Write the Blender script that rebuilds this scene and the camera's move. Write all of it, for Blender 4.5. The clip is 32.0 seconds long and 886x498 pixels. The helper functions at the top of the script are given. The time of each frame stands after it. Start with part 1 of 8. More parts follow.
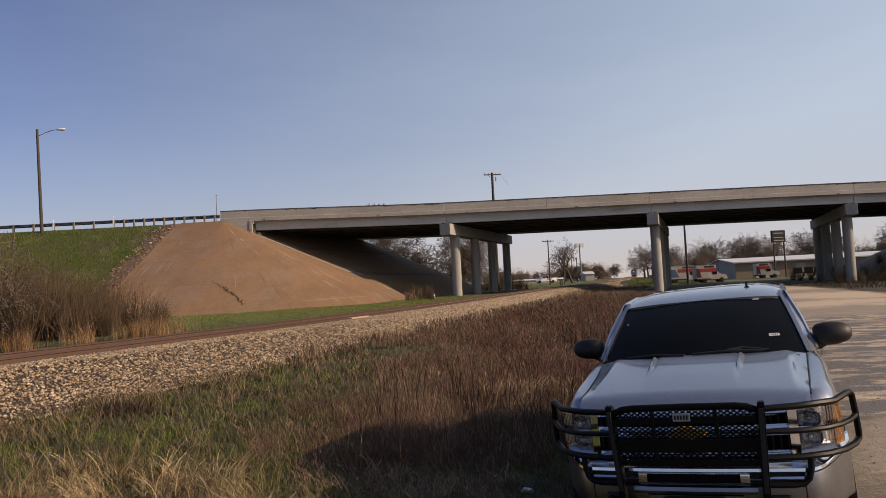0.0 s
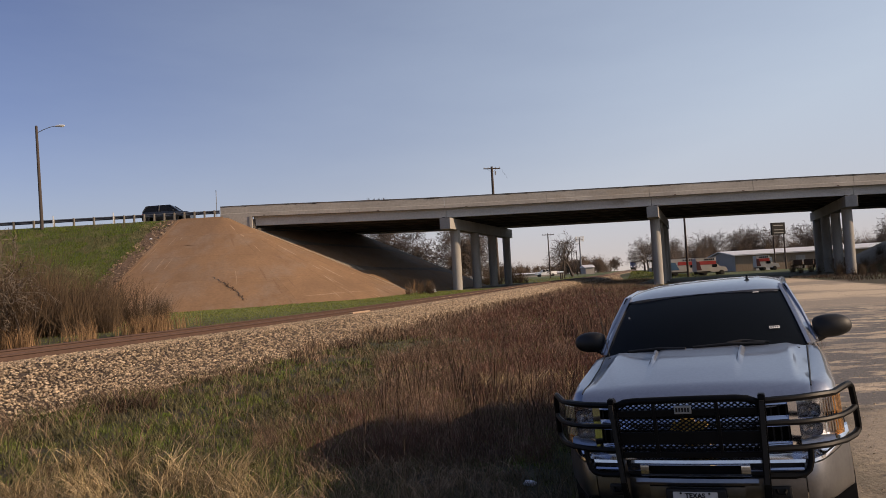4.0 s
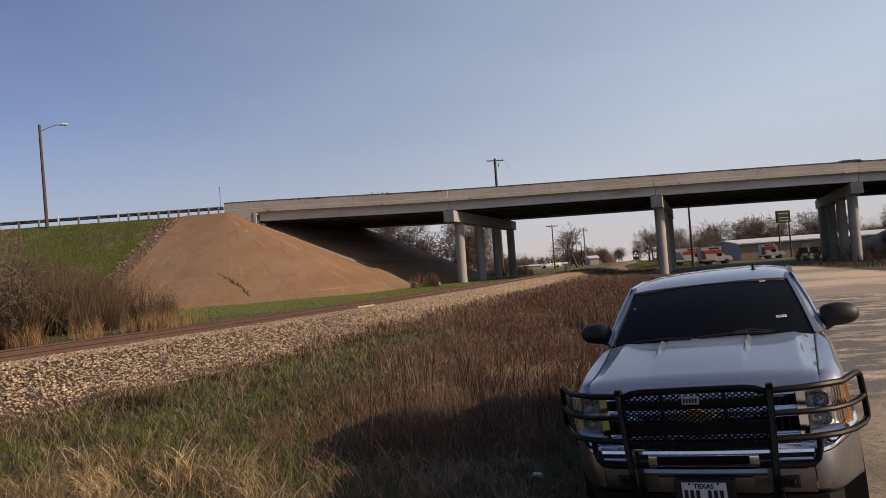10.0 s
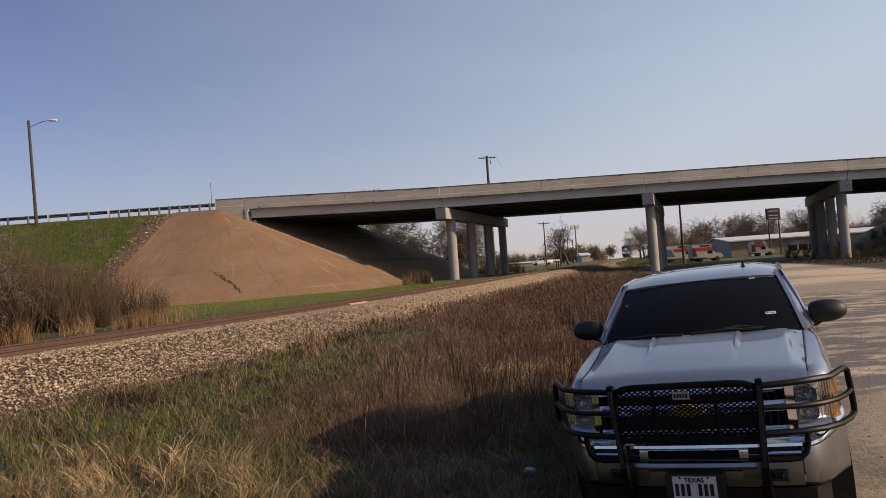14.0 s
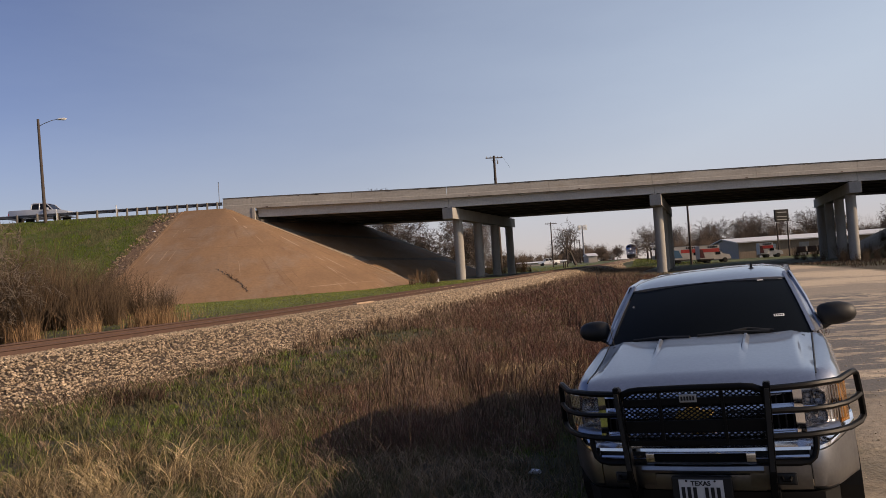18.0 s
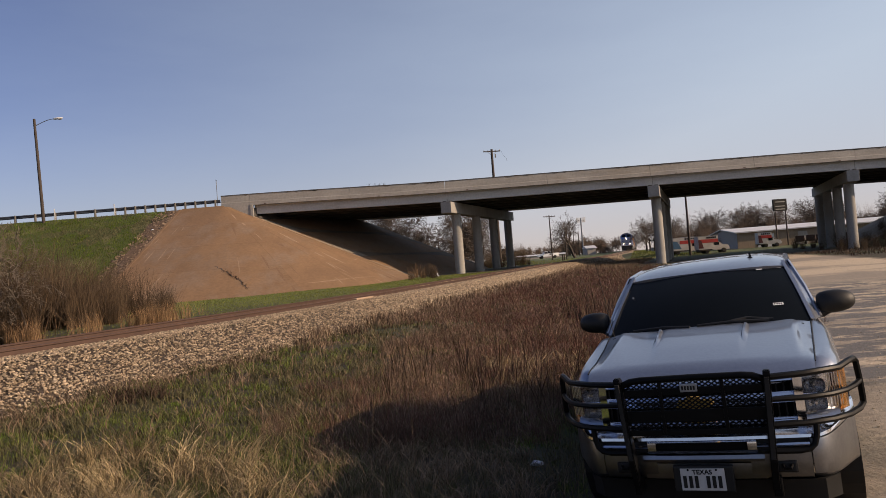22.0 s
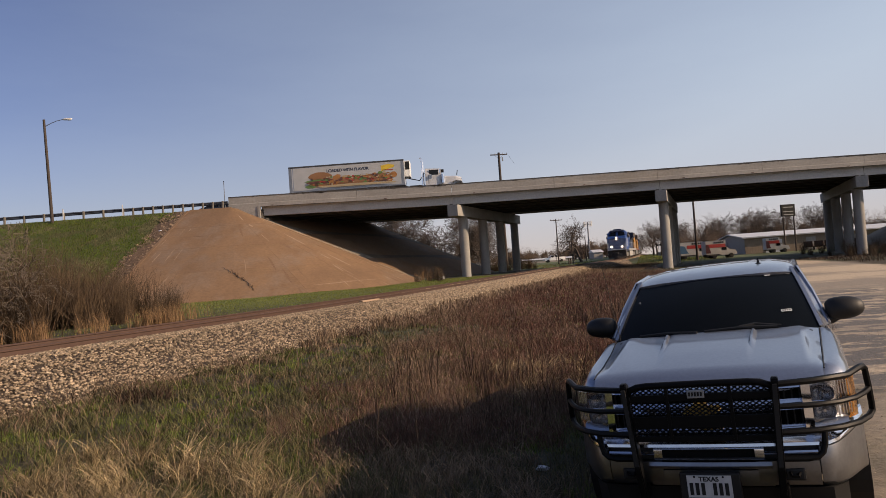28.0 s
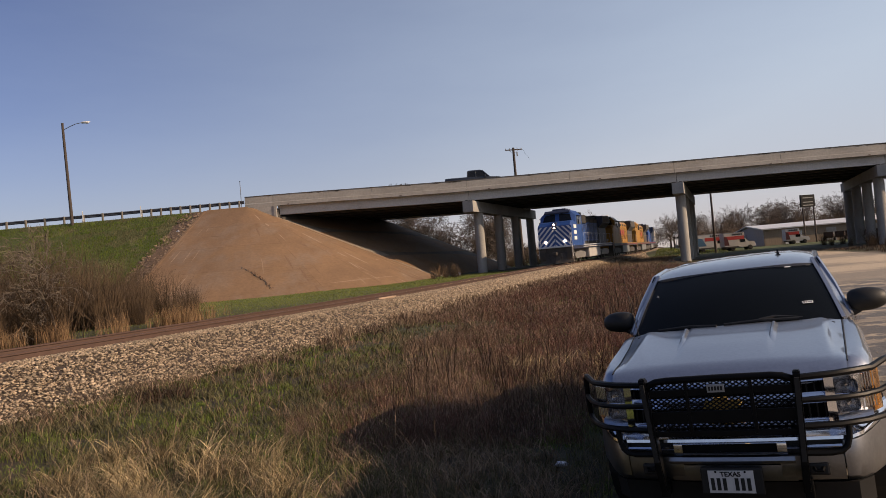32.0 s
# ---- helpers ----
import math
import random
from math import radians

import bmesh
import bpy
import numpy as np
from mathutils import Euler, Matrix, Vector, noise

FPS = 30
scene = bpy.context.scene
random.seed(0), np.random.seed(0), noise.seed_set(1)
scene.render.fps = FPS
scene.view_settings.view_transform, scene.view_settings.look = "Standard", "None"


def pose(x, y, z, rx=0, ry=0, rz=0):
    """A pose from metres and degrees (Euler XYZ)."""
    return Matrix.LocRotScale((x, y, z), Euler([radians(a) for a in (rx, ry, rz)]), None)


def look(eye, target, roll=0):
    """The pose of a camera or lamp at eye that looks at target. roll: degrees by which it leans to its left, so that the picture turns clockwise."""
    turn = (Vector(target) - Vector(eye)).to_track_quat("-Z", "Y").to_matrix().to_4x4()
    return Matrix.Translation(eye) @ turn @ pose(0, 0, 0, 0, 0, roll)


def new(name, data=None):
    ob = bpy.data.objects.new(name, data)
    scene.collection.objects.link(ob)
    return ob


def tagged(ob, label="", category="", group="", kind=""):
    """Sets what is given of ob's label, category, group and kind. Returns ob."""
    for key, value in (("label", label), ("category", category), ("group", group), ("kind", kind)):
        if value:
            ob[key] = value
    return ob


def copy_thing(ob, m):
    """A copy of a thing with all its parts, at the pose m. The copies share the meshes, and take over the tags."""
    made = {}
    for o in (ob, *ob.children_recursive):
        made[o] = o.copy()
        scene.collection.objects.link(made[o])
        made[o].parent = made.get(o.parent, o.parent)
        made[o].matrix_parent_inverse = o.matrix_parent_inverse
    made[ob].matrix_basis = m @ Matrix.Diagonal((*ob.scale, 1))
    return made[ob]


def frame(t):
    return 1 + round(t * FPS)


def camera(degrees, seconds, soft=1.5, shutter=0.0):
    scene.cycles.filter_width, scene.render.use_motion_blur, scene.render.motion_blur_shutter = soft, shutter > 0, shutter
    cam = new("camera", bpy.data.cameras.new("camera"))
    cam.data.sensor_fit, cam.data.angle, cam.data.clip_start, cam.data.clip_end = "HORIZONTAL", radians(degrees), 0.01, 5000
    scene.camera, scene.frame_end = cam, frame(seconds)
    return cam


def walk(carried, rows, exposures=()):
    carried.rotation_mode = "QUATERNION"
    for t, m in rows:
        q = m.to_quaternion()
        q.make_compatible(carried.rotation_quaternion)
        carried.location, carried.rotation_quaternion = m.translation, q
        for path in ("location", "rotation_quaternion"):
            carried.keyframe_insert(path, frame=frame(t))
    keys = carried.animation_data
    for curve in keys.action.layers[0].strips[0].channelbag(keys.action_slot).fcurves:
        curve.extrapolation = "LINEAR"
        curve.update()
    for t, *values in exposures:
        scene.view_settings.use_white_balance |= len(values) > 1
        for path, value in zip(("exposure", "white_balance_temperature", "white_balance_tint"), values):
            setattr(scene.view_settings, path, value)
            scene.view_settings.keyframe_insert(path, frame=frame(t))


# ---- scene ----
# camera: a hand-held phone at eye height beside a parked pickup
PATH = [
    (0, 0.032, 0.070, 2.040, 93.146, 2.894, 0.155),
    (0.5, 0.026, 0.039, 2.041, 93.108, 3.401, 0.258),
    (1, 0.025, 0.019, 2.039, 92.855, 3.736, 0.255),
    (1.5, 0.027, 0.024, 2.046, 92.520, 4.141, 0.230),
    (2, 0.018, 0.026, 2.047, 92.365, 3.789, 0.214),
    (2.5, 0.019, 0.044, 2.046, 92.367, 3.746, 0.273),
    (3, 0.017, 0.058, 2.049, 92.504, 3.464, 0.264),
    (3.5, 0.012, 0.039, 2.048, 92.677, 3.158, 0.169),
    (5.5, 0.016, 0.023, 2.048, 92.433, 3.813, 0.207),
    (6, 0.016, 0.027, 2.044, 92.274, 3.935, 0.199),
    (6.5, 0.013, 0.022, 2.049, 92.137, 3.987, 0.079),
    (7, 0.011, 0.025, 2.054, 92.118, 3.853, 0.099),
    (7.5, 0.008, 0.038, 2.047, 92.197, 3.371, 0.107),
    (8, 0.012, 0.044, 2.050, 92.223, 3.633, 0.242),
    (8.5, 0.002, 0.015, 2.054, 92.230, 3.513, 0.259),
    (9, 0.000, 0.017, 2.048, 92.191, 3.303, 0.253),
    (9.5, 0.009, 0.032, 2.050, 92.129, 3.760, 0.356),
    (10, 0.012, 0.047, 2.054, 92.106, 4.042, 0.551),
    (10.5, 0.001, 0.018, 2.050, 92.157, 3.870, 0.576),
    (11, -0.006, 0.002, 2.054, 92.155, 3.647, 0.523),
    (11.5, -0.000, 0.008, 2.052, 92.208, 3.473, 0.423),
    (12, -0.005, 0.002, 2.054, 92.244, 3.629, 0.405),
    (12.5, -0.008, -0.004, 2.051, 92.178, 3.751, 0.313),
    (13, -0.000, 0.000, 2.050, 92.065, 4.101, 0.144),
    (13.5, -0.002, -0.016, 2.053, 91.941, 3.979, -0.009),
    (14, -0.006, 0.002, 2.054, 91.817, 4.000, -0.135),
    (14.5, 0.001, 0.043, 2.055, 91.828, 3.650, -0.155),
    (16.5, 0.003, 0.050, 2.051, 91.878, 3.446, 0.111),
    (17, -0.002, 0.032, 2.054, 91.781, 3.522, 0.255),
    (17.5, 0.005, 0.035, 2.051, 91.775, 3.926, 0.413),
    (18, -0.000, 0.020, 2.058, 91.840, 3.725, 0.417),
    (18.5, -0.001, 0.021, 2.055, 91.997, 3.464, 0.412),
    (19, -0.004, 0.025, 2.051, 92.062, 3.428, 0.429),
    (19.5, -0.007, 0.027, 2.052, 92.040, 3.505, 0.448),
    (20, -0.006, 0.007, 2.050, 91.932, 3.660, 0.417),
    (20.5, -0.009, -0.001, 2.051, 91.673, 3.890, 0.299),
    (21, -0.002, 0.011, 2.053, 91.467, 4.243, 0.305),
    (21.5, -0.003, 0.019, 2.054, 91.407, 4.434, 0.375),
    (22, -0.005, 0.010, 2.053, 91.369, 4.534, 0.349),
    (22.5, -0.002, 0.026, 2.055, 91.342, 4.575, 0.405),
    (23, 0.001, 0.032, 2.057, 91.517, 4.676, 0.523),
    (23.5, -0.002, 0.009, 2.054, 91.678, 4.532, 0.653),
    (24, -0.003, 0.019, 2.055, 91.740, 4.223, 0.719),
    (24.5, -0.015, -0.008, 2.058, 91.787, 3.754, 0.622),
    (25, -0.010, -0.007, 2.052, 91.771, 3.967, 0.567),
    (25.5, -0.007, 0.009, 2.049, 91.601, 4.117, 0.537),
    (27.5, -0.003, 0.026, 2.055, 91.511, 4.435, 0.735),
    (28, -0.006, 0.021, 2.057, 91.646, 4.080, 0.860),
    (28.5, -0.009, 0.015, 2.055, 91.839, 3.810, 0.894),
    (29, -0.014, 0.004, 2.053, 91.876, 3.801, 0.935),
    (29.5, -0.007, 0.022, 2.047, 91.748, 4.005, 0.987),
    (30, -0.012, 0.012, 2.054, 91.497, 4.187, 1.057),
    (30.5, 0.001, 0.038, 2.048, 91.325, 4.656, 1.231),
    (31, -0.001, 0.025, 2.054, 91.228, 4.804, 1.410),
    (31.5, 0.009, 0.052, 2.053, 91.227, 5.074, 1.750),
    (32, 0.003, 0.049, 2.056, 91.448, 4.899, 2.201),
]
cam = camera(65, 32.0, soft=0.6)
walk(cam, [(t, pose(x, y, z, rx, ry, rz)) for t, x, y, z, rx, ry, rz in PATH], exposures=[(0, 0.0, 6500, 24), (32, 0.0, 6500, 24)])

# ---- daylight: low afternoon sun from the right behind the camera ----
SUN_ELEV, SUN_AZ = 23.2, 105.2   # degrees; azimuth clockwise from +y
world = bpy.data.worlds.new("sky")
scene.world = world
world.use_nodes = True
wn = world.node_tree.nodes
wl = world.node_tree.links
sky = wn.new("ShaderNodeTexSky")
sky.sky_type = 'NISHITA'
sky.sun_disc = False
sky.sun_elevation = radians(SUN_ELEV)
sky.sun_rotation = radians(SUN_AZ)
sky.air_density, sky.dust_density, sky.ozone_density = 1.0, 1.2, 2.0
wn["Background"].inputs["Strength"].default_value = 0.085
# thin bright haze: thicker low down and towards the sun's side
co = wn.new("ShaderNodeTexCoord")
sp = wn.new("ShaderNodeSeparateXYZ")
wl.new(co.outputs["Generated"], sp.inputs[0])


def wmath(kind, a, b):
    t = wn.new("ShaderNodeMath")
    t.operation = kind
    for i, q in enumerate((a, b)):
        if isinstance(q, (int, float)):
            t.inputs[i].default_value = q
        else:
            wl.new(q, t.inputs[i])
    return t.outputs[0]


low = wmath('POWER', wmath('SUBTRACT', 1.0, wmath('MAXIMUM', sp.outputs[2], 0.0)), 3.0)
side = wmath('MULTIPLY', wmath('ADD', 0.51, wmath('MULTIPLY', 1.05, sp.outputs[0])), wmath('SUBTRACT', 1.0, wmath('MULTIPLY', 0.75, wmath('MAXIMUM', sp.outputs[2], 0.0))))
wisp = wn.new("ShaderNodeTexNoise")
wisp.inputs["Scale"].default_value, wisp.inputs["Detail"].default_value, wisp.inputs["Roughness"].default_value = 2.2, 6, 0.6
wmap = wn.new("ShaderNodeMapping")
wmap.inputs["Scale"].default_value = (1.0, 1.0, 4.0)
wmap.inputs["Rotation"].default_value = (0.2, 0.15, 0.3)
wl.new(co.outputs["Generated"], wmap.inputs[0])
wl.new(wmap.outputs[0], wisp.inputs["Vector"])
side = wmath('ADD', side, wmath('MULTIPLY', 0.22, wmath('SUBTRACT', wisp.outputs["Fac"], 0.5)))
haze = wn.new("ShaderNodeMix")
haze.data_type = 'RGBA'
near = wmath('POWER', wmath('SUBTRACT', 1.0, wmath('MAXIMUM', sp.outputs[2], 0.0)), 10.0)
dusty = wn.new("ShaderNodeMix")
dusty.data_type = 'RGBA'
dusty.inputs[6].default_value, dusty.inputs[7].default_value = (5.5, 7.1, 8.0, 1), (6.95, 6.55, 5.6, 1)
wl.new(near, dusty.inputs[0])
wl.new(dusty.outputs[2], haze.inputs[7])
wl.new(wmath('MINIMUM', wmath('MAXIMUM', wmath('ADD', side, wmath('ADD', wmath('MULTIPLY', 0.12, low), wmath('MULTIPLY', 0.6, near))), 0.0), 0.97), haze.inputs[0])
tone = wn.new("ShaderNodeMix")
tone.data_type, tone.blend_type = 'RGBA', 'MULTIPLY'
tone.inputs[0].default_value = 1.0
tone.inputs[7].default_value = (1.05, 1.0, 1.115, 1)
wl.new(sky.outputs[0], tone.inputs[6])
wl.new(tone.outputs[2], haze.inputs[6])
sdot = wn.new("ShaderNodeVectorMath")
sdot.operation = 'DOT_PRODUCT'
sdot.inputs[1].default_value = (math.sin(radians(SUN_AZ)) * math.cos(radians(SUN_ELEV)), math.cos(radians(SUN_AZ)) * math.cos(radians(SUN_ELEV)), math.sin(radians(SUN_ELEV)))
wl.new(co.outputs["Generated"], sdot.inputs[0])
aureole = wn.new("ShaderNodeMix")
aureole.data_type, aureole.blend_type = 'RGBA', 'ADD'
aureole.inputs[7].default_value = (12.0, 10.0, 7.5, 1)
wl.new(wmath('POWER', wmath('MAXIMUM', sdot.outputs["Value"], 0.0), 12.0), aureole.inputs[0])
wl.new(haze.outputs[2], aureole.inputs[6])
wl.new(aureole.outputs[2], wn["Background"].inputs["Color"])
sun = new("sun", bpy.data.lights.new("sun", 'SUN'))
sun.data.energy = 5.0
sun.data.angle = radians(0.6)
sun.data.color = (1.0, 0.79, 0.50)
e, a = radians(SUN_ELEV), radians(SUN_AZ)
SUN_DIR = Vector((math.sin(a) * math.cos(e), math.cos(a) * math.cos(e), math.sin(e)))
sun.matrix_world = look(SUN_DIR * 100, (0, 0, 0))


# ---- small tools ----
def part(name, bm, material, parent=None, label="", smooth=False):
    """Links a bmesh as one mesh object, under a thing or a part if one is given."""
    me = bpy.data.meshes.new(name)
    bm.normal_update()
    bm.to_mesh(me)
    bm.free()
    if smooth:
        me.polygons.foreach_set("use_smooth", [True] * len(me.polygons))
        me.set_sharp_from_angle(angle=radians(38))
    me.materials.append(material)
    ob = new(name, me)
    if parent:
        ob.parent = parent
    if label:
        ob["label"] = label
    return ob


def share(name, me, parent, m):
    """One more object on a mesh that exists, at the pose m in its parent's space."""
    ob = new(name, me)
    ob.parent = parent
    ob.matrix_basis = m
    return ob


def raw(name, verts, faces, material, parent=None, label="", smooth=False):
    me = bpy.data.meshes.new(name)
    me.from_pydata(verts, [], faces)
    if smooth:
        me.polygons.foreach_set("use_smooth", [True] * len(me.polygons))
    me.materials.append(material)
    ob = new(name, me)
    if parent:
        ob.parent = parent
    if label:
        ob["label"] = label
    return ob


def empty(name, m=None):
    ob = new(name)
    ob.empty_display_size = 0.2
    if m is not None:
        ob.matrix_basis = m
    return ob


def box(lo, hi, bevel=0.0, bm=None, m=None):
    bm = bm or bmesh.new()
    (x0, y0, z0), (x1, y1, z1) = lo, hi
    vs = [bm.verts.new(p) for p in ((x0, y0, z0), (x1, y0, z0), (x1, y1, z0), (x0, y1, z0),
                                    (x0, y0, z1), (x1, y0, z1), (x1, y1, z1), (x0, y1, z1))]
    fs = [bm.faces.new([vs[i] for i in q]) for q in
          ((3, 2, 1, 0), (4, 5, 6, 7), (0, 1, 5, 4), (1, 2, 6, 5), (2, 3, 7, 6), (3, 0, 4, 7))]
    if bevel:
        es = list({ed for fc in fs for ed in fc.edges})
        r = bmesh.ops.bevel(bm, geom=es, offset=bevel, segments=2, affect='EDGES', profile=0.6)
        vs = list({v for fc in r["faces"] for v in fc.verts} | {v for v in vs if v.is_valid})
    if m is not None:
        bmesh.ops.transform(bm, matrix=m, verts=[v for v in vs if v.is_valid])
    return bm


def ring_loft(rings, bm=None, closed=True, caps=True):
    """Skins a list of rings of points, all of one count."""
    bm = bm or bmesh.new()
    vv = [[bm.verts.new(p) for p in r] for r in rings]
    n = len(rings[0])
    for a, b in zip(vv, vv[1:]):
        for i in range(n if closed else n - 1):
            j = (i + 1) % n
            bm.faces.new((a[i], a[j], b[j], b[i]))
    if caps and closed:
        bm.faces.new(list(reversed(vv[0])))
        bm.faces.new(vv[-1])
    return bm


def tube(points, r0, r1=None, sides=8, bm=None):
    """A tapered round bar along a line of points."""
    r1 = r0 if r1 is None else r1
    pts = [Vector(p) for p in points]
    rings, ref = [], None
    for i, p in enumerate(pts):
        d = (pts[min(i + 1, len(pts) - 1)] - pts[max(i - 1, 0)]).normalized()
        if ref is None:
            ref = Vector((0, 0, 1)) if abs(d.z) < 0.9 else Vector((1, 0, 0))
        u = (ref - d * ref.dot(d)).normalized()
        w = d.cross(u)
        ref = u
        r = r0 + (r1 - r0) * i / max(len(pts) - 1, 1)
        rings.append([p + (u * math.cos(k) + w * math.sin(k)) * r for k in (2 * math.pi * j / sides for j in range(sides))])
    return ring_loft(rings, bm)


def prism(profile, axis, lo, hi, bm=None):
    """A flat outline pushed along an axis: 'x' takes (y, z), 'y' takes (x, z), 'z' takes (x, y)."""
    def at(p, k):
        return (k, *p) if axis == 'x' else (p[0], k, p[1]) if axis == 'y' else (*p, k)
    bm = ring_loft([[at(p, lo) for p in profile], [at(p, hi) for p in profile]], bm)
    bmesh.ops.recalc_face_normals(bm, faces=bm.faces)
    return bm


def lathe(profile, sides=24, bm=None, m=None):
    """A turned form about the x axis; the profile is (x, radius)."""
    rings = [[(x, r * math.cos(k), r * math.sin(k)) for k in (2 * math.pi * j / sides for j in range(sides))] for x, r in profile]
    bm = ring_loft(rings, bm)
    if m is not None:
        bmesh.ops.transform(bm, matrix=m, verts=bm.verts)
    bmesh.ops.recalc_face_normals(bm, faces=bm.faces)
    return bm


def grid(rows, bm=None, thick=0.0, up=(0, 0, -1)):
    """A sheet through rows of points; thick gives it a back."""
    bm = bm or bmesh.new()
    vv = [[bm.verts.new(p) for p in r] for r in rows]
    fs = []
    for a, b in zip(vv, vv[1:]):
        for i in range(len(a) - 1):
            fs.append(bm.faces.new((a[i], a[i + 1], b[i + 1], b[i])))
    if thick:
        bmesh.ops.recalc_face_normals(bm, faces=bm.faces)
        bmesh.ops.solidify(bm, geom=bm.faces[:], thickness=thick)
    return bm


def smooth01(a, b, v):
    k = min(max((v - a) / (b - a), 0.0), 1.0)
    return k * k * (3 - 2 * k)


# ---- materials ----
def mat(name, c1, c2=None, scale=4.0, rough=0.7, metal=0.0, bump=0.0, fine=40.0, c3=None, stain=0.0,
        stretch=(1, 1, 1), coat=0.0, island=0.0, spec=0.5, world_space=False, rough2=None, amp=0.14):
    """Two-scale procedural surface: broad mottling, fine grain, and patchy stains."""
    m = bpy.data.materials.new(name)
    m.use_nodes = True
    n, l = m.node_tree.nodes, m.node_tree.links
    b = n["Principled BSDF"]
    b.inputs["Roughness"].default_value = rough
    b.inputs["Metallic"].default_value = metal
    b.inputs["Specular IOR Level"].default_value = spec
    if coat:
        b.inputs["Coat Weight"].default_value = coat
        b.inputs["Coat Roughness"].default_value = 0.06
    c2 = c2 or tuple(v * 0.8 for v in c1)
    if world_space:
        co = n.new("ShaderNodeNewGeometry").outputs["Position"]
    else:
        co = n.new("ShaderNodeTexCoord").outputs["Object"]
    mp = n.new("ShaderNodeMapping")
    mp.inputs["Scale"].default_value = stretch
    l.new(co, mp.inputs[0])
    n1 = n.new("ShaderNodeTexNoise")
    n1.inputs["Scale"].default_value, n1.inputs["Detail"].default_value = scale, 5
    n1.inputs["Roughness"].default_value = 0.6
    l.new(mp.outputs[0], n1.inputs["Vector"])
    ramp = n.new("ShaderNodeMapRange")
    ramp.inputs[1].default_value, ramp.inputs[2].default_value = 0.33, 0.67
    l.new(n1.outputs["Fac"], ramp.inputs[0])
    mx = n.new("ShaderNodeMix")
    mx.data_type = 'RGBA'
    mx.inputs[6].default_value, mx.inputs[7].default_value = (*c1, 1), (*c2, 1)
    l.new(ramp.outputs[0], mx.inputs[0])
    out = mx.outputs[2]
    n2 = n.new("ShaderNodeTexNoise")
    n2.inputs["Scale"].default_value, n2.inputs["Detail"].default_value = fine, 4
    l.new(co, n2.inputs["Vector"])
    if c3:
        n3 = n.new("ShaderNodeTexNoise")
        n3.inputs["Scale"].default_value, n3.inputs["Detail"].default_value = scale * 0.37, 7
        n3.inputs["Roughness"].default_value = 0.7
        l.new(mp.outputs[0], n3.inputs["Vector"])
        r3 = n.new("ShaderNodeMapRange")
        r3.inputs[1].default_value, r3.inputs[2].default_value = 0.62 - stain * 0.3, 0.72 - stain * 0.2
        l.new(n3.outputs["Fac"], r3.inputs[0])
        m3 = n.new("ShaderNodeMix")
        m3.data_type = 'RGBA'
        m3.inputs[7].default_value = (*c3, 1)
        l.new(r3.outputs[0], m3.inputs[0])
        l.new(out, m3.inputs[6])
        out = m3.outputs[2]
    hsv = n.new("ShaderNodeHueSaturation")
    mr = n.new("ShaderNodeMapRange")
    mr.inputs[3].default_value, mr.inputs[4].default_value = 1 - amp, 1 + amp
    l.new(n2.outputs["Fac"], mr.inputs[0])
    val = mr.outputs[0]
    if island:
        gi = n.new("ShaderNodeNewGeometry")
        oi = n.new("ShaderNodeObjectInfo")
        ad = n.new("ShaderNodeMath")
        ad.operation = 'ADD'
        l.new(gi.outputs["Random Per Island"], ad.inputs[0])
        l.new(oi.outputs["Random"], ad.inputs[1])
        fr = n.new("ShaderNodeMath")
        fr.operation = 'FRACT'
        l.new(ad.outputs[0], fr.inputs[0])
        m4 = n.new("ShaderNodeMapRange")
        m4.inputs[3].default_value, m4.inputs[4].default_value = 1 - island, 1 + island
        l.new(fr.outputs[0], m4.inputs[0])
        mu = n.new("ShaderNodeMath")
        mu.operation = 'MULTIPLY'
        l.new(val, mu.inputs[0])
        l.new(m4.outputs[0], mu.inputs[1])
        val = mu.outputs[0]
    l.new(val, hsv.inputs["Value"])
    l.new(out, hsv.inputs["Color"])
    l.new(hsv.outputs[0], b.inputs["Base Color"])
    if rough2 is not None:
        m5 = n.new("ShaderNodeMapRange")
        m5.inputs[3].default_value, m5.inputs[4].default_value = rough, rough2
        l.new(n1.outputs["Fac"], m5.inputs[0])
        l.new(m5.outputs[0], b.inputs["Roughness"])
    if bump:
        bp = n.new("ShaderNodeBump")
        bp.inputs["Strength"].default_value, bp.inputs["Distance"].default_value = min(bump, 1.0), 0.02
        l.new(n2.outputs["Fac"], bp.inputs["Height"])
        l.new(bp.outputs[0], b.inputs["Normal"])
    return m


def glow(name, color, strength):
    m = bpy.data.materials.new(name)
    m.use_nodes = True
    b = m.node_tree.nodes["Principled BSDF"]
    b.inputs["Base Color"].default_value = (*color, 1)
    b.inputs["Emission Color"].default_value = (*color, 1)
    b.inputs["Emission Strength"].default_value = strength
    return m


def glass(name, color, rough=0.02, alpha=1.0):
    """Dark tinted glass seen from outside: a glossy skin that lets a little through."""
    m = bpy.data.materials.new(name)
    m.use_nodes = True
    b = m.node_tree.nodes["Principled BSDF"]
    b.inputs["Base Color"].default_value = (*color, 1)
    b.inputs["Roughness"].default_value = rough
    b.inputs["Transmission Weight"].default_value = alpha
    b.inputs["IOR"].default_value = 1.45
    return m


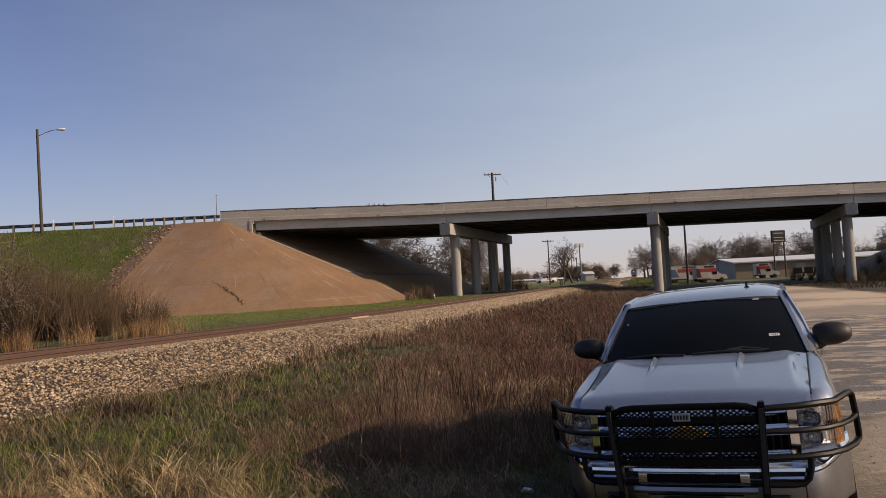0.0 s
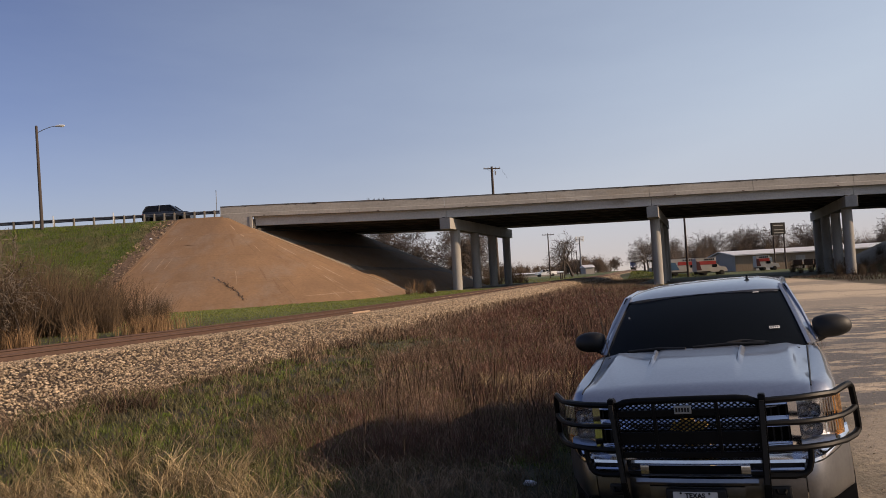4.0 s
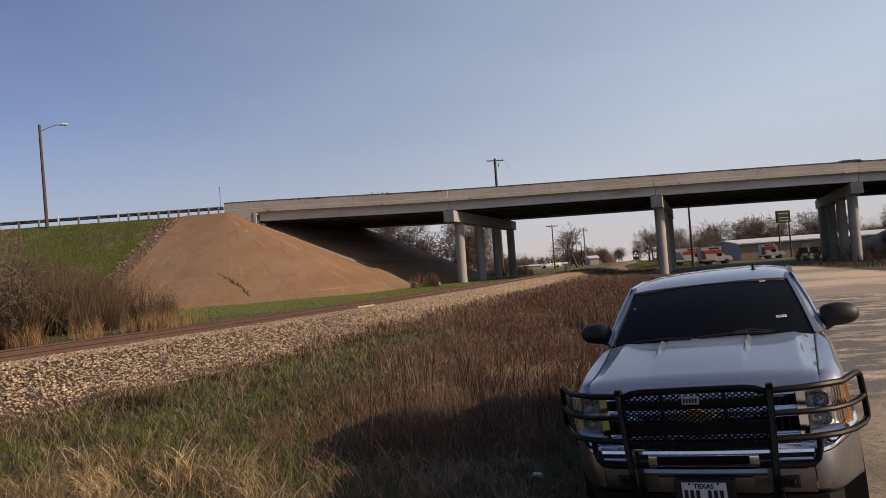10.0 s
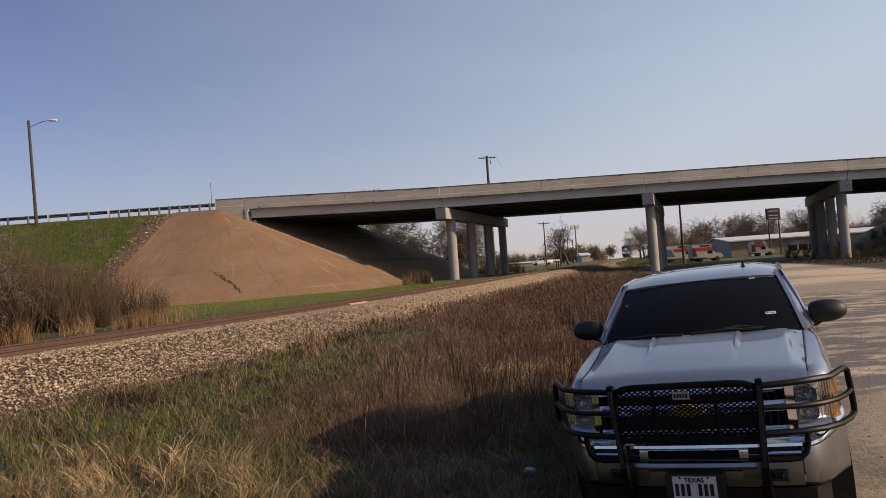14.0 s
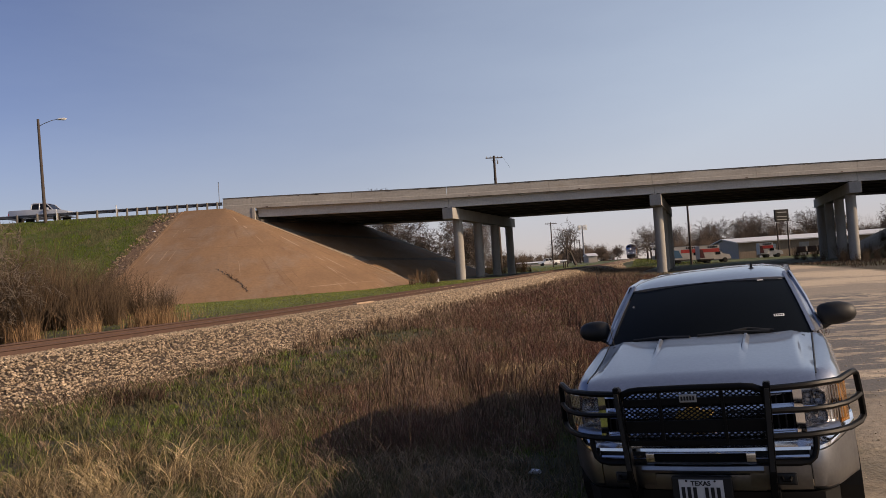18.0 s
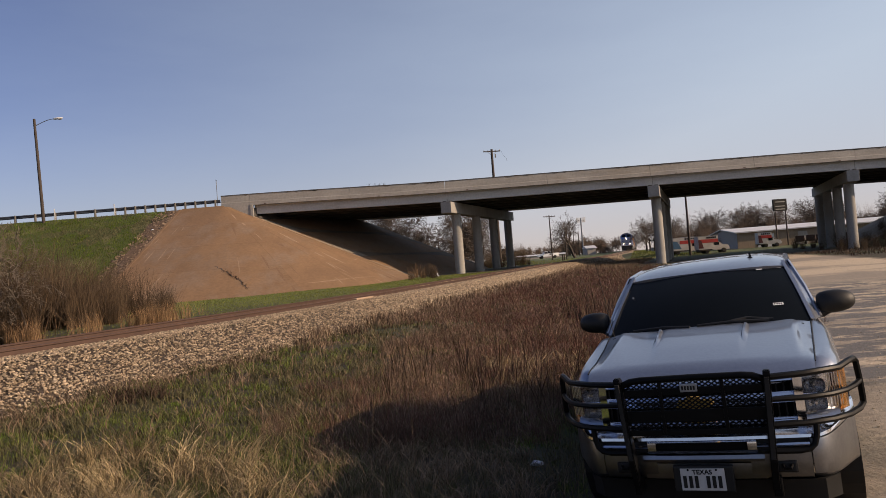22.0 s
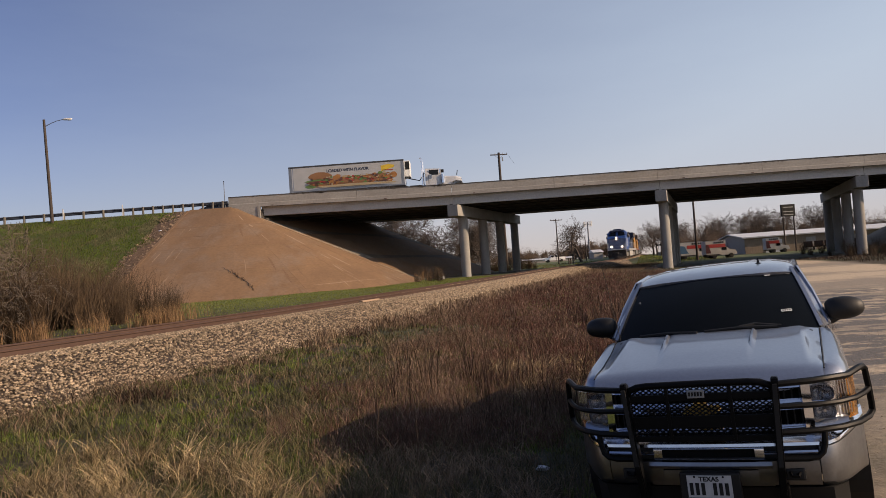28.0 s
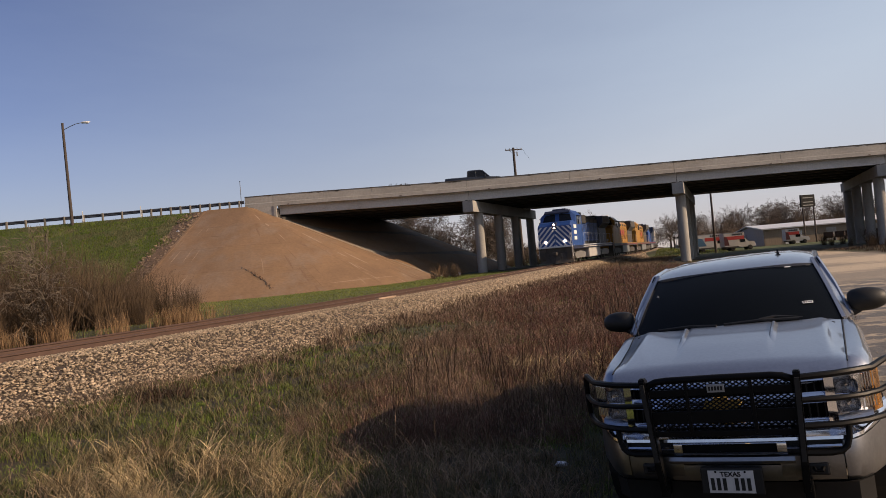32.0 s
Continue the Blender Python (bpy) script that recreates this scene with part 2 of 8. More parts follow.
CONCRETE = mat("bridge_concrete", (0.335, 0.32, 0.295), (0.255, 0.243, 0.225), 0.7, 0.85, bump=0.15, fine=5, amp=0.25, c3=(0.26, 0.235, 0.20), stain=0.25, stretch=(0.5, 0.5, 2.0))
CONC_PALE = mat("pale_concrete", (0.31, 0.30, 0.28), (0.25, 0.24, 0.222), 1.2, 0.85, bump=0.15, fine=12, amp=0.3, c3=(0.25, 0.235, 0.21), stain=0.25, stretch=(1, 1, 0.4))
# Deck shade is put into this dark colour; the weathered coping shares it.
CONC_DARK = mat("shaded_weathered_concrete", (0.065, 0.06, 0.054), (0.048, 0.044, 0.04), 0.8, 0.9, bump=0.1, fine=15)
PAVING = mat("slope_paving", (0.216, 0.128, 0.065), (0.172, 0.101, 0.052), 0.45, 0.9, bump=0.1, fine=5.0, amp=0.30, c3=(0.205, 0.145, 0.10), stain=0.42, stretch=(0.9, 0.5, 0.5), island=0.05)
ASPHALT = mat("asphalt", (0.06, 0.06, 0.06), (0.045, 0.045, 0.045), 2, 0.9, bump=0.3, fine=120)
BALLAST = mat("ballast_stone", (0.4, 0.312, 0.208), (0.215, 0.156, 0.1), 6, 0.9, bump=0.2, fine=60, island=0.6)
# Bed kept dark so the gaps between stones carry painted shade.
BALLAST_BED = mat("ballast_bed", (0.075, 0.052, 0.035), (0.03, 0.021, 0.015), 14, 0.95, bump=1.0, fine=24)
RAIL = mat("rusty_rail", (0.082, 0.044, 0.03), (0.06, 0.033, 0.023), 3, 0.65, metal=0.2, bump=0.1, fine=30)
TIE = mat("creosote_tie", (0.085, 0.058, 0.043), (0.055, 0.039, 0.031), 4, 0.9, bump=0.3, fine=30, island=0.2)
GALV = mat("galvanised_steel", (0.36, 0.37, 0.38), (0.28, 0.29, 0.30), 3, 0.45, metal=0.8, bump=0.03)
GALV_DULL = mat("weathered_galvanised_steel", (0.20, 0.21, 0.23), (0.14, 0.15, 0.17), 3, 0.6, metal=0.4, bump=0.03)
WOOD_DARK = mat("creosoted_pole_wood", (0.065, 0.05, 0.042), (0.045, 0.036, 0.03), 3, 0.9, bump=0.2, fine=30, stretch=(8, 8, 0.5))
POST_WOOD = mat("grey_post_wood", (0.17, 0.155, 0.135), (0.12, 0.11, 0.095), 4, 0.9, bump=0.2)
WHITE_PLASTIC = mat("white_plastic", (0.78, 0.78, 0.76), (0.7, 0.7, 0.68), 3, 0.5)
BLACK_STEEL = mat("black_powder_coat", (0.004, 0.004, 0.0045), (0.006, 0.006, 0.006), 8, 0.42, bump=0.04, fine=150, spec=0.10)
BLACK_PLASTIC = mat("black_plastic", (0.008, 0.008, 0.008), (0.012, 0.012, 0.012), 9, 0.55, bump=0.05, fine=120, spec=0.35)
CHROME = mat("chrome", (0.74, 0.77, 0.82), (0.64, 0.665, 0.71), 5, 0.05, metal=1.0, rough2=0.2)
SILVER = mat("silver_metallic_paint", (0.288, 0.316, 0.375), (0.28, 0.307, 0.365), 2, 0.35, metal=0.8, coat=1.0)
CAVITY = mat("dark_cavity", (0.006, 0.006, 0.006), (0.009, 0.009, 0.009), 9, 0.9, spec=0.08)
TYRE = mat("tyre_rubber", (0.02, 0.02, 0.02), (0.035, 0.032, 0.028), 6, 0.85, bump=0.2)
TINT = glass("tinted_glass", (0.008, 0.010, 0.012), alpha=0.5)
TINT.node_tree.nodes["Principled BSDF"].inputs["IOR"].default_value = 1.15
CLEAR = glass("clear_lens", (0.97, 0.97, 0.97), 0.0, alpha=1.0)
CLEAR.node_tree.nodes["Principled BSDF"].inputs["IOR"].default_value = 1.12
AMBER = glass("amber_lens", (0.72, 0.36, 0.11), 0.08, 0.8)
INTERIOR = mat("dark_upholstery", (0.03, 0.03, 0.032), (0.04, 0.04, 0.04), 6, 0.8)


# ---- the lie of the land ----
SKEW = 0.37                     # the track and the bridge bents lean this far in x for each metre of y
COS_T = 1 / math.sqrt(1 + SKEW * SKEW)


def track_x(y):
    """Centre line of the track, which bends gently far off."""
    if y < 90:
        return 7.2 + SKEW * (y - 59)
    k = min(y, 150) - 90
    x = 18.67 + SKEW * k - 0.00075 * k * k
    return x + max(y - 150, 0) * 0.28


def track_z(y):
    """Top of the rails: level at first, then a light climb."""
    return 1.09 + 0.42 * smooth01(18, 82, y) + 0.55 * smooth01(70, 190, y) + 0.55 * smooth01(170, 320, y)


def track_d(x, y):
    return (x - track_x(y)) * COS_T


def truck_b(x, y):
    return 0.909 * (x - 1.705) - 0.417 * (y - 4.915)


def ground_z(x, y):
    d, zt = track_d(x, y), track_z(y)
    lot = 0.5 * smooth01(25, 66, y) + 0.5 * smooth01(66, 110, y) + 0.9 * smooth01(110, 300, y)
    if d > 0:
        k = smooth01(3, 12, d)
        z = (zt - 0.8) * (1 - k) + lot * k
    else:
        k = smooth01(1.5, 4.5, -d)
        z = (zt - 0.8) * (1 - k) + (zt - 0.32) * k
    if y < 40:
        z += (0.056 * min(max(truck_b(x, y), -1.4), 1.4) - 0.01) * (1 - smooth01(12, 30, y))
    z += 1.0 * math.exp(-((x - 29.6) / 3.3) ** 2 - ((y - 108) / 6.5) ** 2)      # grassy berm by the crossing road
    return z + 0.04 * noise.noise(Vector((x * 0.25, y * 0.25, 0))) * smooth01(2, 6, abs(d))


# ---- ground: dry pasture, a gravel lot, far fields ----
GROUND = bpy.data.materials.new("ground_cover")
GROUND.use_nodes = True
n, l = GROUND.node_tree.nodes, GROUND.node_tree.links
bs = n["Principled BSDF"]
bs.inputs["Roughness"].default_value = 0.95
pos = n.new("ShaderNodeNewGeometry").outputs["Position"]


def nz(scale, detail=5, vec=pos, rough=0.6, stretch=None):
    t = n.new("ShaderNodeTexNoise")
    t.inputs["Scale"].default_value, t.inputs["Detail"].default_value, t.inputs["Roughness"].default_value = scale, detail, rough
    if stretch:
        mp = n.new("ShaderNodeMapping")
        mp.inputs["Scale"].default_value = stretch
        l.new(vec, mp.inputs[0])
        vec = mp.outputs[0]
    l.new(vec, t.inputs["Vector"])
    return t.outputs["Fac"]


def rng(v, a, b, c=0.0, d=1.0):
    t = n.new("ShaderNodeMapRange")
    for i, q in enumerate((a, b, c, d)):
        t.inputs[i + 1].default_value = q
    l.new(v, t.inputs[0])
    return t.outputs[0]


def mixc(fac, a, b):
    t = n.new("ShaderNodeMix")
    t.data_type = 'RGBA'
    l.new(fac, t.inputs[0])
    for q, i in ((a, 6), (b, 7)):
        if isinstance(q, tuple):
            t.inputs[i].default_value = (*q, 1)
        else:
            l.new(q, t.inputs[i])
    return t.outputs[2]


def op(kind, a, b):
    t = n.new("ShaderNodeMath")
    t.operation = kind
    for q, i in ((a, 0), (b, 1)):
        if isinstance(q, (int, float)):
            t.inputs[i].default_value = q
        else:
            l.new(q, t.inputs[i])
    return t.outputs[0]


sep = n.new("ShaderNodeSeparateXYZ")
l.new(pos, sep.inputs[0])
X, Y = sep.outputs[0], sep.outputs[1]
edge = op('MULTIPLY', op('SUBTRACT', nz(0.6, 4), 0.5), 2.6)
lot_b = op('ADD', op('SUBTRACT', op('MULTIPLY', op('SUBTRACT', X, 1.705), 0.909), op('MULTIPLY', op('SUBTRACT', Y, 4.915), 0.417)), edge)
lot_r = op('ADD', op('SUBTRACT', op('ADD', op('MULTIPLY', op('SUBTRACT', Y, 44.0), 0.2), 28.5), X), edge)
lot = op('MULTIPLY', op('MULTIPLY', rng(lot_b, 0.3, 1.5), rng(lot_r, 0.0, 1.0)), rng(Y, 112, 108))
# base under the blades, darkened to deepen the shade between them
grass = mixc(rng(nz(0.35, 6), 0.42, 0.62), (0.036, 0.025, 0.014), (0.020, 0.024, 0.007))
grass = mixc(rng(nz(2.2, 6), 0.40, 0.70), grass, (0.045, 0.032, 0.017))
grass = mixc(rng(nz(0.08, 5), 0.48, 0.62), grass, (0.034, 0.046, 0.011))
gravel = mixc(rng(nz(9, 6), 0.35, 0.65), (0.56, 0.44, 0.295), (0.37, 0.285, 0.19))
gravel = mixc(rng(nz(45, 3), 0.35, 0.75), gravel, (0.52, 0.44, 0.33))
tar = mixc(rng(nz(30, 4), 0.3, 0.7), (0.10, 0.094, 0.088), (0.15, 0.14, 0.13))
patch = rng(nz(0.17, 6, rough=0.65, stretch=(0.35, 1.0, 1.0)), 0.43, 0.52)
shade_band = op('MULTIPLY', rng(Y, 7.0, 9.5), rng(Y, 33.0, 28.0))
# Tar patches, plus streaks that stand in for tree shadows on the lot.
gravel = mixc(op('MAXIMUM', op('MULTIPLY', patch, 0.6), op('MULTIPLY', shade_band, rng(nz(1.1, 6, rough=0.7, stretch=(0.5, 1.0, 1.0)), 0.43, 0.51, 0.0, 1.0))), gravel, tar)
grass = mixc(op('MULTIPLY', rng(Y, 78, 95), rng(nz(0.2, 5), 0.35, 0.55)), grass, (0.075, 0.10, 0.026))
beyond = op('MULTIPLY', rng(op('SUBTRACT', X, op('MULTIPLY', Y, SKEW)), -18.4, -19.4), op('MULTIPLY', rng(Y, 30, 38), rng(Y, 70, 66)))
grass = mixc(op('MULTIPLY', beyond, rng(nz(0.7, 5), 0.36, 0.5)), grass, (0.075, 0.095, 0.02))
col = mixc(lot, grass, gravel)
hs = n.new("ShaderNodeHueSaturation")
l.new(col, hs.inputs["Color"])
l.new(rng(nz(14, 5), 0.2, 0.8, 0.75, 1.25), hs.inputs["Value"])
l.new(hs.outputs[0], bs.inputs["Base Color"])
bp = n.new("ShaderNodeBump")
bp.inputs["Strength"].default_value, bp.inputs["Distance"].default_value = 0.6, 0.03
l.new(nz(25, 5), bp.inputs["Height"])
l.new(bp.outputs[0], bs.inputs["Normal"])


def steps(stops):
    out = [stops[0][0]]
    for (a, s), (b, _) in zip(stops, stops[1:]):
        k = max(1, round((b - a) / s))
        out += [a + (b - a) * (i + 1) / k for i in range(k)]
    return out


gx = steps([(-2500, 400), (-500, 60), (-120, 10), (-40, 1.5), (-16, 0.5), (14, 1.0), (50, 6), (110, 30), (320, 200), (2500, 1)])
gy = steps([(-400, 60), (-40, 6), (0, 0.5), (36, 1.0), (80, 3), (140, 12), (360, 120), (3500, 1)])
verts = [(x, y, ground_z(x, y)) for y in gy for x in gx]
w = len(gx)
faces = [(j * w + i, j * w + i + 1, (j + 1) * w + i + 1, (j + 1) * w + i) for j in range(len(gy) - 1) for i in range(w - 1)]
ground = raw("ground", verts, faces, GROUND, smooth=True)
tagged(ground, "dry winter pasture running into a tan gravel and tar lot", "ground", kind="structure")

# ---- the embankments that carry the road to the bridge ----
ROAD_Z, NEAR_Y, FAR_Y, FALL = 9.3, 65.6, 86.6, 0.47
BANK_GRASS = mat("bank_grass", (0.045, 0.064, 0.011), (0.068, 0.072, 0.018), 0.5, 0.95, bump=0.8, fine=9, c3=(0.15, 0.125, 0.06), stain=0.25)


def outside(x, y, side):
    """How far a place lies outside the road's top, whose end is cut along the skew; side is -1 or +1."""
    x0 = -20.6 if side < 0 else 60.2
    nx, ny = -side * 0.938, side * 0.347          # out of the skewed end
    u = (x - x0) * nx + (y - NEAR_Y) * ny
    v0, v1 = NEAR_Y - y, y - FAR_Y
    best = 1e9
    ex, ey = 0.347, 0.938
    if u <= 0 and v0 <= 0 and v1 <= 0:
        return max(u, v0, v1)
    length = (FAR_Y - NEAR_Y) / ey
    s = min(max((x - x0) * ex + (y - NEAR_Y) * ey, 0), length)
    best = math.hypot(x - x0 - s * ex, y - NEAR_Y - s * ey)
    for yy, xe in ((NEAR_Y, x0), (FAR_Y, x0 + 0.37 * (FAR_Y - NEAR_Y))):
        xc = min(x, xe) if side < 0 else max(x, xe)
        best = min(best, math.hypot(x - xc, y - yy))
    return best


def bank_z(x, y, side):
    return ROAD_Z - FALL * max(outside(x, y, side), 0)


def bank(name, side, label):
    if side < 0:
        xs = steps([(-920, 80), (-120, 4), (-48, 1.2), (2, 1)])
    else:
        xs = steps([(36, 1.2), (72, 4), (140, 60), (600, 1)])
    ys = steps([(44, 1.0), (64, 0.8), (67, 4), (85, 0.8), (88, 2.0), (110, 1)])
    vs = []
    for y in ys:
        for x in xs:
            o = outside(x, y, side)
            z = bank_z(x, y, side) + (0.10 * noise.noise(Vector((x * 0.3, y * 0.3, 3))) if 1.5 < o else 0)
            if side < 0 and x > -26:
                z -= 0.12 + 0.25 * smooth01(-25, -23, x) + (2.6 * smooth01(-19.5, -17, x) if 60 < y < 87 else 0)
            vs.append((x, y, max(z, 0.0)))
    k = len(xs)
    ob = raw(name, vs, [(j * k + i, j * k + i + 1, (j + 1) * k + i + 1, (j + 1) * k + i) for j in range(len(ys) - 1) for i in range(k - 1)], BANK_GRASS, smooth=True)
    return tagged(ob, label, "embankment", kind="structure")


bank("embankment", -1, "steep grassy green road embankment")
bank("embankment", 1, "shaded grassy road embankment beyond the far span")
for name, x0, x1 in (("road", -920, -20.4), ("road", 66.6, 600)):
    r = part(name, prism([(NEAR_Y + 0.9, ROAD_Z - 0.3), (FAR_Y - 0.9, ROAD_Z - 0.3), (FAR_Y - 0.9, ROAD_Z + 0.02), (76, ROAD_Z + 0.1), (NEAR_Y + 0.9, ROAD_Z + 0.02)], 'x', x0, x1), ASPHALT)
    tagged(r, "asphalt road on top of the embankment", "road", kind="structure")

# concrete slope paving in cast panels: straight strip, cone, then the skewed face under the deck
paving = tagged(empty("slope_paving"), "rust-stained concrete slope paving in cast panels", "slope paving", kind="structure")


def slope_point(a, r, lift):
    """a runs along the foot: metres on the straight strip (negative), then the cone's turn, then along the skewed face."""
    cx, cy = -20.6, NEAR_Y
    turn = radians(102.0)
    if a < 0:
        x, y = cx + a, cy - r
    elif a < 1:
        g = -math.pi / 2 + a * turn
        x, y = cx + r * math.cos(g), cy + r * math.sin(g)
    else:
        s = a - 1
        g, k = turn - math.pi / 2, s / 22.3
        x, y = cx + r * math.cos(g), cy + r * math.sin(g)
        x, y = x + (-12.0 + r * 1.0 - x) * k, y + (86.2 - y) * k
    return (x, y, ROAD_Z - FALL * r + lift)


def panel(a0, a1, r0, r1, material, parent):
    na, nr, bm = 5, 2, bmesh.new()
    top = [[bm.verts.new(slope_point(a0 + (a1 - a0) * i / na, r0 + (r1 - r0) * j / nr, 0.05)) for i in range(na + 1)] for j in range(nr + 1)]
    bot = [[bm.verts.new(slope_point(a0 + (a1 - a0) * i / na, r0 + (r1 - r0) * j / nr, -0.10)) for i in range(na + 1)] for j in range(nr + 1)]
    for j in range(nr):
        for i in range(na):
            bm.faces.new((top[j][i], top[j + 1][i], top[j + 1][i + 1], top[j][i + 1]))
    rim = lambda g: g[0][:-1] + [row[-1] for row in g[:-1]] + g[-1][:0:-1] + [row[0] for row in g[:0:-1]]
    a, b = rim(top), rim(bot)
    for i in range(len(a)):
        q = (i + 1) % len(a)
        bm.faces.new((a[i], a[q], b[q], b[i]))
    bmesh.ops.recalc_face_normals(bm, faces=bm.faces)
    return part("panel", bm, material, parent)


# sheltered grey tone, darkened further with the deck's shade
GREY_PAVING = mat("sheltered_shade_paving", (0.15, 0.118, 0.085), (0.105, 0.083, 0.062), 0.5, 0.9, bump=0.2, fine=3, amp=0.4, island=0.05)
# Paler band beside the ridge: skylight put into the colour.
SKYLIT_PAVING = mat("skylit_grey_paving", (0.25, 0.215, 0.17), (0.17, 0.14, 0.105), 0.7, 0.9, bump=0.2, fine=3, amp=0.4)
# bedding that shows in the joints
rows = [[slope_point(a, r, 0.042) for a in [-4.0, 0.0] + [i / 24 for i in range(1, 25)] + [1 + 22.3]] for r in (0.3, 6, 12, 18.6)]
raw("bedding", [p for r in rows for p in r], [(j * 27 + i, (j + 1) * 27 + i, (j + 1) * 27 + i + 1, j * 27 + i + 1) for j in range(3) for i in range(26)], PAVING, paving, "stained mortar in the joints")
rr = [0.0, 4.4, 8.8, 13.2, 18.6]
for i0, i1 in zip(rr, rr[1:]):
    g = 0.008
    panel(-4.0, -0.003, i0 + g, i1 - g, PAVING, paving)
    for k in range(6):
        panel(k / 6 + 0.0006, (k + 1) / 6 - 0.0006, max(i0 + g, 0.3), i1 - g, PAVING, paving)
    panel(1 + g, 3.2 - g, max(i0 + g, 2.8), i1 - g, SKYLIT_PAVING, paving)
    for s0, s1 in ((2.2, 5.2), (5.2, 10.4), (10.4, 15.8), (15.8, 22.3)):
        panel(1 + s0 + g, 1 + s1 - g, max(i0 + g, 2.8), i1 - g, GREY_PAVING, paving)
# the far end's slope paving, with the deck's shade put into its colour
far_paving = tagged(empty("slope_paving"), "shaded grey slope paving under the far end of the bridge", "slope paving", kind="structure")


def far_point(u, r, lift):
    return (60.2 + 0.347 * u - 0.938 * r, NEAR_Y + 0.938 * u + 0.347 * r, ROAD_Z - FALL * r + lift)


for u0, u1 in ((0.6, 5.8), (5.8, 11.0), (11.0, 16.2), (16.2, 21.4)):
    for r0, r1 in ((2.6, 6.8), (6.8, 11.0), (11.0, 14.6), (14.6, 18.4)):
        q = [(u0 + 0.01, r0 + 0.01), (u1 - 0.01, r0 + 0.01), (u1 - 0.01, r1 - 0.01), (u0 + 0.01, r1 - 0.01)]
        bm = ring_loft([[far_point(a, b, lift) for a, b in q] for lift in (-0.05, 0.13)])
        bmesh.ops.recalc_face_normals(bm, faces=bm.faces)
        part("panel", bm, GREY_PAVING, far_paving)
# a pale cast kerb along the strip's open side, and rubble beside it
part("kerb", ring_loft([[slope_point(-4.25, r, 0.0), slope_point(-4.0, r, 0.0), slope_point(-4.0, r, 0.075), slope_point(-4.25, r, 0.075)] for r in (0.2, 9, 18.4)]), PAVING, paving, "stained concrete edge kerb")

RIDGE = mat("pale_ridge_kerb", (0.42, 0.33, 0.24), (0.30, 0.225, 0.155), 1.4, 0.9, bump=0.2, fine=6, amp=0.4)
part("ridge_kerb", ring_loft([[slope_point(0.992, r, 0.03), slope_point(1.0 + 0.004 * 18 / r, r, 0.03), slope_point(1.0 + 0.004 * 18 / r, r, 0.13), slope_point(0.992, r, 0.13)] for r in (2.6, 6, 10, 14, 18.5)]), RIDGE, paving, "pale concrete kerb along the ridge")
EARTH = mat("washed_out_earth", (0.14, 0.088, 0.052), (0.062, 0.038, 0.023), 3, 0.95, bump=0.8, fine=14, amp=0.35)
er = [[slope_point(a + (0.25 * math.sin(r * 1.3) if a < -5 else 0), r, h) for a, h in ((-6.2, -0.10), (-5.6, 0.03), (-4.9, 0.06), (-4.24, 0.02))] for r in [0.2 + 18.2 * i / 30 for i in range(31)]]
tagged(part("earth_strip", grid(er), EARTH, None, "", True), "washed-out strip of brown earth beside the slope paving", "earth", kind="structure")
# pale lime streaks that have run along the joints and down the face
LIME = mat("lime_streak", (0.3, 0.21, 0.135), (0.25, 0.165, 0.1), 3, 0.9, fine=9, amp=0.5)
RUN = mat("dark_run_stain", (0.15, 0.088, 0.048), (0.18, 0.107, 0.058), 3, 0.9, fine=9, amp=0.4)
rk = random.Random(77)
for i in range(90):
    along_ring = rk.random() < 0.35
    a0, r0 = rk.uniform(-3.8, -0.2) if rk.random() < 0.25 else rk.uniform(0.1, 0.97) ** 0.7, rk.choice([4.4, 8.8, 13.2, 15.0, 11.0, 6.5, 16.5, 2.0, 14.0, 16.0]) + rk.gauss(0, 0.1)
    wd, n_, run = rk.uniform(0.015, 0.07), 9, rk.uniform(0.6, 3.2)
    pts = []
    for j in range(n_):
        t = j / (n_ - 1)
        if along_ring:
            a_, r_ = a0 + run * t * (1.0 if a0 < 0 else 1 / 14), r0 + 0.05 * math.sin(3 * t + i)
            if a0 < 0:
                a_ = min(a_, -0.05)
            pts.append((slope_point(a_, r_ - wd * math.sin(math.pi * t), 0.056), slope_point(a_, r_ + wd * math.sin(math.pi * t), 0.056)))
        else:
            r_, w_ = min(r0 + run * t, 18.4), wd * math.sin(math.pi * t) * (1.0 if a0 < 0 else 1 / max(r0, 3))
            d_ = 0.03 * math.sin(3 * t + i) * (1.0 if a0 < 0 else 0.1)
            pts.append((slope_point(a0 + d_ - w_, r_, 0.056), slope_point(a0 + d_ + w_, r_, 0.056)))
    raw("streak", [p for q in pts for p in q], [(2 * j, 2 * j + 1, 2 * j + 3, 2 * j + 2) for j in range(n_ - 1)], LIME if i % 2 else RUN, paving)


# ---- the road bridge ----
bridge = tagged(empty("road_bridge", pose(0, 0, 0)), "weathered concrete girder road bridge over the railway", "bridge")
Y0, Y1 = 66.0, 86.2


def deck_z(x):
    """Top of the slab."""
    return 9.22 + 0.27 * smooth01(2, -21, x) - 0.25 * smooth01(30, 66, x)


def skewed(x, y):
    return x + SKEW * (y - Y0)


def slanted_box(x0, x1, y0, y1, zb, zt, bm=None, ends=True):
    """A beam along x between two skewed ends, its underside zb and top zt below or above the slab's top."""
    xs = [x0 + (x1 - x0) * i / 4 for i in range(5)]
    rings = []
    for x in xs:
        a, b = skewed(x, y0), skewed(x, y1)
        za = deck_z(x)
        rings.append([(a, y0, za + zb), (b, y1, za + zb), (b, y1, za + zt), (a, y0, za + zt)])
    bm = ring_loft(rings, bm)
    bmesh.ops.recalc_face_normals(bm, faces=bm.faces)
    return bm


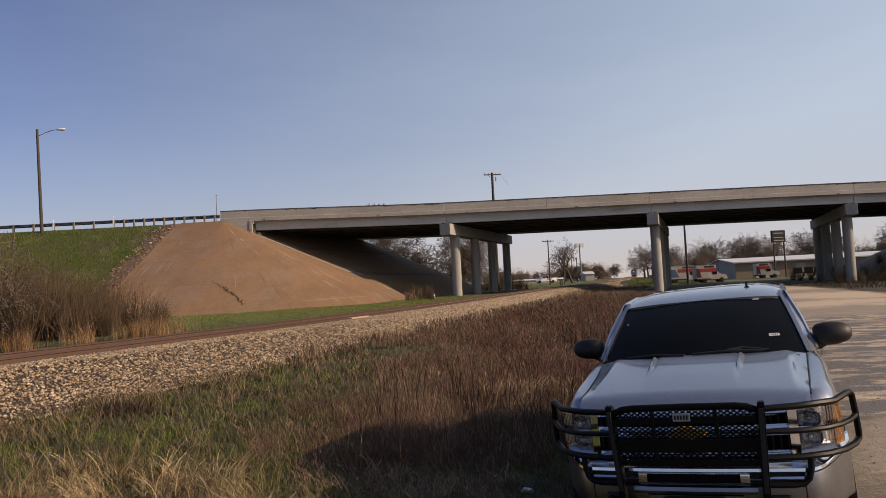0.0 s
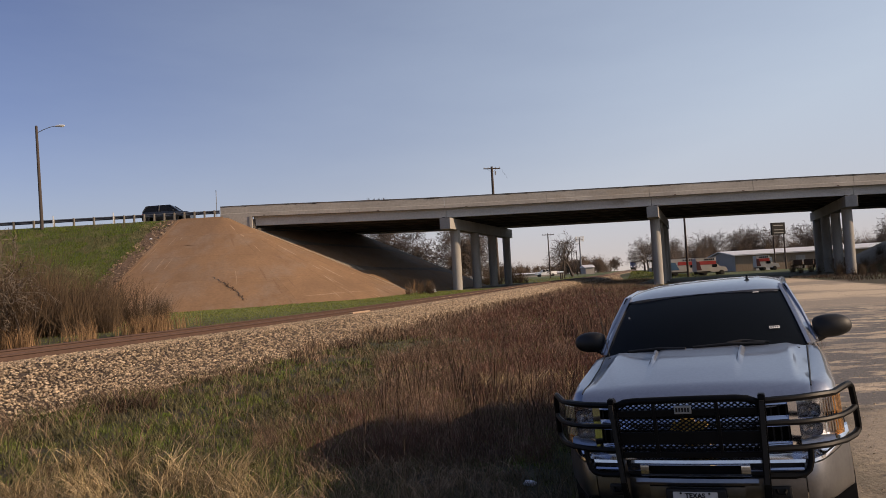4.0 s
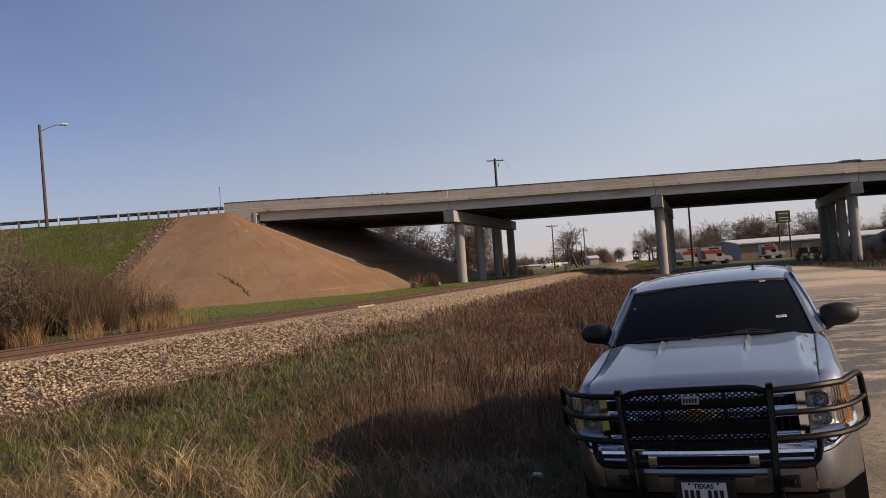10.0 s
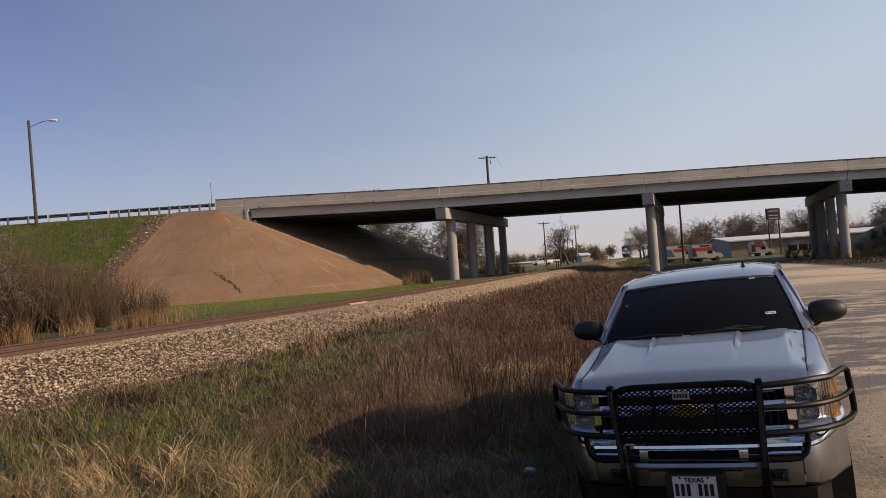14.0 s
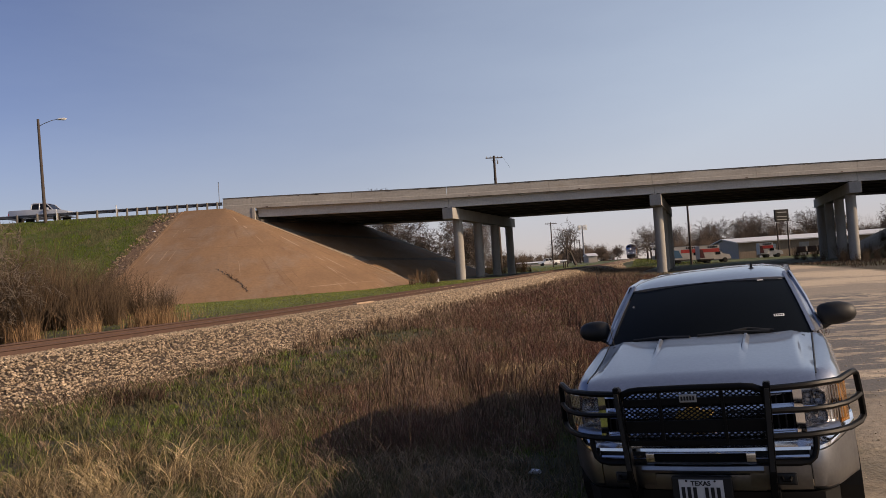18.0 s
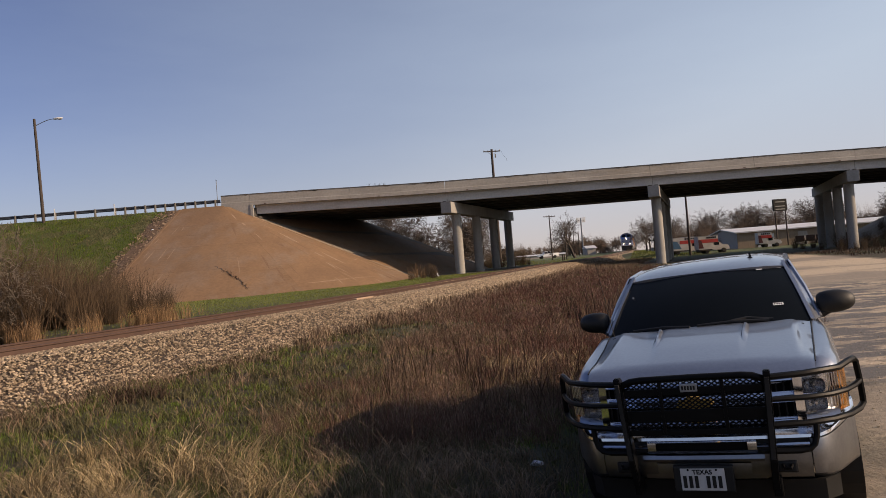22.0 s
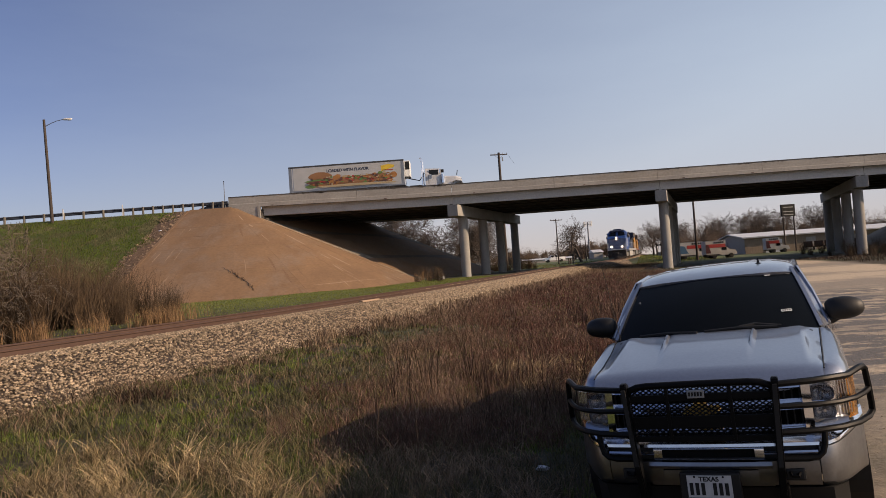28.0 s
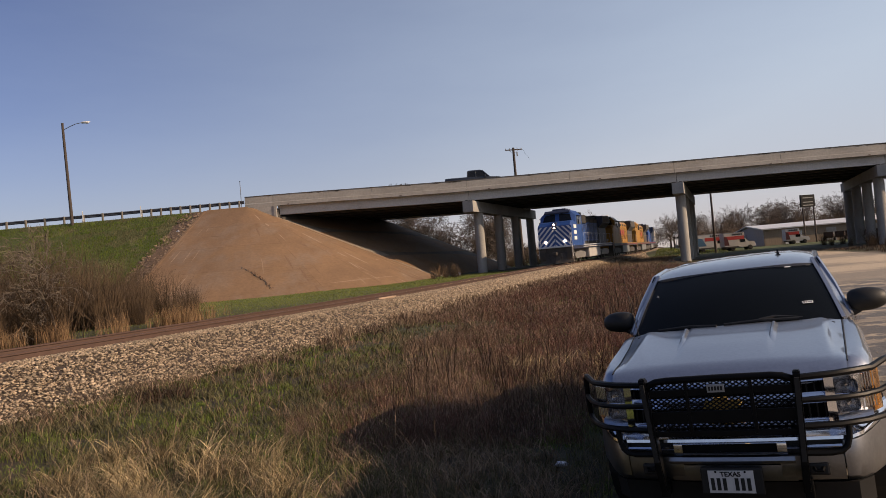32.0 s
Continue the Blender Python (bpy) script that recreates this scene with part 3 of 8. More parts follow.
# outer girders lightened to stay bright in the overhang's shade
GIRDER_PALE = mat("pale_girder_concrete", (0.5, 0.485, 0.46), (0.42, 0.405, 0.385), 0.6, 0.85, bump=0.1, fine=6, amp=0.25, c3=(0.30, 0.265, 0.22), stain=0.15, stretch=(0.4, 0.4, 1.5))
spans = [-18.2, 0.3, 20.0, 39.4, 58.8]
for a, b in zip(spans, spans[1:]):
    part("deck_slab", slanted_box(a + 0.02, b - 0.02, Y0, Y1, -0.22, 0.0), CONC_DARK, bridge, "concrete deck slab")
    for k in range(7):
        yg = Y0 + 0.55 + k * (Y1 - Y0 - 1.1) / 6
        hw = 0.20
        # an I-shaped girder with a wide foot
        rings = []
        for i in range(5):
            x = a + 0.025 + (b - a - 0.05) * i / 4
            z = deck_z(x) - 0.22
            prof = [(-0.05, -0.86), (0.40, -0.86), (0.40, 0.0), (-0.05, 0.0), (-0.03, -0.10), (-0.03, -0.76)] if k == 0 else [(-0.28, -0.86), (0.28, -0.86), (0.28, -0.70), (0.09, -0.55), (0.09, -0.22), (0.18, -0.12), (0.18, 0.0), (-0.18, 0.0), (-0.18, -0.12), (-0.09, -0.22), (-0.09, -0.55), (-0.28, -0.70)]
            rings.append([(skewed(x, yg + p), yg + p, z + q) for p, q in prof])
        bm = ring_loft(rings)
        bmesh.ops.recalc_face_normals(bm, faces=bm.faces)
        # inner girders take the concrete with the deck's shade in its colour
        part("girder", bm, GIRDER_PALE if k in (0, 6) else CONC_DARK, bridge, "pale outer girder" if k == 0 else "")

# slab overhang edge and the solid parapet, cast in lengths
joints = [-21.0, -18.25, -8.7, 0.35, 10.1, 19.9, 29.8, 39.4, 49.0, 58.8, 66.0]
for a, b in zip(joints, joints[1:]):
    for yc, s in ((Y0, 1), (Y1, -1)):
        rings = []
        for i in range(4):
            x = a + 0.012 + (b - a - 0.024) * i / 3
            z = deck_z(x)
            prof = [(0.05, -0.24), (0.05, 0.10), (0.11, 0.14), (0.11, 0.78), (0.07, 0.81), (0.31, 0.81), (0.33, 0.30), (0.45, 0.08), (0.45, -0.2)]
            rings.append([(skewed(x, yc) if s < 0 else x, yc - s * 0.12 + s * p, z + q) for p, q in prof])
        bm = ring_loft(rings)
        bmesh.ops.recalc_face_normals(bm, faces=bm.faces)
        part("parapet", bm, CONCRETE, bridge)
rk = random.Random(3)
for i in range(9):
    x = -15.5 + 9.3 * i + rk.uniform(-2.5, 2.5)
    part("scupper", box((x - 0.11, Y0 - 0.085, deck_z(x) - 0.20), (x + 0.11, Y0 + 0.0, deck_z(x) - 0.13), 0.01), RAIL, bridge, "dark drain scupper")
for a, b in zip(joints, joints[1:]):
    rings = [[(x, Y0 - 0.02 + p, deck_z(x) + 0.812 + q) for p, q in ((-0.035, 0.0), (0.20, 0.0), (0.20, 0.045), (-0.035, 0.045))] for x in (a + 0.012 + (b - a - 0.024) * i / 3 for i in range(4))]
    part("coping", ring_loft(rings), CONC_DARK, bridge, "dark weathered coping")
DRIP = mat("dark_drip_stain", (0.075, 0.068, 0.06), (0.13, 0.12, 0.105), 4, 0.9, fine=12, amp=0.4)
rk = random.Random(8)
for i in range(64):
    x = -20 + 84 * rk.random()
    w_, n_ = rk.uniform(0.15, 1.3), 8
    za = deck_z(x) + 0.806
    low = [za - (0.02 + rk.uniform(0.02, 0.10) * math.sin(math.pi * j / (n_ - 1))) for j in range(n_)]
    bm = ring_loft([[(x + w_ * (j / (n_ - 1) - 0.5), y, z) for j, z in enumerate(low)] + [(x + w_ * (j / (n_ - 1) - 0.5), y, za) for j in range(n_ - 1, -1, -1)] for y in (Y0 - 0.028, Y0 - 0.012)])
    bmesh.ops.recalc_face_normals(bm, faces=bm.faces)
    part("drip_stain", bm, DRIP, bridge, "dark drip stain under the coping")
# wing wall with its foot cut to the slope, and a downpipe beside it
bm = ring_loft([[(-21.0, y, 9.25), (-18.25, y, 8.0), (-18.25, y, 9.24), (-21.0, y, 9.26)] for y in (65.93, 66.3)])
bmesh.ops.recalc_face_normals(bm, faces=bm.faces)
part("wing_wall", bm, CONCRETE, bridge)
part("end_post", box((-18.24, 65.86, 8.05), (-17.98, 66.2, 9.28), 0.02), CONC_PALE, bridge, "pale concrete end post")
for side, x in ((1, -18.1), (-1, 58.9)):
    rings = [[(skewed(x - 0.4, y), y, 7.4), (skewed(x + 0.5, y), y, 7.4), (skewed(x + 0.5, y), y, 8.15), (skewed(x + 0.1, y), y, 8.15), (skewed(x + 0.1, y), y, 9.0), (skewed(x - 0.4, y), y, 9.0)] for y in (Y0 + 0.2, Y1 - 0.2)]
    bm = ring_loft(rings)
    bmesh.ops.recalc_face_normals(bm, faces=bm.faces)
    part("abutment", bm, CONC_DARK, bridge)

# bents: a cap beam on four round columns, each set along the skew
ux, uy = SKEW * COS_T, COS_T
for bx in (0.3, 20.0, 38.9):
    m = Matrix(((uy, ux, 0, bx), (-ux, uy, 0, Y0 - 0.25), (0, 0, 1, 0), (0, 0, 0, 1)))
    zt = deck_z(bx) - 0.22 - 0.86
    run = 23.0
    part("bent_cap", box((-0.52, 0, zt - 1.16), (0.52, run, zt - 0.1), 0.03, m=m), CONC_PALE, bridge)
    for k in range(4):
        yy = 2.75 + k * 6.35
        p = m @ Vector((0, yy, 0))
        gz = ground_z(p.x, p.y)
        part("column", tube([(p.x, p.y, gz - 0.5), (p.x, p.y, (gz + zt) / 2), (p.x, p.y, zt - 1.12)], 0.47, sides=20), CONC_PALE, bridge, smooth=True)
    for k in range(7):
        yg = Y0 + 0.55 + k * (Y1 - Y0 - 1.1) / 6
        px = skewed(bx, yg)
        for s in (-0.3, 0.3):
            part("bearing_pad", box((px + s - 0.14, yg - 0.25, zt - 0.12), (px + s + 0.14, yg + 0.25, zt + 0.02)), BLACK_PLASTIC, bridge)
# ground-level steel posts and rail along the approach
BEAM = mat("tarnished_beam", (0.085, 0.095, 0.12), (0.06, 0.068, 0.085), 3, 0.6, metal=0.3, bump=0.03)
guardrail = tagged(empty("guardrail"), "steel W-beam guardrail on grey timber posts along the embankment", "guardrail")
xs = [-31.0 + 0.955 * i for i in range(11)] + [-31.0 - 1.905 * i for i in range(1, 26)]
for x in xs:
    part("post", box((x - 0.065, NEAR_Y - 0.02, ROAD_Z - 0.6), (x + 0.065, NEAR_Y + 0.18, ROAD_Z + 0.68), 0.01), POST_WOOD, guardrail)
for a, b in [(-21.0, -28.6), (-28.6, -36.2), (-36.2, -43.8), (-43.8, -51.4), (-51.4, -59), (-59, -79)]:
    prof = [(-0.085, 0.36), (-0.075, 0.40), (-0.02, 0.43), (-0.02, 0.49), (-0.08, 0.53), (-0.02, 0.57), (-0.02, 0.63), (-0.075, 0.66), (-0.085, 0.68)]
    th = prof + [(p + 0.01, q) for p, q in reversed(prof)]
    part("beam", prism([(NEAR_Y + 0.20 - p, ROAD_Z + q) for p, q in th], 'x', b, a), BEAM, guardrail)
for x in (-31.0, -36.7):
    d = tagged(part("delineator", box((x - 0.05, NEAR_Y - 0.06, ROAD_Z - 0.5), (x + 0.05, NEAR_Y - 0.035, ROAD_Z + 1.02), 0.008), WHITE_PLASTIC), "white plastic roadside delineator post", "delineator")
mk = empty("marker_pole", pose(-21.3, 65.9, ROAD_Z))
tagged(mk, "slender dark metal marker pole at the bridge end", "pole")
part("shaft", tube([(0, 0, -0.5), (0, 0, 2.52)], 0.035, 0.03), GALV_DULL, mk)
part("tip", tube([(0, 0, 2.52), (0, 0, 2.6)], 0.045, 0.045), BLACK_STEEL, mk)


# ---- the railway ----
track = tagged(empty("railway_track"), "single railway track with rusty rails on pale ballast", "railway track")


def along(y, d, z):
    """A place d metres to the right of the track's middle and z above the rail heads."""
    s = (track_x(y + 0.5) - track_x(y - 0.5))
    c = 1 / math.sqrt(1 + s * s)
    return (track_x(y) + d * c, y - d * s * c, track_z(y) + z)


ys = steps([(-70, 10), (0, 2), (90, 4), (160, 10), (800, 1)])
bed = ring_loft([[along(y, d, z) for d, z in ((-4.6, -0.75), (-2.0, -0.20), (-1.3, -0.16), (1.3, -0.16), (1.65, -0.2), (3.3, -0.85), (3.3, -1.6), (-4.6, -1.6))] for y in ys])
bmesh.ops.recalc_face_normals(bed, faces=bed.faces)
part("ballast_bed", bed, BALLAST_BED, track, "ballast bed darkened as shade between the stones", smooth=False)
prof = [(-0.07, -0.18), (0.07, -0.18), (0.07, -0.165), (0.012, -0.13), (0.012, -0.05), (0.036, -0.035), (0.036, -0.006), (0.028, 0), (-0.028, 0), (-0.036, -0.006), (-0.036, -0.035), (-0.012, -0.05), (-0.012, -0.13), (-0.07, -0.165)]
for s in (-0.755, 0.755):
    bm = ring_loft([[along(y, s + p, q) for p, q in prof] for y in ys])
    bmesh.ops.recalc_face_normals(bm, faces=bm.faces)
    part("rail", bm, RAIL, track)


# ---- the silver pickup with a black grille guard ----
# its own space: x across (plus is the driver's side), y rearwards from the bumper, z up
def wheel(parent, name, x, y, r, w, side, rim_mat):
    """A wheel of its own with tyre and rim; x is the wheel's middle, side the way its face looks."""
    hub = empty(name, pose(x, y, r))
    hub.parent = parent
    tp = [(-w / 2, r * 0.60), (-w / 2, r * 0.86), (-w * 0.42, r * 0.97), (-w * 0.3, r), (w * 0.3, r), (w * 0.42, r * 0.97), (w / 2, r * 0.86), (w / 2, r * 0.60)]
    part("tyre", lathe(tp, 32), TYRE, hub, smooth=True)
    s = side
    part("rim", lathe([(s * w * 0.44, r * 0.62), (s * w * 0.46, r * 0.56), (s * w * 0.30, r * 0.50), (s * w * 0.25, r * 0.22), (s * w * 0.42, r * 0.18), (s * w * 0.42, 0.001)], 24), rim_mat, hub, smooth=True)
    return hub


pickup = empty("pickup_truck", pose(1.705, 4.915, -0.01, -0.26, -3.2, -24.67))
tagged(pickup, "silver four-door pickup truck with a black steel grille guard", "pickup truck")


def body_ring(y, w, zs, xi, zt, zb=0.46):
    half = [(0.0, zb), (0.80, zb), (w - 0.05, zb + 0.02), (w, zb + 0.14), (w + 0.012, 0.80), (w, zs - 0.17), (w - 0.015, zs - 0.08), (w - 0.06, zs - 0.015), (w - 0.11, zs), (xi, zt)]
    return [(x, y, z) for x, z in half] + [(-x, y, z) for x, z in reversed(half[1:])]


def hood_z(x, y):
    t = (y - 0.10) / 1.45
    z = 1.115 + 0.235 * t ** 0.72 if t > 0 else 1.115
    ax = abs(x)
    crown = 0.03 * (1 - (ax / 0.86) ** 2)
    rise = 0.012 * smooth01(0.36, 0.30, ax) * smooth01(0.3, 0.8, y)
    back = 1 - 0.45 * smooth01(1.05, 1.45, y)
    shoulder = 0.004 * math.exp(-((ax - 0.68) / 0.06) ** 2) * smooth01(0.3, 0.8, y)
    side_drop = (0.017 * smooth01(0.70, 0.755, ax) + 0.026 * smooth01(0.70, 0.86, ax)) * smooth01(0.25, 0.7, y) + 0.012 * smooth01(0.76, 0.86, ax)
    return z + crown + rise + shoulder - side_drop * back - 0.07 * smooth01(0.30, 0.08, y)


st = [(0.27, 0.85, 1.05, 0.70, 1.04), (0.34, 0.90, 1.085, 0.70, 1.07)]
for y, w in ((0.42, 0.945), (0.5, 0.962), (0.6, 0.975), (0.75, 0.985), (0.9, 0.99), (1.05, 0.992), (1.2, 0.992), (1.35, 0.99), (1.46, 0.988)):
    t = (y - 0.2) / 1.265
    hx = 0.79 + 0.055 * t
    hz = hood_z(hx, y)
    st.append((y, w, hz + 0.002 - 0.03 * smooth01(0.6, 0.42, y), hx + 0.012, hz - 0.008))
st += [(1.62, 0.985, 1.30, 0.84, 1.30), (2.2, 0.985, 1.30, 0.80, 1.31), (3.2, 0.985, 1.30, 0.80, 1.31), (4.30, 0.985, 1.30, 0.80, 1.31)]
bm = ring_loft([body_ring(*s) for s in st])
part("body", bm, SILVER, pickup, "silver metallic body", smooth=True)
part("bed", ring_loft([body_ring(y, 0.98, 1.33, 0.80, 1.30) for y in (4.34, 5.0, 5.78)]), SILVER, pickup, smooth=True)


rows = []
for j in range(19):
    t = j / 18
    row = []
    for i in range(121):
        k = i / 60 - 1
        hw = 0.79 + 0.055 * t
        x = k * hw
        y = 0.07 + 1.235 * t + (0.16 * t) * k * k + 0.13 * (1 - t) * k * k * k * k
        row.append((x, y, hood_z(x, y)))
    rows.append(row)
part("hood", grid(rows, thick=0.02), SILVER, pickup, "silver hood with two raised creases", smooth=True)
for s in (-1, 1):
    rings = []
    for i in range(9):
        y = 0.70 + 0.57 * i / 8
        x, h = s * (0.352 - 0.035 * (1.3 - y)), 0.030 * smooth01(0.68, 1.05, y)
        z = hood_z(x, y) - 0.004
        rings.append([(x - 0.032, y, z - 0.002), (x - 0.010, y, z + h), (x + 0.006, y, z + h), (x + 0.032, y, z - 0.002)])
    bm = ring_loft(rings)
    bmesh.ops.recalc_face_normals(bm, faces=bm.faces)
    part("hood_crease", bm, SILVER, pickup, smooth=True)
for s in (-1, 1):
    part("hood_gap", tube([Vector(r[0 if s < 0 else -1]) + Vector((s * 0.006, 0, 0.0)) for r in rows[1:]], 0.0055, sides=5), BLACK_PLASTIC, pickup, "dark gap beside the hood")
part("cowl", box((-0.80, 1.33, 1.20), (0.80, 1.62, 1.315), 0.02), BLACK_PLASTIC, pickup)

# cab: roof, pillars, glass
def roof_row(y, hw, zc, drop):
    return [(hw * math.sin(radians(a)) / math.sin(radians(78)), y + (0.155 if y < 2.4 else 0.12 if y < 2.6 else 0.05 if y < 3 else 0) * (abs(a) / 78) ** 2, zc - drop * (abs(a) / 78) ** 2.6) for a in range(-78, 79, 6)]


rows = [roof_row(2.195, 0.745, 1.803, 0.035), roof_row(2.30, 0.75, 1.838, 0.05), roof_row(2.5, 0.755, 1.878, 0.065), roof_row(2.9, 0.758, 1.912, 0.08), roof_row(3.4, 0.757, 1.925, 0.08), roof_row(3.95, 0.735, 1.92, 0.085), roof_row(4.22, 0.71, 1.895, 0.10)]
roof = part("roof", grid(rows, thick=0.03), SILVER, pickup, smooth=True)
for x in (-0.52, -0.36, -0.12, 0.12, 0.36, 0.52):
    fall = 0.085 * (math.degrees(math.asin(abs(x) * 1.29)) / 78) ** 2.6
    part("roof_rib", ring_loft([[(x - 0.04, y, z - fall), (x - 0.02, y, z + h - fall), (x + 0.02, y, z + h - fall), (x + 0.04, y, z - fall)] for y, z, h in ((2.95, 1.905, 0.002), (3.05, 1.913, 0.010), (3.95, 1.914, 0.010), (4.1, 1.895, 0.002))]), SILVER, roof, smooth=True)


def screen(u, v):
    """Windshield: u across -1..1, v up 0..1."""
    hw = 0.865 + (0.722 - 0.865) * v
    x = u * hw
    return (x, 1.31 + 0.89 * v + (0.27 - 0.12 * v) * u * u, 1.325 + 0.47 * v + 0.02 * math.sin(v * math.pi) - 0.02 * u * u)


part("windshield", grid([[screen(-1 + 2 * i / 16, j / 8) for i in range(17)] for j in range(9)], thick=0.012), TINT, pickup, "dark tinted windshield", smooth=True)
part("windshield_seal", tube([screen(-1, 0), screen(-1, 0.5), screen(-1, 1), screen(-0.5, 1), screen(0, 1), screen(0.5, 1), screen(1, 1), screen(1, 0.5), screen(1, 0)], 0.009, sides=6), BLACK_PLASTIC, pickup)
for s in (-1, 1):
    a, b = Vector(screen(s * 1.0, 0)), Vector(screen(s * 1.0, 1.0))
    ring = []
    for v in (0, 0.25, 0.5, 0.75, 1.0, 1.08):
        p = Vector(screen(s, min(v, 1))) + (b - a) * max(v - 1, 0)
        ring.append([p + Vector((s * q[0], q[1], q[2])) for q in ((-0.005, -0.005, 0.016), (0.022, 0.01, 0.020), (0.04, 0.07, 0.0), (0.03, 0.10, -0.02), (0.0, 0.06, -0.03))])
    part("pillar", ring_loft(ring), SILVER, pickup, smooth=True)
    edge = [Vector(screen(s, v)) + Vector((s * 0.03, 0.05, 0.0)) for v in (0.0, 0.5, 1.0)]
    part("pillar_skin", grid([[e_, Vector(f_)] for e_, f_ in zip(edge, ((s * 0.945, 1.80, 1.31), (s * 0.865, 2.13, 1.58), (s * 0.765, 2.46, 1.81)))], thick=0.01), SILVER, pickup, smooth=True)
    for y0, y1, z0, nm in ((1.90, 3.08, 1.32, "side_window"), (3.16, 4.12, 1.32, "side_window")):
        yt0 = y0 + (0.52 if y0 < 2 else 0)
        rows = [[(s * 0.945, y0, z0), (s * 0.945, y1, z0)], [(s * 0.865, (y0 + yt0) / 2, 1.58), (s * 0.865, y1, 1.58)], [(s * 0.765, yt0, 1.82), (s * 0.765, y1 - 0.04, 1.82)]]
        part(nm, grid(rows, thick=0.01), TINT, pickup)
    part("window_frame", tube([(s * 0.94, 1.80, 1.31), (s * 0.86, 2.13, 1.58), (s * 0.765, 2.46, 1.81), (s * 0.772, 3.3, 1.855), (s * 0.76, 4.1, 1.845), (s * 0.93, 4.26, 1.31)], 0.024, sides=6), SILVER, pickup)
    part("window_frame", tube([(s * 0.94, 3.12, 1.30), (s * 0.83, 3.12, 1.58), (s * 0.745, 3.12, 1.85)], 0.035, sides=6), BLACK_PLASTIC, pickup)
    for y0, y1 in ((1.72, 3.10), (3.13, 4.22)):
        part("door_handle", box((s * 1.0 - 0.02, y1 - 0.28, 1.08), (s * 1.0 + 0.02, y1 - 0.06, 1.12), 0.012), SILVER, pickup)
    part("side_moulding", box((s * 0.998 - 0.012, 1.8, 0.72), (s * 0.998 + 0.012, 4.2, 0.80), 0.008), SILVER, pickup)
    # mirrors: drooping black shells on a stub arm
    rings = []
    for q, hy, hz in ((0.0, 0.03, 0.06), (0.012, 0.06, 0.082), (0.04, 0.085, 0.098), (0.09, 0.10, 0.107), (0.15, 0.105, 0.108), (0.20, 0.10, 0.102), (0.25, 0.085, 0.088), (0.285, 0.06, 0.066), (0.305, 0.03, 0.036), (0.31, 0.01, 0.012)):
        x = s * (0.935 + q)
        rings.append([(x, 1.945 + hy * math.cos(k) - 0.02 + 0.12 * q, 1.415 + 0.02 * q + hz * math.sin(k) * (1.0 if math.sin(k) > 0 else 0.9)) for k in (2 * math.pi * i / 22 for i in range(22))])
    if s < 0:
        rings = [list(reversed(r)) for r in rings]
    mir = part("wing_mirror", ring_loft(rings), BLACK_PLASTIC, pickup, "black wing mirror", smooth=True)
    part("arm", tube([(s * 0.88, 1.88, 1.33), (s * 0.97, 1.92, 1.335), (s * 1.05, 1.94, 1.38)], 0.042, 0.05, 8), BLACK_PLASTIC, mir)
    part("drip_rail", tube([(s * 0.75, 2.43, 1.79), (s * 0.765, 2.9, 1.83), (s * 0.765, 3.5, 1.845), (s * 0.755, 4.0, 1.835), (s * 0.72, 4.24, 1.80)], 0.028, sides=8), SILVER, pickup, smooth=True)
# inside
part("dashboard", box((-0.76, 1.55, 1.0), (0.76, 1.9, 1.24), 0.05), INTERIOR, pickup)
for x in (-0.42, 0.42):
    seat = part("seat", box((x - 0.25, 2.75, 0.8), (x + 0.25, 2.93, 1.46), 0.06), INTERIOR, pickup)
    part("headrest", box((x - 0.13, 2.80, 1.49), (x + 0.13, 2.91, 1.68), 0.04), INTERIOR, seat)
part("rear_bench", box((-0.7, 3.85, 0.8), (0.7, 4.0, 1.5), 0.06), INTERIOR, pickup)
part("cab_back", box((-0.80, 4.20, 1.2), (0.80, 4.25, 1.87), 0.02), INTERIOR, pickup)
part("headliner", box((-0.64, 2.5, 1.76), (0.64, 4.2, 1.80), 0.02), INTERIOR, pickup)
sw = bmesh.new()
tube([(0.40 + 0.18 * math.cos(k), 1.98 + 0.06 * math.sin(k), 1.22 + 0.16 * math.sin(k)) for k in (2 * math.pi * i / 20 for i in range(21))], 0.016, sides=6, bm=sw)
part("steering_wheel", sw, BLACK_PLASTIC, pickup, smooth=True)
GRAB = mat("grey_trim", (0.13, 0.135, 0.14), (0.10, 0.105, 0.11), 5, 0.6)
part("grab_handle", tube([(-0.73, 1.80, 1.43), (-0.69, 1.82, 1.44), (-0.655, 1.90, 1.50), (-0.65, 1.98, 1.57), (-0.69, 2.04, 1.63)], 0.013, sides=6), GRAB, pickup, "grey grab handle")
STICKER = mat("white_sticker", (0.75, 0.75, 0.74), (0.7, 0.7, 0.68), 20, 0.6)
for u, v, w, h, m_ in ((0.755, 0.275, 0.045, 0.017, STICKER), (0.69, 0.945, 0.028, 0.007, STICKER), (0.93, 0.945, 0.02, 0.006, GRAB)):
    p, e1, e2 = Vector(screen(u, v)), Vector(screen(u + 0.05, v)), Vector(screen(u, v + 0.05))
    ax, ay = (e1 - p).normalized(), (e2 - p).normalized()
    nn = ax.cross(ay)
    if nn.y > 0:
        nn = -nn
    p += nn * 0.006
    part("sticker", ring_loft([[p + ax * (w * sx) + ay * (h * sy) + nn * k for sx, sy in ((-1, -1), (1, -1), (1, 1), (-1, 1))] for k in (0.0, 0.003)]), m_, pickup)
    if v < 0.5:
        for q in range(4):
            c = p + nn * 0.004 + ax * (w * (-0.7 + 0.45 * q))
            part("print", ring_loft([[c + ax * sx * 0.006 + ay * sy * 0.010 + nn * k for sx, sy in ((-1, -1), (1, -1), (1, 1), (-1, 1))] for k in (0.0, 0.001)]), BLACK_PLASTIC, pickup)
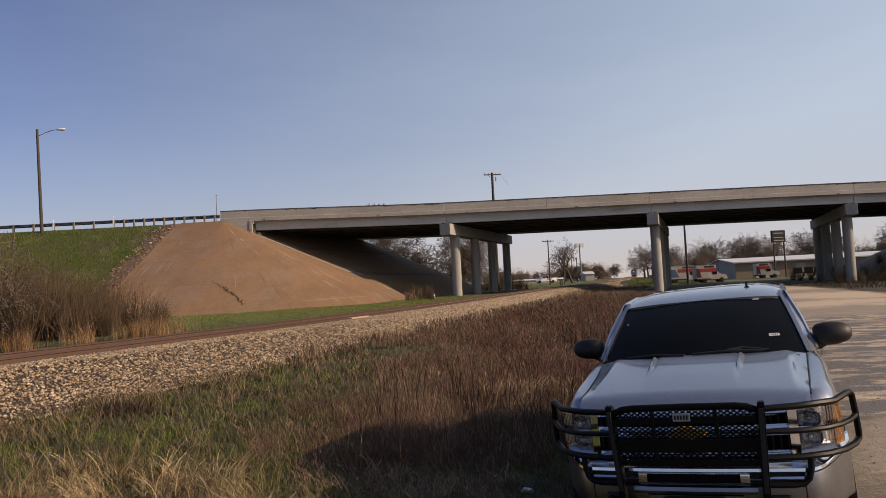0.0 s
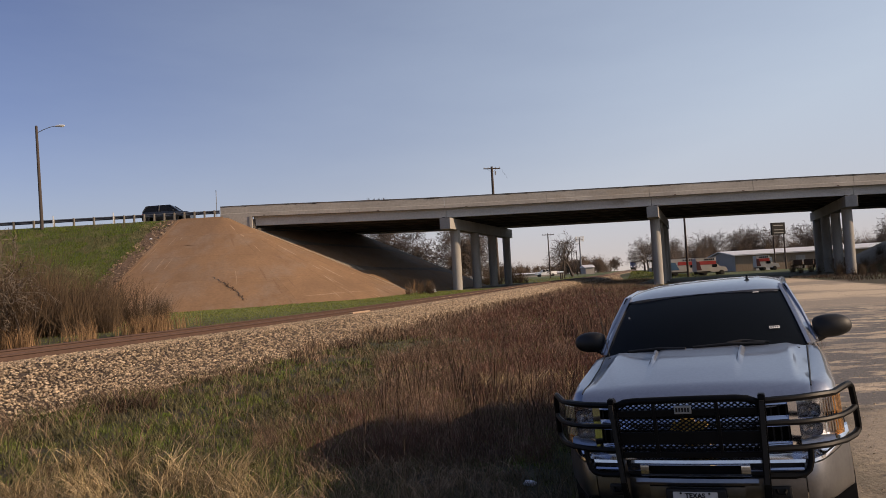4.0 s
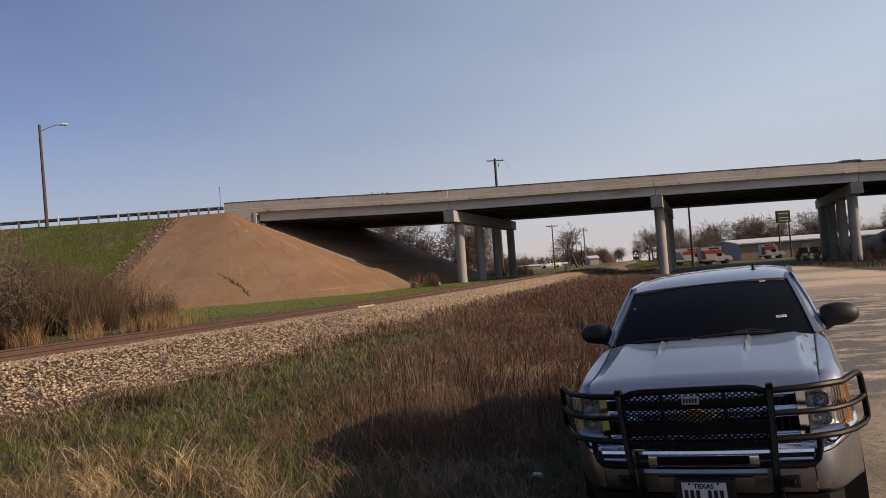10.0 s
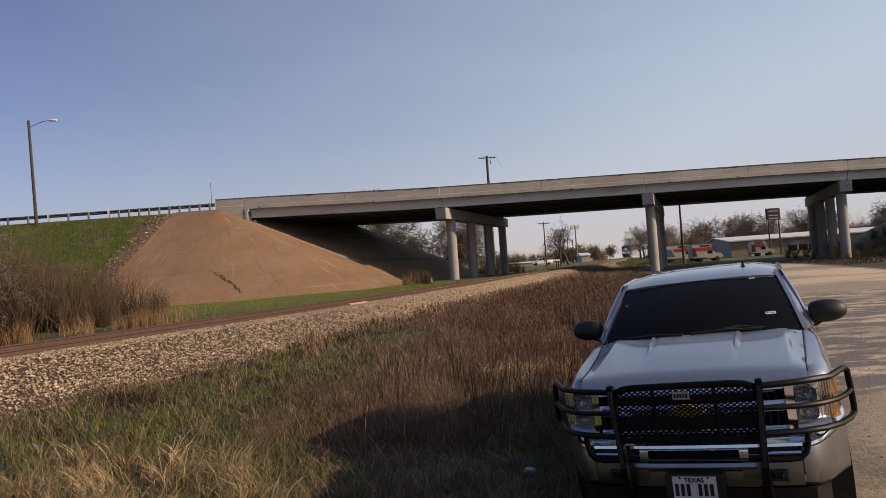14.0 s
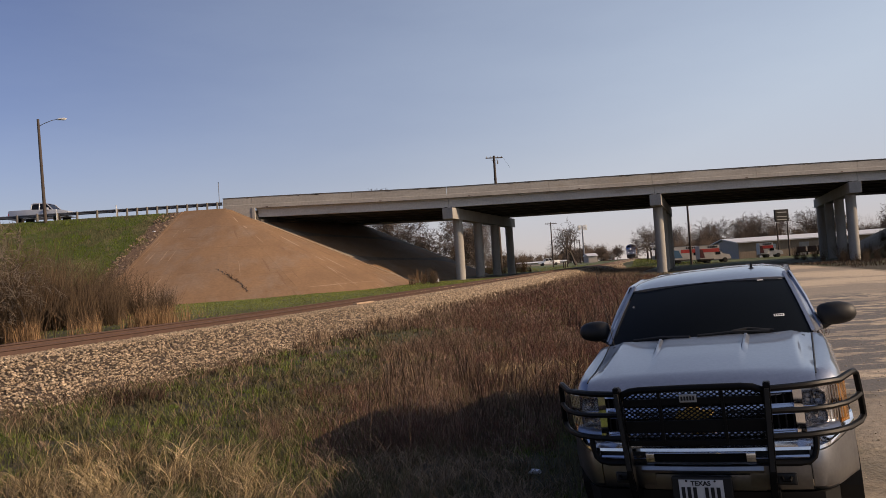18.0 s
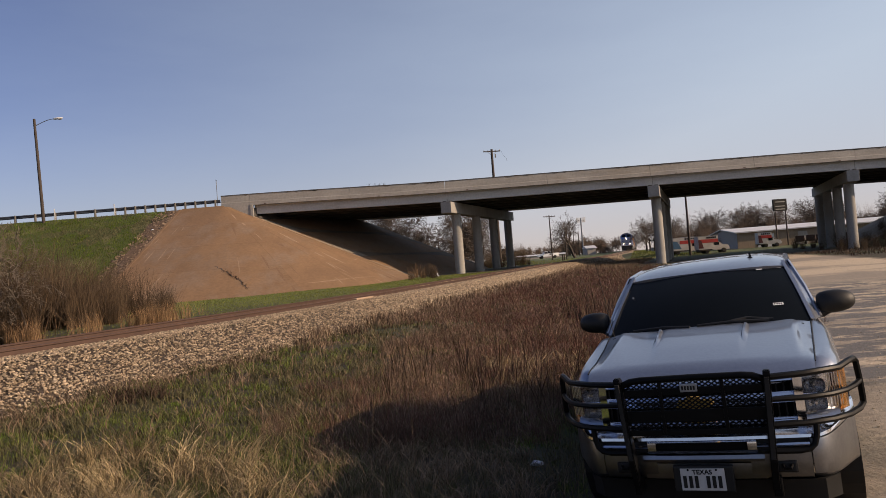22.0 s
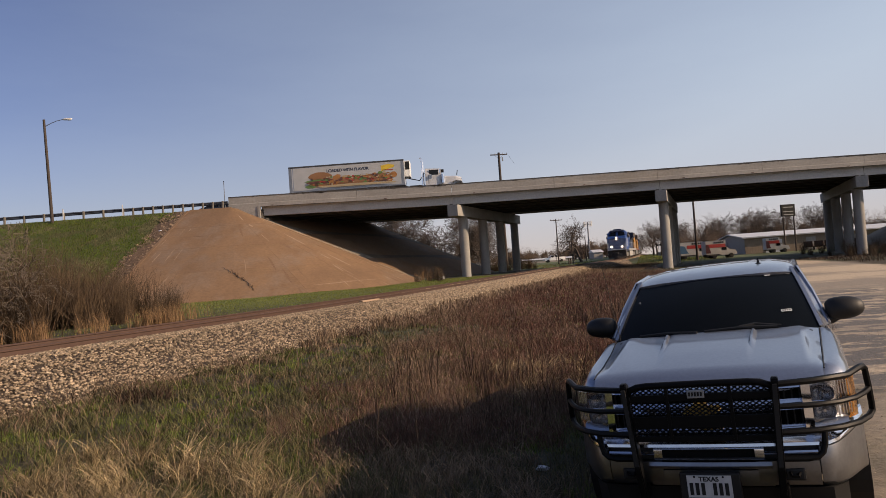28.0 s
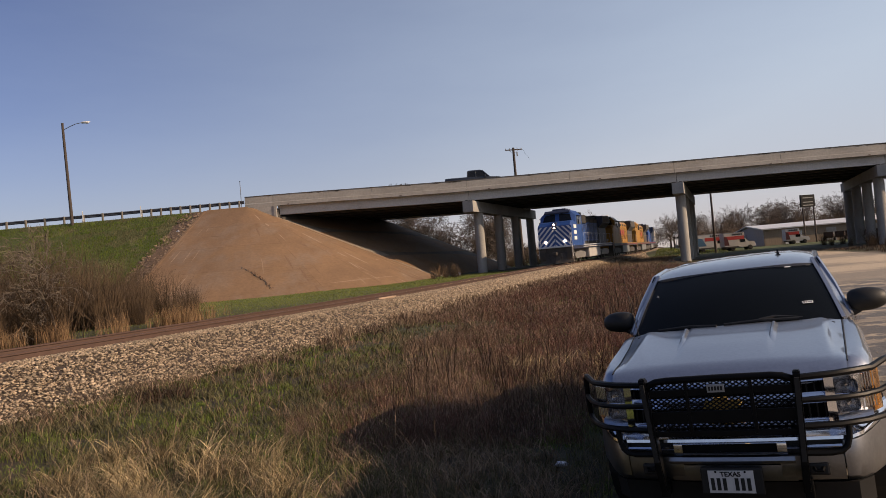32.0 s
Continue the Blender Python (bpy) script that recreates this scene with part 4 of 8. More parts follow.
# wipers, antenna
for pts in ([screen(0.62, 0.02), screen(0.30, 0.045), screen(-0.05, 0.03)], [screen(-0.12, 0.015), screen(-0.40, 0.04), screen(-0.72, 0.02)], [screen(0.28, 0.05), screen(0.42, 0.08), screen(0.66, 0.03)]):
    part("wiper", tube([Vector(p) + Vector((0, -0.035, 0.03)) for p in pts], 0.015, 0.010, 6), BLACK_PLASTIC, pickup)
ant = part("roof_antenna", ring_loft([[(0.43 + sx * r, y, z) for sx in (-1, 1)] + [(0.43 + r * 0.5, y + 0.02, z)] for y, z, r in ((2.72, 1.87, 0.016), (2.72, 1.915, 0.010), (2.73, 1.94, 0.006))]), BLACK_PLASTIC, pickup)
part("antenna_base", box((0.405, 2.66, 1.86), (0.455, 2.78, 1.893), 0.01), BLACK_PLASTIC, ant)
part("whip_antenna", tube([(-0.80, 1.45, 1.28), (-0.93, 1.62, 2.05)], 0.0032, 0.002, 5), TYRE, pickup, "thin black whip antenna")

# front: grille, lamps, bumper
part("grille_back", box((-0.67, 0.16, 0.72), (0.67, 0.22, 1.08), 0.02), CAVITY, pickup)


def front_y(x):
    return 0.02 + 0.16 * abs(x) ** 2.2


def front_bar(z0, z1, x0, x1, out, deep, nx=16, bulge=0.012):
    rings = []
    for i in range(nx + 1):
        x = x0 + (x1 - x0) * i / nx
        y = front_y(x) - out
        rings.append([(x, y + deep, z0), (x, y + bulge, z0), (x, y, z0 + (z1 - z0) * 0.25), (x, y + bulge, z1 - (z1 - z0) * 0.25), (x, y + bulge * 2.5, z1), (x, y + deep, z1)])
    bm = ring_loft(rings)
    bmesh.ops.recalc_face_normals(bm, faces=bm.faces)
    return bm


part("grille_surround", front_bar(1.06, 1.10, -0.67, 0.67, -0.02, 0.10), CHROME, pickup, "chrome grille surround", smooth=True)
part("grille_surround", front_bar(0.785, 0.83, -0.66, 0.66, -0.01, 0.10), CHROME, pickup, smooth=True)
part("grille_bar", front_bar(0.925, 0.995, -0.67, 0.67, 0.0, 0.10), CHROME, pickup, "chrome grille centre bar", smooth=True)
for s in (-1, 1):
    part("grille_side", ring_loft([[(s * x, front_y(x) + dy, z) for x, dy in ((0.635, 0.0), (0.69, 0.0), (0.69, 0.09), (0.635, 0.09))] for z in (0.77, 0.94, 1.10)]), CHROME, pickup)
for i in range(-13, 14):
    for j, (z0, z1) in enumerate(((0.80, 0.915), (0.965, 1.065))):
        x = i * 0.048
        part("grille_vane", box((x - 0.005, front_y(x) + 0.045, z0), (x + 0.005, front_y(x) + 0.06, z1)), BLACK_PLASTIC, pickup)
GOLD = mat("gold_emblem", (0.62, 0.42, 0.10), (0.5, 0.33, 0.08), 6, 0.6, metal=0.5)
em = [(-0.17, -0.035), (-0.06, -0.035), (-0.06, -0.062), (0.06, -0.062), (0.06, -0.035), (0.13, -0.035), (0.17, 0.035), (0.06, 0.035), (0.06, 0.062), (-0.06, 0.062), (-0.06, 0.035), (-0.13, 0.035)]
part("emblem", prism([(x * 0.76 - 0.008, 0.955 + z * 0.8) for x, z in em], 'y', -0.012, 0.012), GOLD, pickup, "plain gold emblem")
HOUSING = mat("lamp_housing", (0.46, 0.46, 0.48), (0.25, 0.25, 0.26), 9, 0.16, metal=0.85, bump=0.3, fine=40)
for s in (-1, 1):
    def lamp_pt(u, z, off):
        x = 0.685 + 0.285 * u
        return (s * (x + off * 0.6 * u), 0.095 + 0.06 * u + 0.26 * u ** 2.2 - off, z)
    def zlim(u):
        return 0.822 - 0.008 * u, 1.078 + 0.018 * u
    shell = []
    for j in range(7):
        shell.append([lamp_pt(i / 12, zlim(i / 12)[0] + (zlim(i / 12)[1] - zlim(i / 12)[0]) * j / 6, 0.0) for i in range(13)])
    lamp = part("headlamp", grid(shell, thick=0.006), CLEAR, pickup, "clear headlamp lens", smooth=True)
    lamp.visible_shadow = False
    back = [[(p[0] - s * 0.012, p[1] + 0.05, p[2]) for p in r] for r in shell]
    part("housing", grid(back, thick=0.004), HOUSING, lamp, smooth=True)
    for z, hz in ((0.898, 0.048), (1.018, 0.050)):
        bowl = []
        for k_, dy in ((1.0, 0.0), (0.97, 0.004), (0.86, 0.020), (0.62, 0.036), (0.30, 0.044), (0.12, 0.046)):
            ring = []
            for i in range(20):
                c_, s_ = math.cos(i * math.pi / 10), math.sin(i * math.pi / 10)
                ring.append((s * 0.762 + 0.068 * k_ * math.copysign(abs(c_) ** 0.6, c_), 0.128 + dy, z + hz * k_ * math.copysign(abs(s_) ** 0.6, s_)))
            bowl.append(ring)
        part("reflector", ring_loft(bowl, caps=False), HOUSING, lamp, smooth=True)
        part("bulb_shield", tube([(s * 0.762, 0.165, z), (s * 0.762, 0.142, z), (s * 0.762, 0.138, z)], 0.016, 0.010, sides=10), CHROME, lamp, smooth=True)
    for q in range(6):
        part("rib", box((s * (0.845 + 0.016 * q) - 0.003, 0.13 + 0.016 * q, 0.87), (s * (0.845 + 0.016 * q) + 0.003, 0.15 + 0.016 * q, 1.09)), CHROME, lamp)
    part("divider", box((s * 0.80 - 0.12, 0.12, 0.958), (s * 0.80 + 0.12, 0.14, 0.972), 0.004), CHROME, lamp)
    am = [[lamp_pt(u, zlim(u)[0] + (zlim(u)[1] - zlim(u)[0]) * j / 4, 0.004) for u in (0.80, 0.85, 0.90, 0.95, 1.0)] for j in range(5)]
    part("turn_lens", grid(am, thick=0.004), AMBER, lamp, "amber turn signal lens", smooth=True)
    part("fender_corner", ring_loft([[(s * 0.70, 0.30, z), (s * 0.95, 0.50, z), (s * 0.90, 0.62, z), (s * 0.66, 0.55, z)] for z in (0.62, 0.84)]), SILVER, pickup)
    part("filler", front_bar(0.775, 0.84, 0.66 * s, 0.90 * s, -0.05, 0.12, 6), SILVER, pickup, smooth=True)


# Chrome darkened for the shaded ground it would mirror.
BUMPER_DULL = mat("shade_dark_chrome", (0.3, 0.312, 0.335), (0.23, 0.24, 0.258), 4, 0.24, metal=1.0, rough2=0.4)


def bumper_y(x):
    ax = abs(x)
    return -0.06 + 0.07 * ax ** 2 + 0.50 * smooth01(0.70, 1.06, ax) ** 1.4


def bumper_ring(x, prof):
    """Profile points are (y, z, how far the point rises at the bumper's ends)."""
    k = smooth01(0.74, 1.0, abs(x))
    return [(x, bumper_y(x) + q[0], q[1] + (q[2] if len(q) > 2 else 0.0) * k) for q in prof]


def bumper_piece(x0, x1, prof, nx=20):
    bm = ring_loft([bumper_ring(x0 + (x1 - x0) * i / nx, prof) for i in range(nx + 1)])
    bmesh.ops.recalc_face_normals(bm, faces=bm.faces)
    return bm


bumper = part("bumper", bumper_piece(-1.0, 1.0, [(0.12, 0.705, 0.05), (0.012, 0.705, 0.05), (0.0, 0.712, 0.05), (0.004, 0.732, 0.055), (0.05, 0.752, 0.07), (0.075, 0.772, 0.07), (0.14, 0.775, 0.07)], 32), CHROME, pickup, "chrome front bumper", smooth=True)
for s in (-1, 1):
    part("bumper_end", bumper_piece(s * 0.69, s * 0.995, [(0.16, 0.42), (0.08, 0.43), (0.02, 0.47), (0.0, 0.56), (0.0, 0.65), (0.012, 0.702, 0.045), (0.12, 0.704, 0.045)], 14), BUMPER_DULL, bumper, smooth=True)
    part("bumper_side", bumper_piece(s * 0.31, s * 0.683, [(0.14, 0.43), (0.05, 0.44), (0.012, 0.48), (0.0, 0.56), (0.0, 0.612), (0.02, 0.622), (0.12, 0.624)], 8), BUMPER_DULL, bumper, smooth=True)
    part("bumper_ledge", bumper_piece(s * 0.33, s * 0.683, [(0.10, 0.656), (0.004, 0.658), (-0.004, 0.668), (0.004, 0.680), (0.10, 0.684)], 8), CHROME, bumper, smooth=True)
    part("bumper_recess", bumper_piece(s * 0.33, s * 0.684, [(0.10, 0.62), (0.045, 0.62), (0.045, 0.71), (0.10, 0.71)], 8), BLACK_PLASTIC, bumper)
    part("tow_hook_pocket", box((s * 0.53 - 0.065, -0.055, 0.485), (s * 0.53 + 0.065, -0.02, 0.565), 0.016), BLACK_PLASTIC, bumper, "dark tow hook pocket")
    part("tow_hook", tube([(s * 0.53 - 0.03, -0.05, 0.54), (s * 0.53 - 0.02, -0.085, 0.525), (s * 0.53 + 0.02, -0.085, 0.525), (s * 0.53 + 0.03, -0.05, 0.54)], 0.010, sides=6), BLACK_STEEL, bumper)
for z0, z1 in ((0.694, 0.707), (0.622, 0.641)):
    part("slot_frame", bumper_piece(-0.36, 0.36, [(0.08, z0), (0.0, z0 + 0.001), (-0.008, (z0 + z1) / 2), (0.0, z1 - 0.001), (0.08, z1)], 14), CHROME, bumper, "chrome slot surround", smooth=True)
for s in (-1, 1):
    part("slot_end", bumper_piece(s * 0.302, s * 0.36, [(0.08, 0.638), (0.0, 0.638), (-0.005, 0.667), (0.0, 0.697), (0.08, 0.697)], 4), CHROME, bumper, smooth=True)
part("slot", bumper_piece(-0.305, 0.305, [(0.09, 0.636), (0.05, 0.636), (0.05, 0.698), (0.09, 0.698)], 12), CAVITY, bumper, "black air slot")
part("lower_bar", bumper_piece(-0.40, 0.40, [(0.08, 0.562), (-0.006, 0.564), (-0.014, 0.585), (-0.006, 0.610), (0.08, 0.614)], 12), BUMPER_DULL, bumper, smooth=True)
part("lower_band", bumper_piece(-0.40, 0.40, [(0.12, 0.43), (0.03, 0.44), (0.012, 0.49), (0.012, 0.55), (0.12, 0.556)], 12), BUMPER_DULL, bumper, smooth=True)
part("air_dam", bumper_piece(-0.84, 0.84, [(0.18, 0.25), (0.10, 0.27), (0.08, 0.36), (0.05, 0.425), (0.18, 0.425)], 18), BLACK_PLASTIC, pickup, "black air dam", smooth=True)
holder = part("plate_holder", box((-0.20, -0.105, 0.37), (0.195, -0.06, 0.548), 0.01), BLACK_PLASTIC, pickup)
PLATE = mat("plate_white", (0.5, 0.5, 0.5), (0.44, 0.44, 0.44), 12, 0.5)
part("number_plate", box((-0.152, -0.113, 0.384), (0.137, -0.107, 0.534), 0.002), PLATE, holder, "white number plate with dark bars")
for i in range(7):
    if i != 3:
        part("plate_bar", box((-0.137 + i * 0.038, -0.116, 0.402), (-0.113 + i * 0.038, -0.1135, 0.484)), BLACK_PLASTIC, holder)
cu = bpy.data.curves.new("plate_word", 'FONT')
cu.body = "TEXAS"
cu.size = 0.044
cu.align_x = "CENTER"
cu.offset = 0.0015
cu.extrude = 0.001
tx = new("plate_word", cu)
tx.matrix_basis = pose(-0.008, -0.115, 0.496, 90, 0, 0)
tx.parent = holder
tx.data.materials.append(BLACK_PLASTIC)
for x in (-0.10, 0.085):
    part("plate_bolt", lathe([(0, 0.008), (0.004, 0.006)], 8, m=pose(x, -0.114, 0.525, 0, 0, -90)), BLACK_STEEL, holder)

# grille guard
guard = part("grille_guard", tube([(-0.478, -0.14, 1.10), (-0.455, -0.15, 1.135), (-0.40, -0.158, 1.158), (-0.33, -0.16, 1.165), (0, -0.165, 1.168), (0.33, -0.16, 1.165), (0.40, -0.158, 1.158), (0.455, -0.15, 1.135), (0.478, -0.14, 1.10)], 0.024, sides=10), BLACK_STEEL, pickup, "black steel grille guard", smooth=True)
for s in (-1, 1):
    prof = [(-0.20, 1.175), (-0.19, 1.19), (-0.13, 1.19), (-0.10, 1.165), (-0.10, 0.75), (-0.085, 0.62), (-0.085, 0.40), (-0.16, 0.40), (-0.205, 0.60), (-0.20, 0.8)]
    up = prism(prof, 'x', s * 0.475 - 0.022, s * 0.475 + 0.022)
    bmesh.ops.bevel(up, geom=up.edges[:], offset=0.006, segments=2, affect='EDGES')
    for v in up.verts:
        v.co.x += s * 0.055 * (v.co.z - 0.95)
    part("upright", up, BLACK_STEEL, guard)
    part("rubber_strip", ring_loft([[(s * (0.475 + 0.055 * (z - 0.95)) + p, q, z) for p, q in ((-0.014, -0.222), (0.014, -0.222), (0.014, -0.196), (-0.014, -0.196))] for z in (0.62, 0.9, 1.15)]), BLACK_PLASTIC, guard)
    part("mount", box((s * 0.455 - 0.03, -0.09, 0.34), (s * 0.455 + 0.03, 0.05, 0.46), 0.01), BLACK_STEEL, guard)
    part("loop_rail", tube([(s * 0.485, -0.14, 1.137), (s * 0.70, -0.07, 1.138), (s * 0.83, 0.04, 1.135), (s * 0.92, 0.15, 1.128), (s * 1.0, 0.29, 1.150), (s * 1.028, 0.345, 1.152), (s * 1.045, 0.375, 1.13), (s * 1.055, 0.40, 1.0), (s * 1.06, 0.425, 0.87), (s * 1.058, 0.43, 0.83), (s * 1.03, 0.37, 0.806), (s * 0.955, 0.22, 0.80), (s * 0.85, 0.07, 0.806), (s * 0.70, -0.05, 0.813), (s * 0.48, -0.13, 0.82)], 0.022, sides=8), BLACK_STEEL, guard, smooth=True)
    part("middle_rail", tube([(s * 0.48, -0.14, 0.99), (s * 0.706, -0.06, 0.98), (s * 0.85, 0.06, 0.972), (s * 0.947, 0.18, 0.970), (s * 1.01, 0.30, 0.975), (s * 1.053, 0.39, 0.99)], 0.019, sides=8), BLACK_STEEL, guard, smooth=True)
    part("lower_hoop", tube([(s * 0.47, -0.12, 0.648), (s * 0.62, -0.085, 0.640), (s * 0.68, -0.065, 0.648), (s * 0.712, -0.055, 0.675), (s * 0.73, -0.045, 0.73), (s * 0.737, -0.035, 0.80)], 0.02, sides=8), BLACK_STEEL, guard, smooth=True)
    part("inner_bar", box((s * 0.205 - 0.012, -0.165, 0.79), (s * 0.205 + 0.012, -0.135, 1.15), 0.004), BLACK_STEEL, guard)
for z0, z1 in ((1.05, 1.10), (0.865, 0.95), (0.775, 0.815)):
    part("cross_bar", box((-0.455, -0.16, z0), (0.455, -0.14, z1), 0.005), BLACK_STEEL, guard)
bm = bmesh.new()
for i in range(-24, 25):
    for s in (-1, 1):
        xa, za, xb, zb = i * 0.040, 0.80, i * 0.040 + s * 0.35 * 1.45, 1.15
        t0, t1 = 0.0, 1.0
        for lim in (-0.455, 0.455):
            if xb != xa:
                t = (lim - xa) / (xb - xa)
                if lim < 0:
                    t0, t1 = (max(t0, t), t1) if xb > xa else (t0, min(t1, t))
                else:
                    t0, t1 = (t0, min(t1, t)) if xb > xa else (max(t0, t), t1)
        if t1 > t0 + 0.02:
            p = [(xa + (xb - xa) * t, -0.147, za + (zb - za) * t) for t in (t0, t1)]
            tube(p, 0.0048, sides=4, bm=bm)
part("mesh_screen", bm, BLACK_STEEL, guard, "black diamond mesh")
badge = part("badge", box((-0.066, -0.178, 1.072), (0.046, -0.166, 1.128), 0.004), GALV, guard, "small pale metal badge")
for i in range(5):
    part("badge_bar", box((-0.056 + i * 0.019, -0.1805, 1.086), (-0.043 + i * 0.019, -0.178, 1.114)), BLACK_PLASTIC, badge)

# chassis and wheels
part("chassis", box((-0.75, 0.5, 0.36), (0.75, 5.5, 0.5), 0.03), BLACK_PLASTIC, pickup)
for x, s in ((-0.86, -1), (0.86, 1)):
    for y in (1.0, 4.65):
        wheel(pickup, "wheel", x, y, 0.40, 0.265, s, CHROME)
        arch = lathe([(-0.12 * s, 0.46), (0.145 * s, 0.46), (0.145 * s, 0.43), (-0.12 * s, 0.43)], 28, m=pose(x, y, 0.42))
        part("arch_liner", arch, BLACK_PLASTIC, pickup)


# ---- the train ----
def paint(name, c, rough=0.4, metal=0.0, coat=0.2, dirt=(0.12, 0.10, 0.08)):
    return mat(name, c, tuple(v * 0.86 for v in c), 0.9, rough, metal, bump=0.03, fine=20, c3=tuple(0.55 * v + 0.45 * d for v, d in zip(c, dirt)), stain=0.05, coat=coat)


BLUE = paint("loco_blue", (0.010, 0.055, 0.215), 0.55, coat=0.0)
NAVY = paint("loco_navy", (0.010, 0.016, 0.045), 0.55, coat=0.0)
STRIPE = paint("loco_silver_stripe", (0.48, 0.50, 0.54), 0.6, coat=0.0)
YELLOW = paint("loco_yellow", (0.33, 0.16, 0.015), 0.5, coat=0.0)
LOCO_GREY = paint("loco_grey", (0.17, 0.175, 0.175), 0.55, coat=0.0)
GRIME = mat("running_gear_grime", (0.045, 0.04, 0.036), (0.075, 0.062, 0.05), 2, 0.85, bump=0.2, fine=15)
SILVER_GREY = paint("truck_silver_grey", (0.20, 0.195, 0.18))
CAR_GREY = paint("hopper_grey", (0.42, 0.41, 0.39), 0.6, coat=0)
WINDOW = mat("dark_window", (0.006, 0.007, 0.008), (0.01, 0.01, 0.011), 3, 0.12, spec=0.3)
PLATE_BAR = mat("pale_plate_bar", (0.5, 0.48, 0.42), (0.42, 0.40, 0.36), 9, 0.6)
RED_BAR = mat("faded_red_letter", (0.30, 0.03, 0.02), (0.22, 0.025, 0.018), 5, 0.6)
BLACK_ROOF = mat("soot_and_shade_black", (0.018, 0.017, 0.016), (0.03, 0.028, 0.026), 2, 0.8, bump=0.1, fine=15)
HEAD = glow("headlight_glow", (1.0, 0.78, 0.52), 12.0)
LAMP_OFF = mat("unlit_lamp", (0.4, 0.4, 0.38), (0.3, 0.3, 0.29), 8, 0.15)
CAP_GREY = paint("roof_grey", (0.05, 0.05, 0.05), 0.6, coat=0.0)


def bogie(parent, y):
    fr = part("bogie", box((-1.18, y - 2.3, 0.55), (1.18, y + 2.3, 0.95), 0.05), SILVER_GREY if parent.get("pale_gear") else GRIME, parent)
    for s in (-1, 1):
        part("side_frame", ring_loft([[(s * 1.16, yy, z0), (s * 1.30, yy, z0), (s * 1.30, yy, z1), (s * 1.16, yy, z1)] for yy, z0, z1 in ((y - 2.4, 0.5, 0.85), (y - 1.6, 0.38, 0.95), (y, 0.42, 1.02), (y + 1.6, 0.38, 0.95), (y + 2.4, 0.5, 0.85))]), SILVER_GREY if parent.get("pale_gear") else GRIME, fr)
    for k in (-1.9, 0, 1.9):
        bm = bmesh.new()
        lathe([(-1.2, 0.12), (-0.9, 0.12), (-0.84, 0.30), (-0.80, 0.51), (-0.70, 0.53), (-0.70, 0.1), (0.70, 0.1), (0.70, 0.53), (0.80, 0.51), (0.84, 0.30), (0.9, 0.12), (1.2, 0.12)], 20, bm)
        bmesh.ops.transform(bm, matrix=pose(0, y + k, 0.53), verts=bm.verts)
        part("wheelset", bm, GRIME, fr, smooth=True)


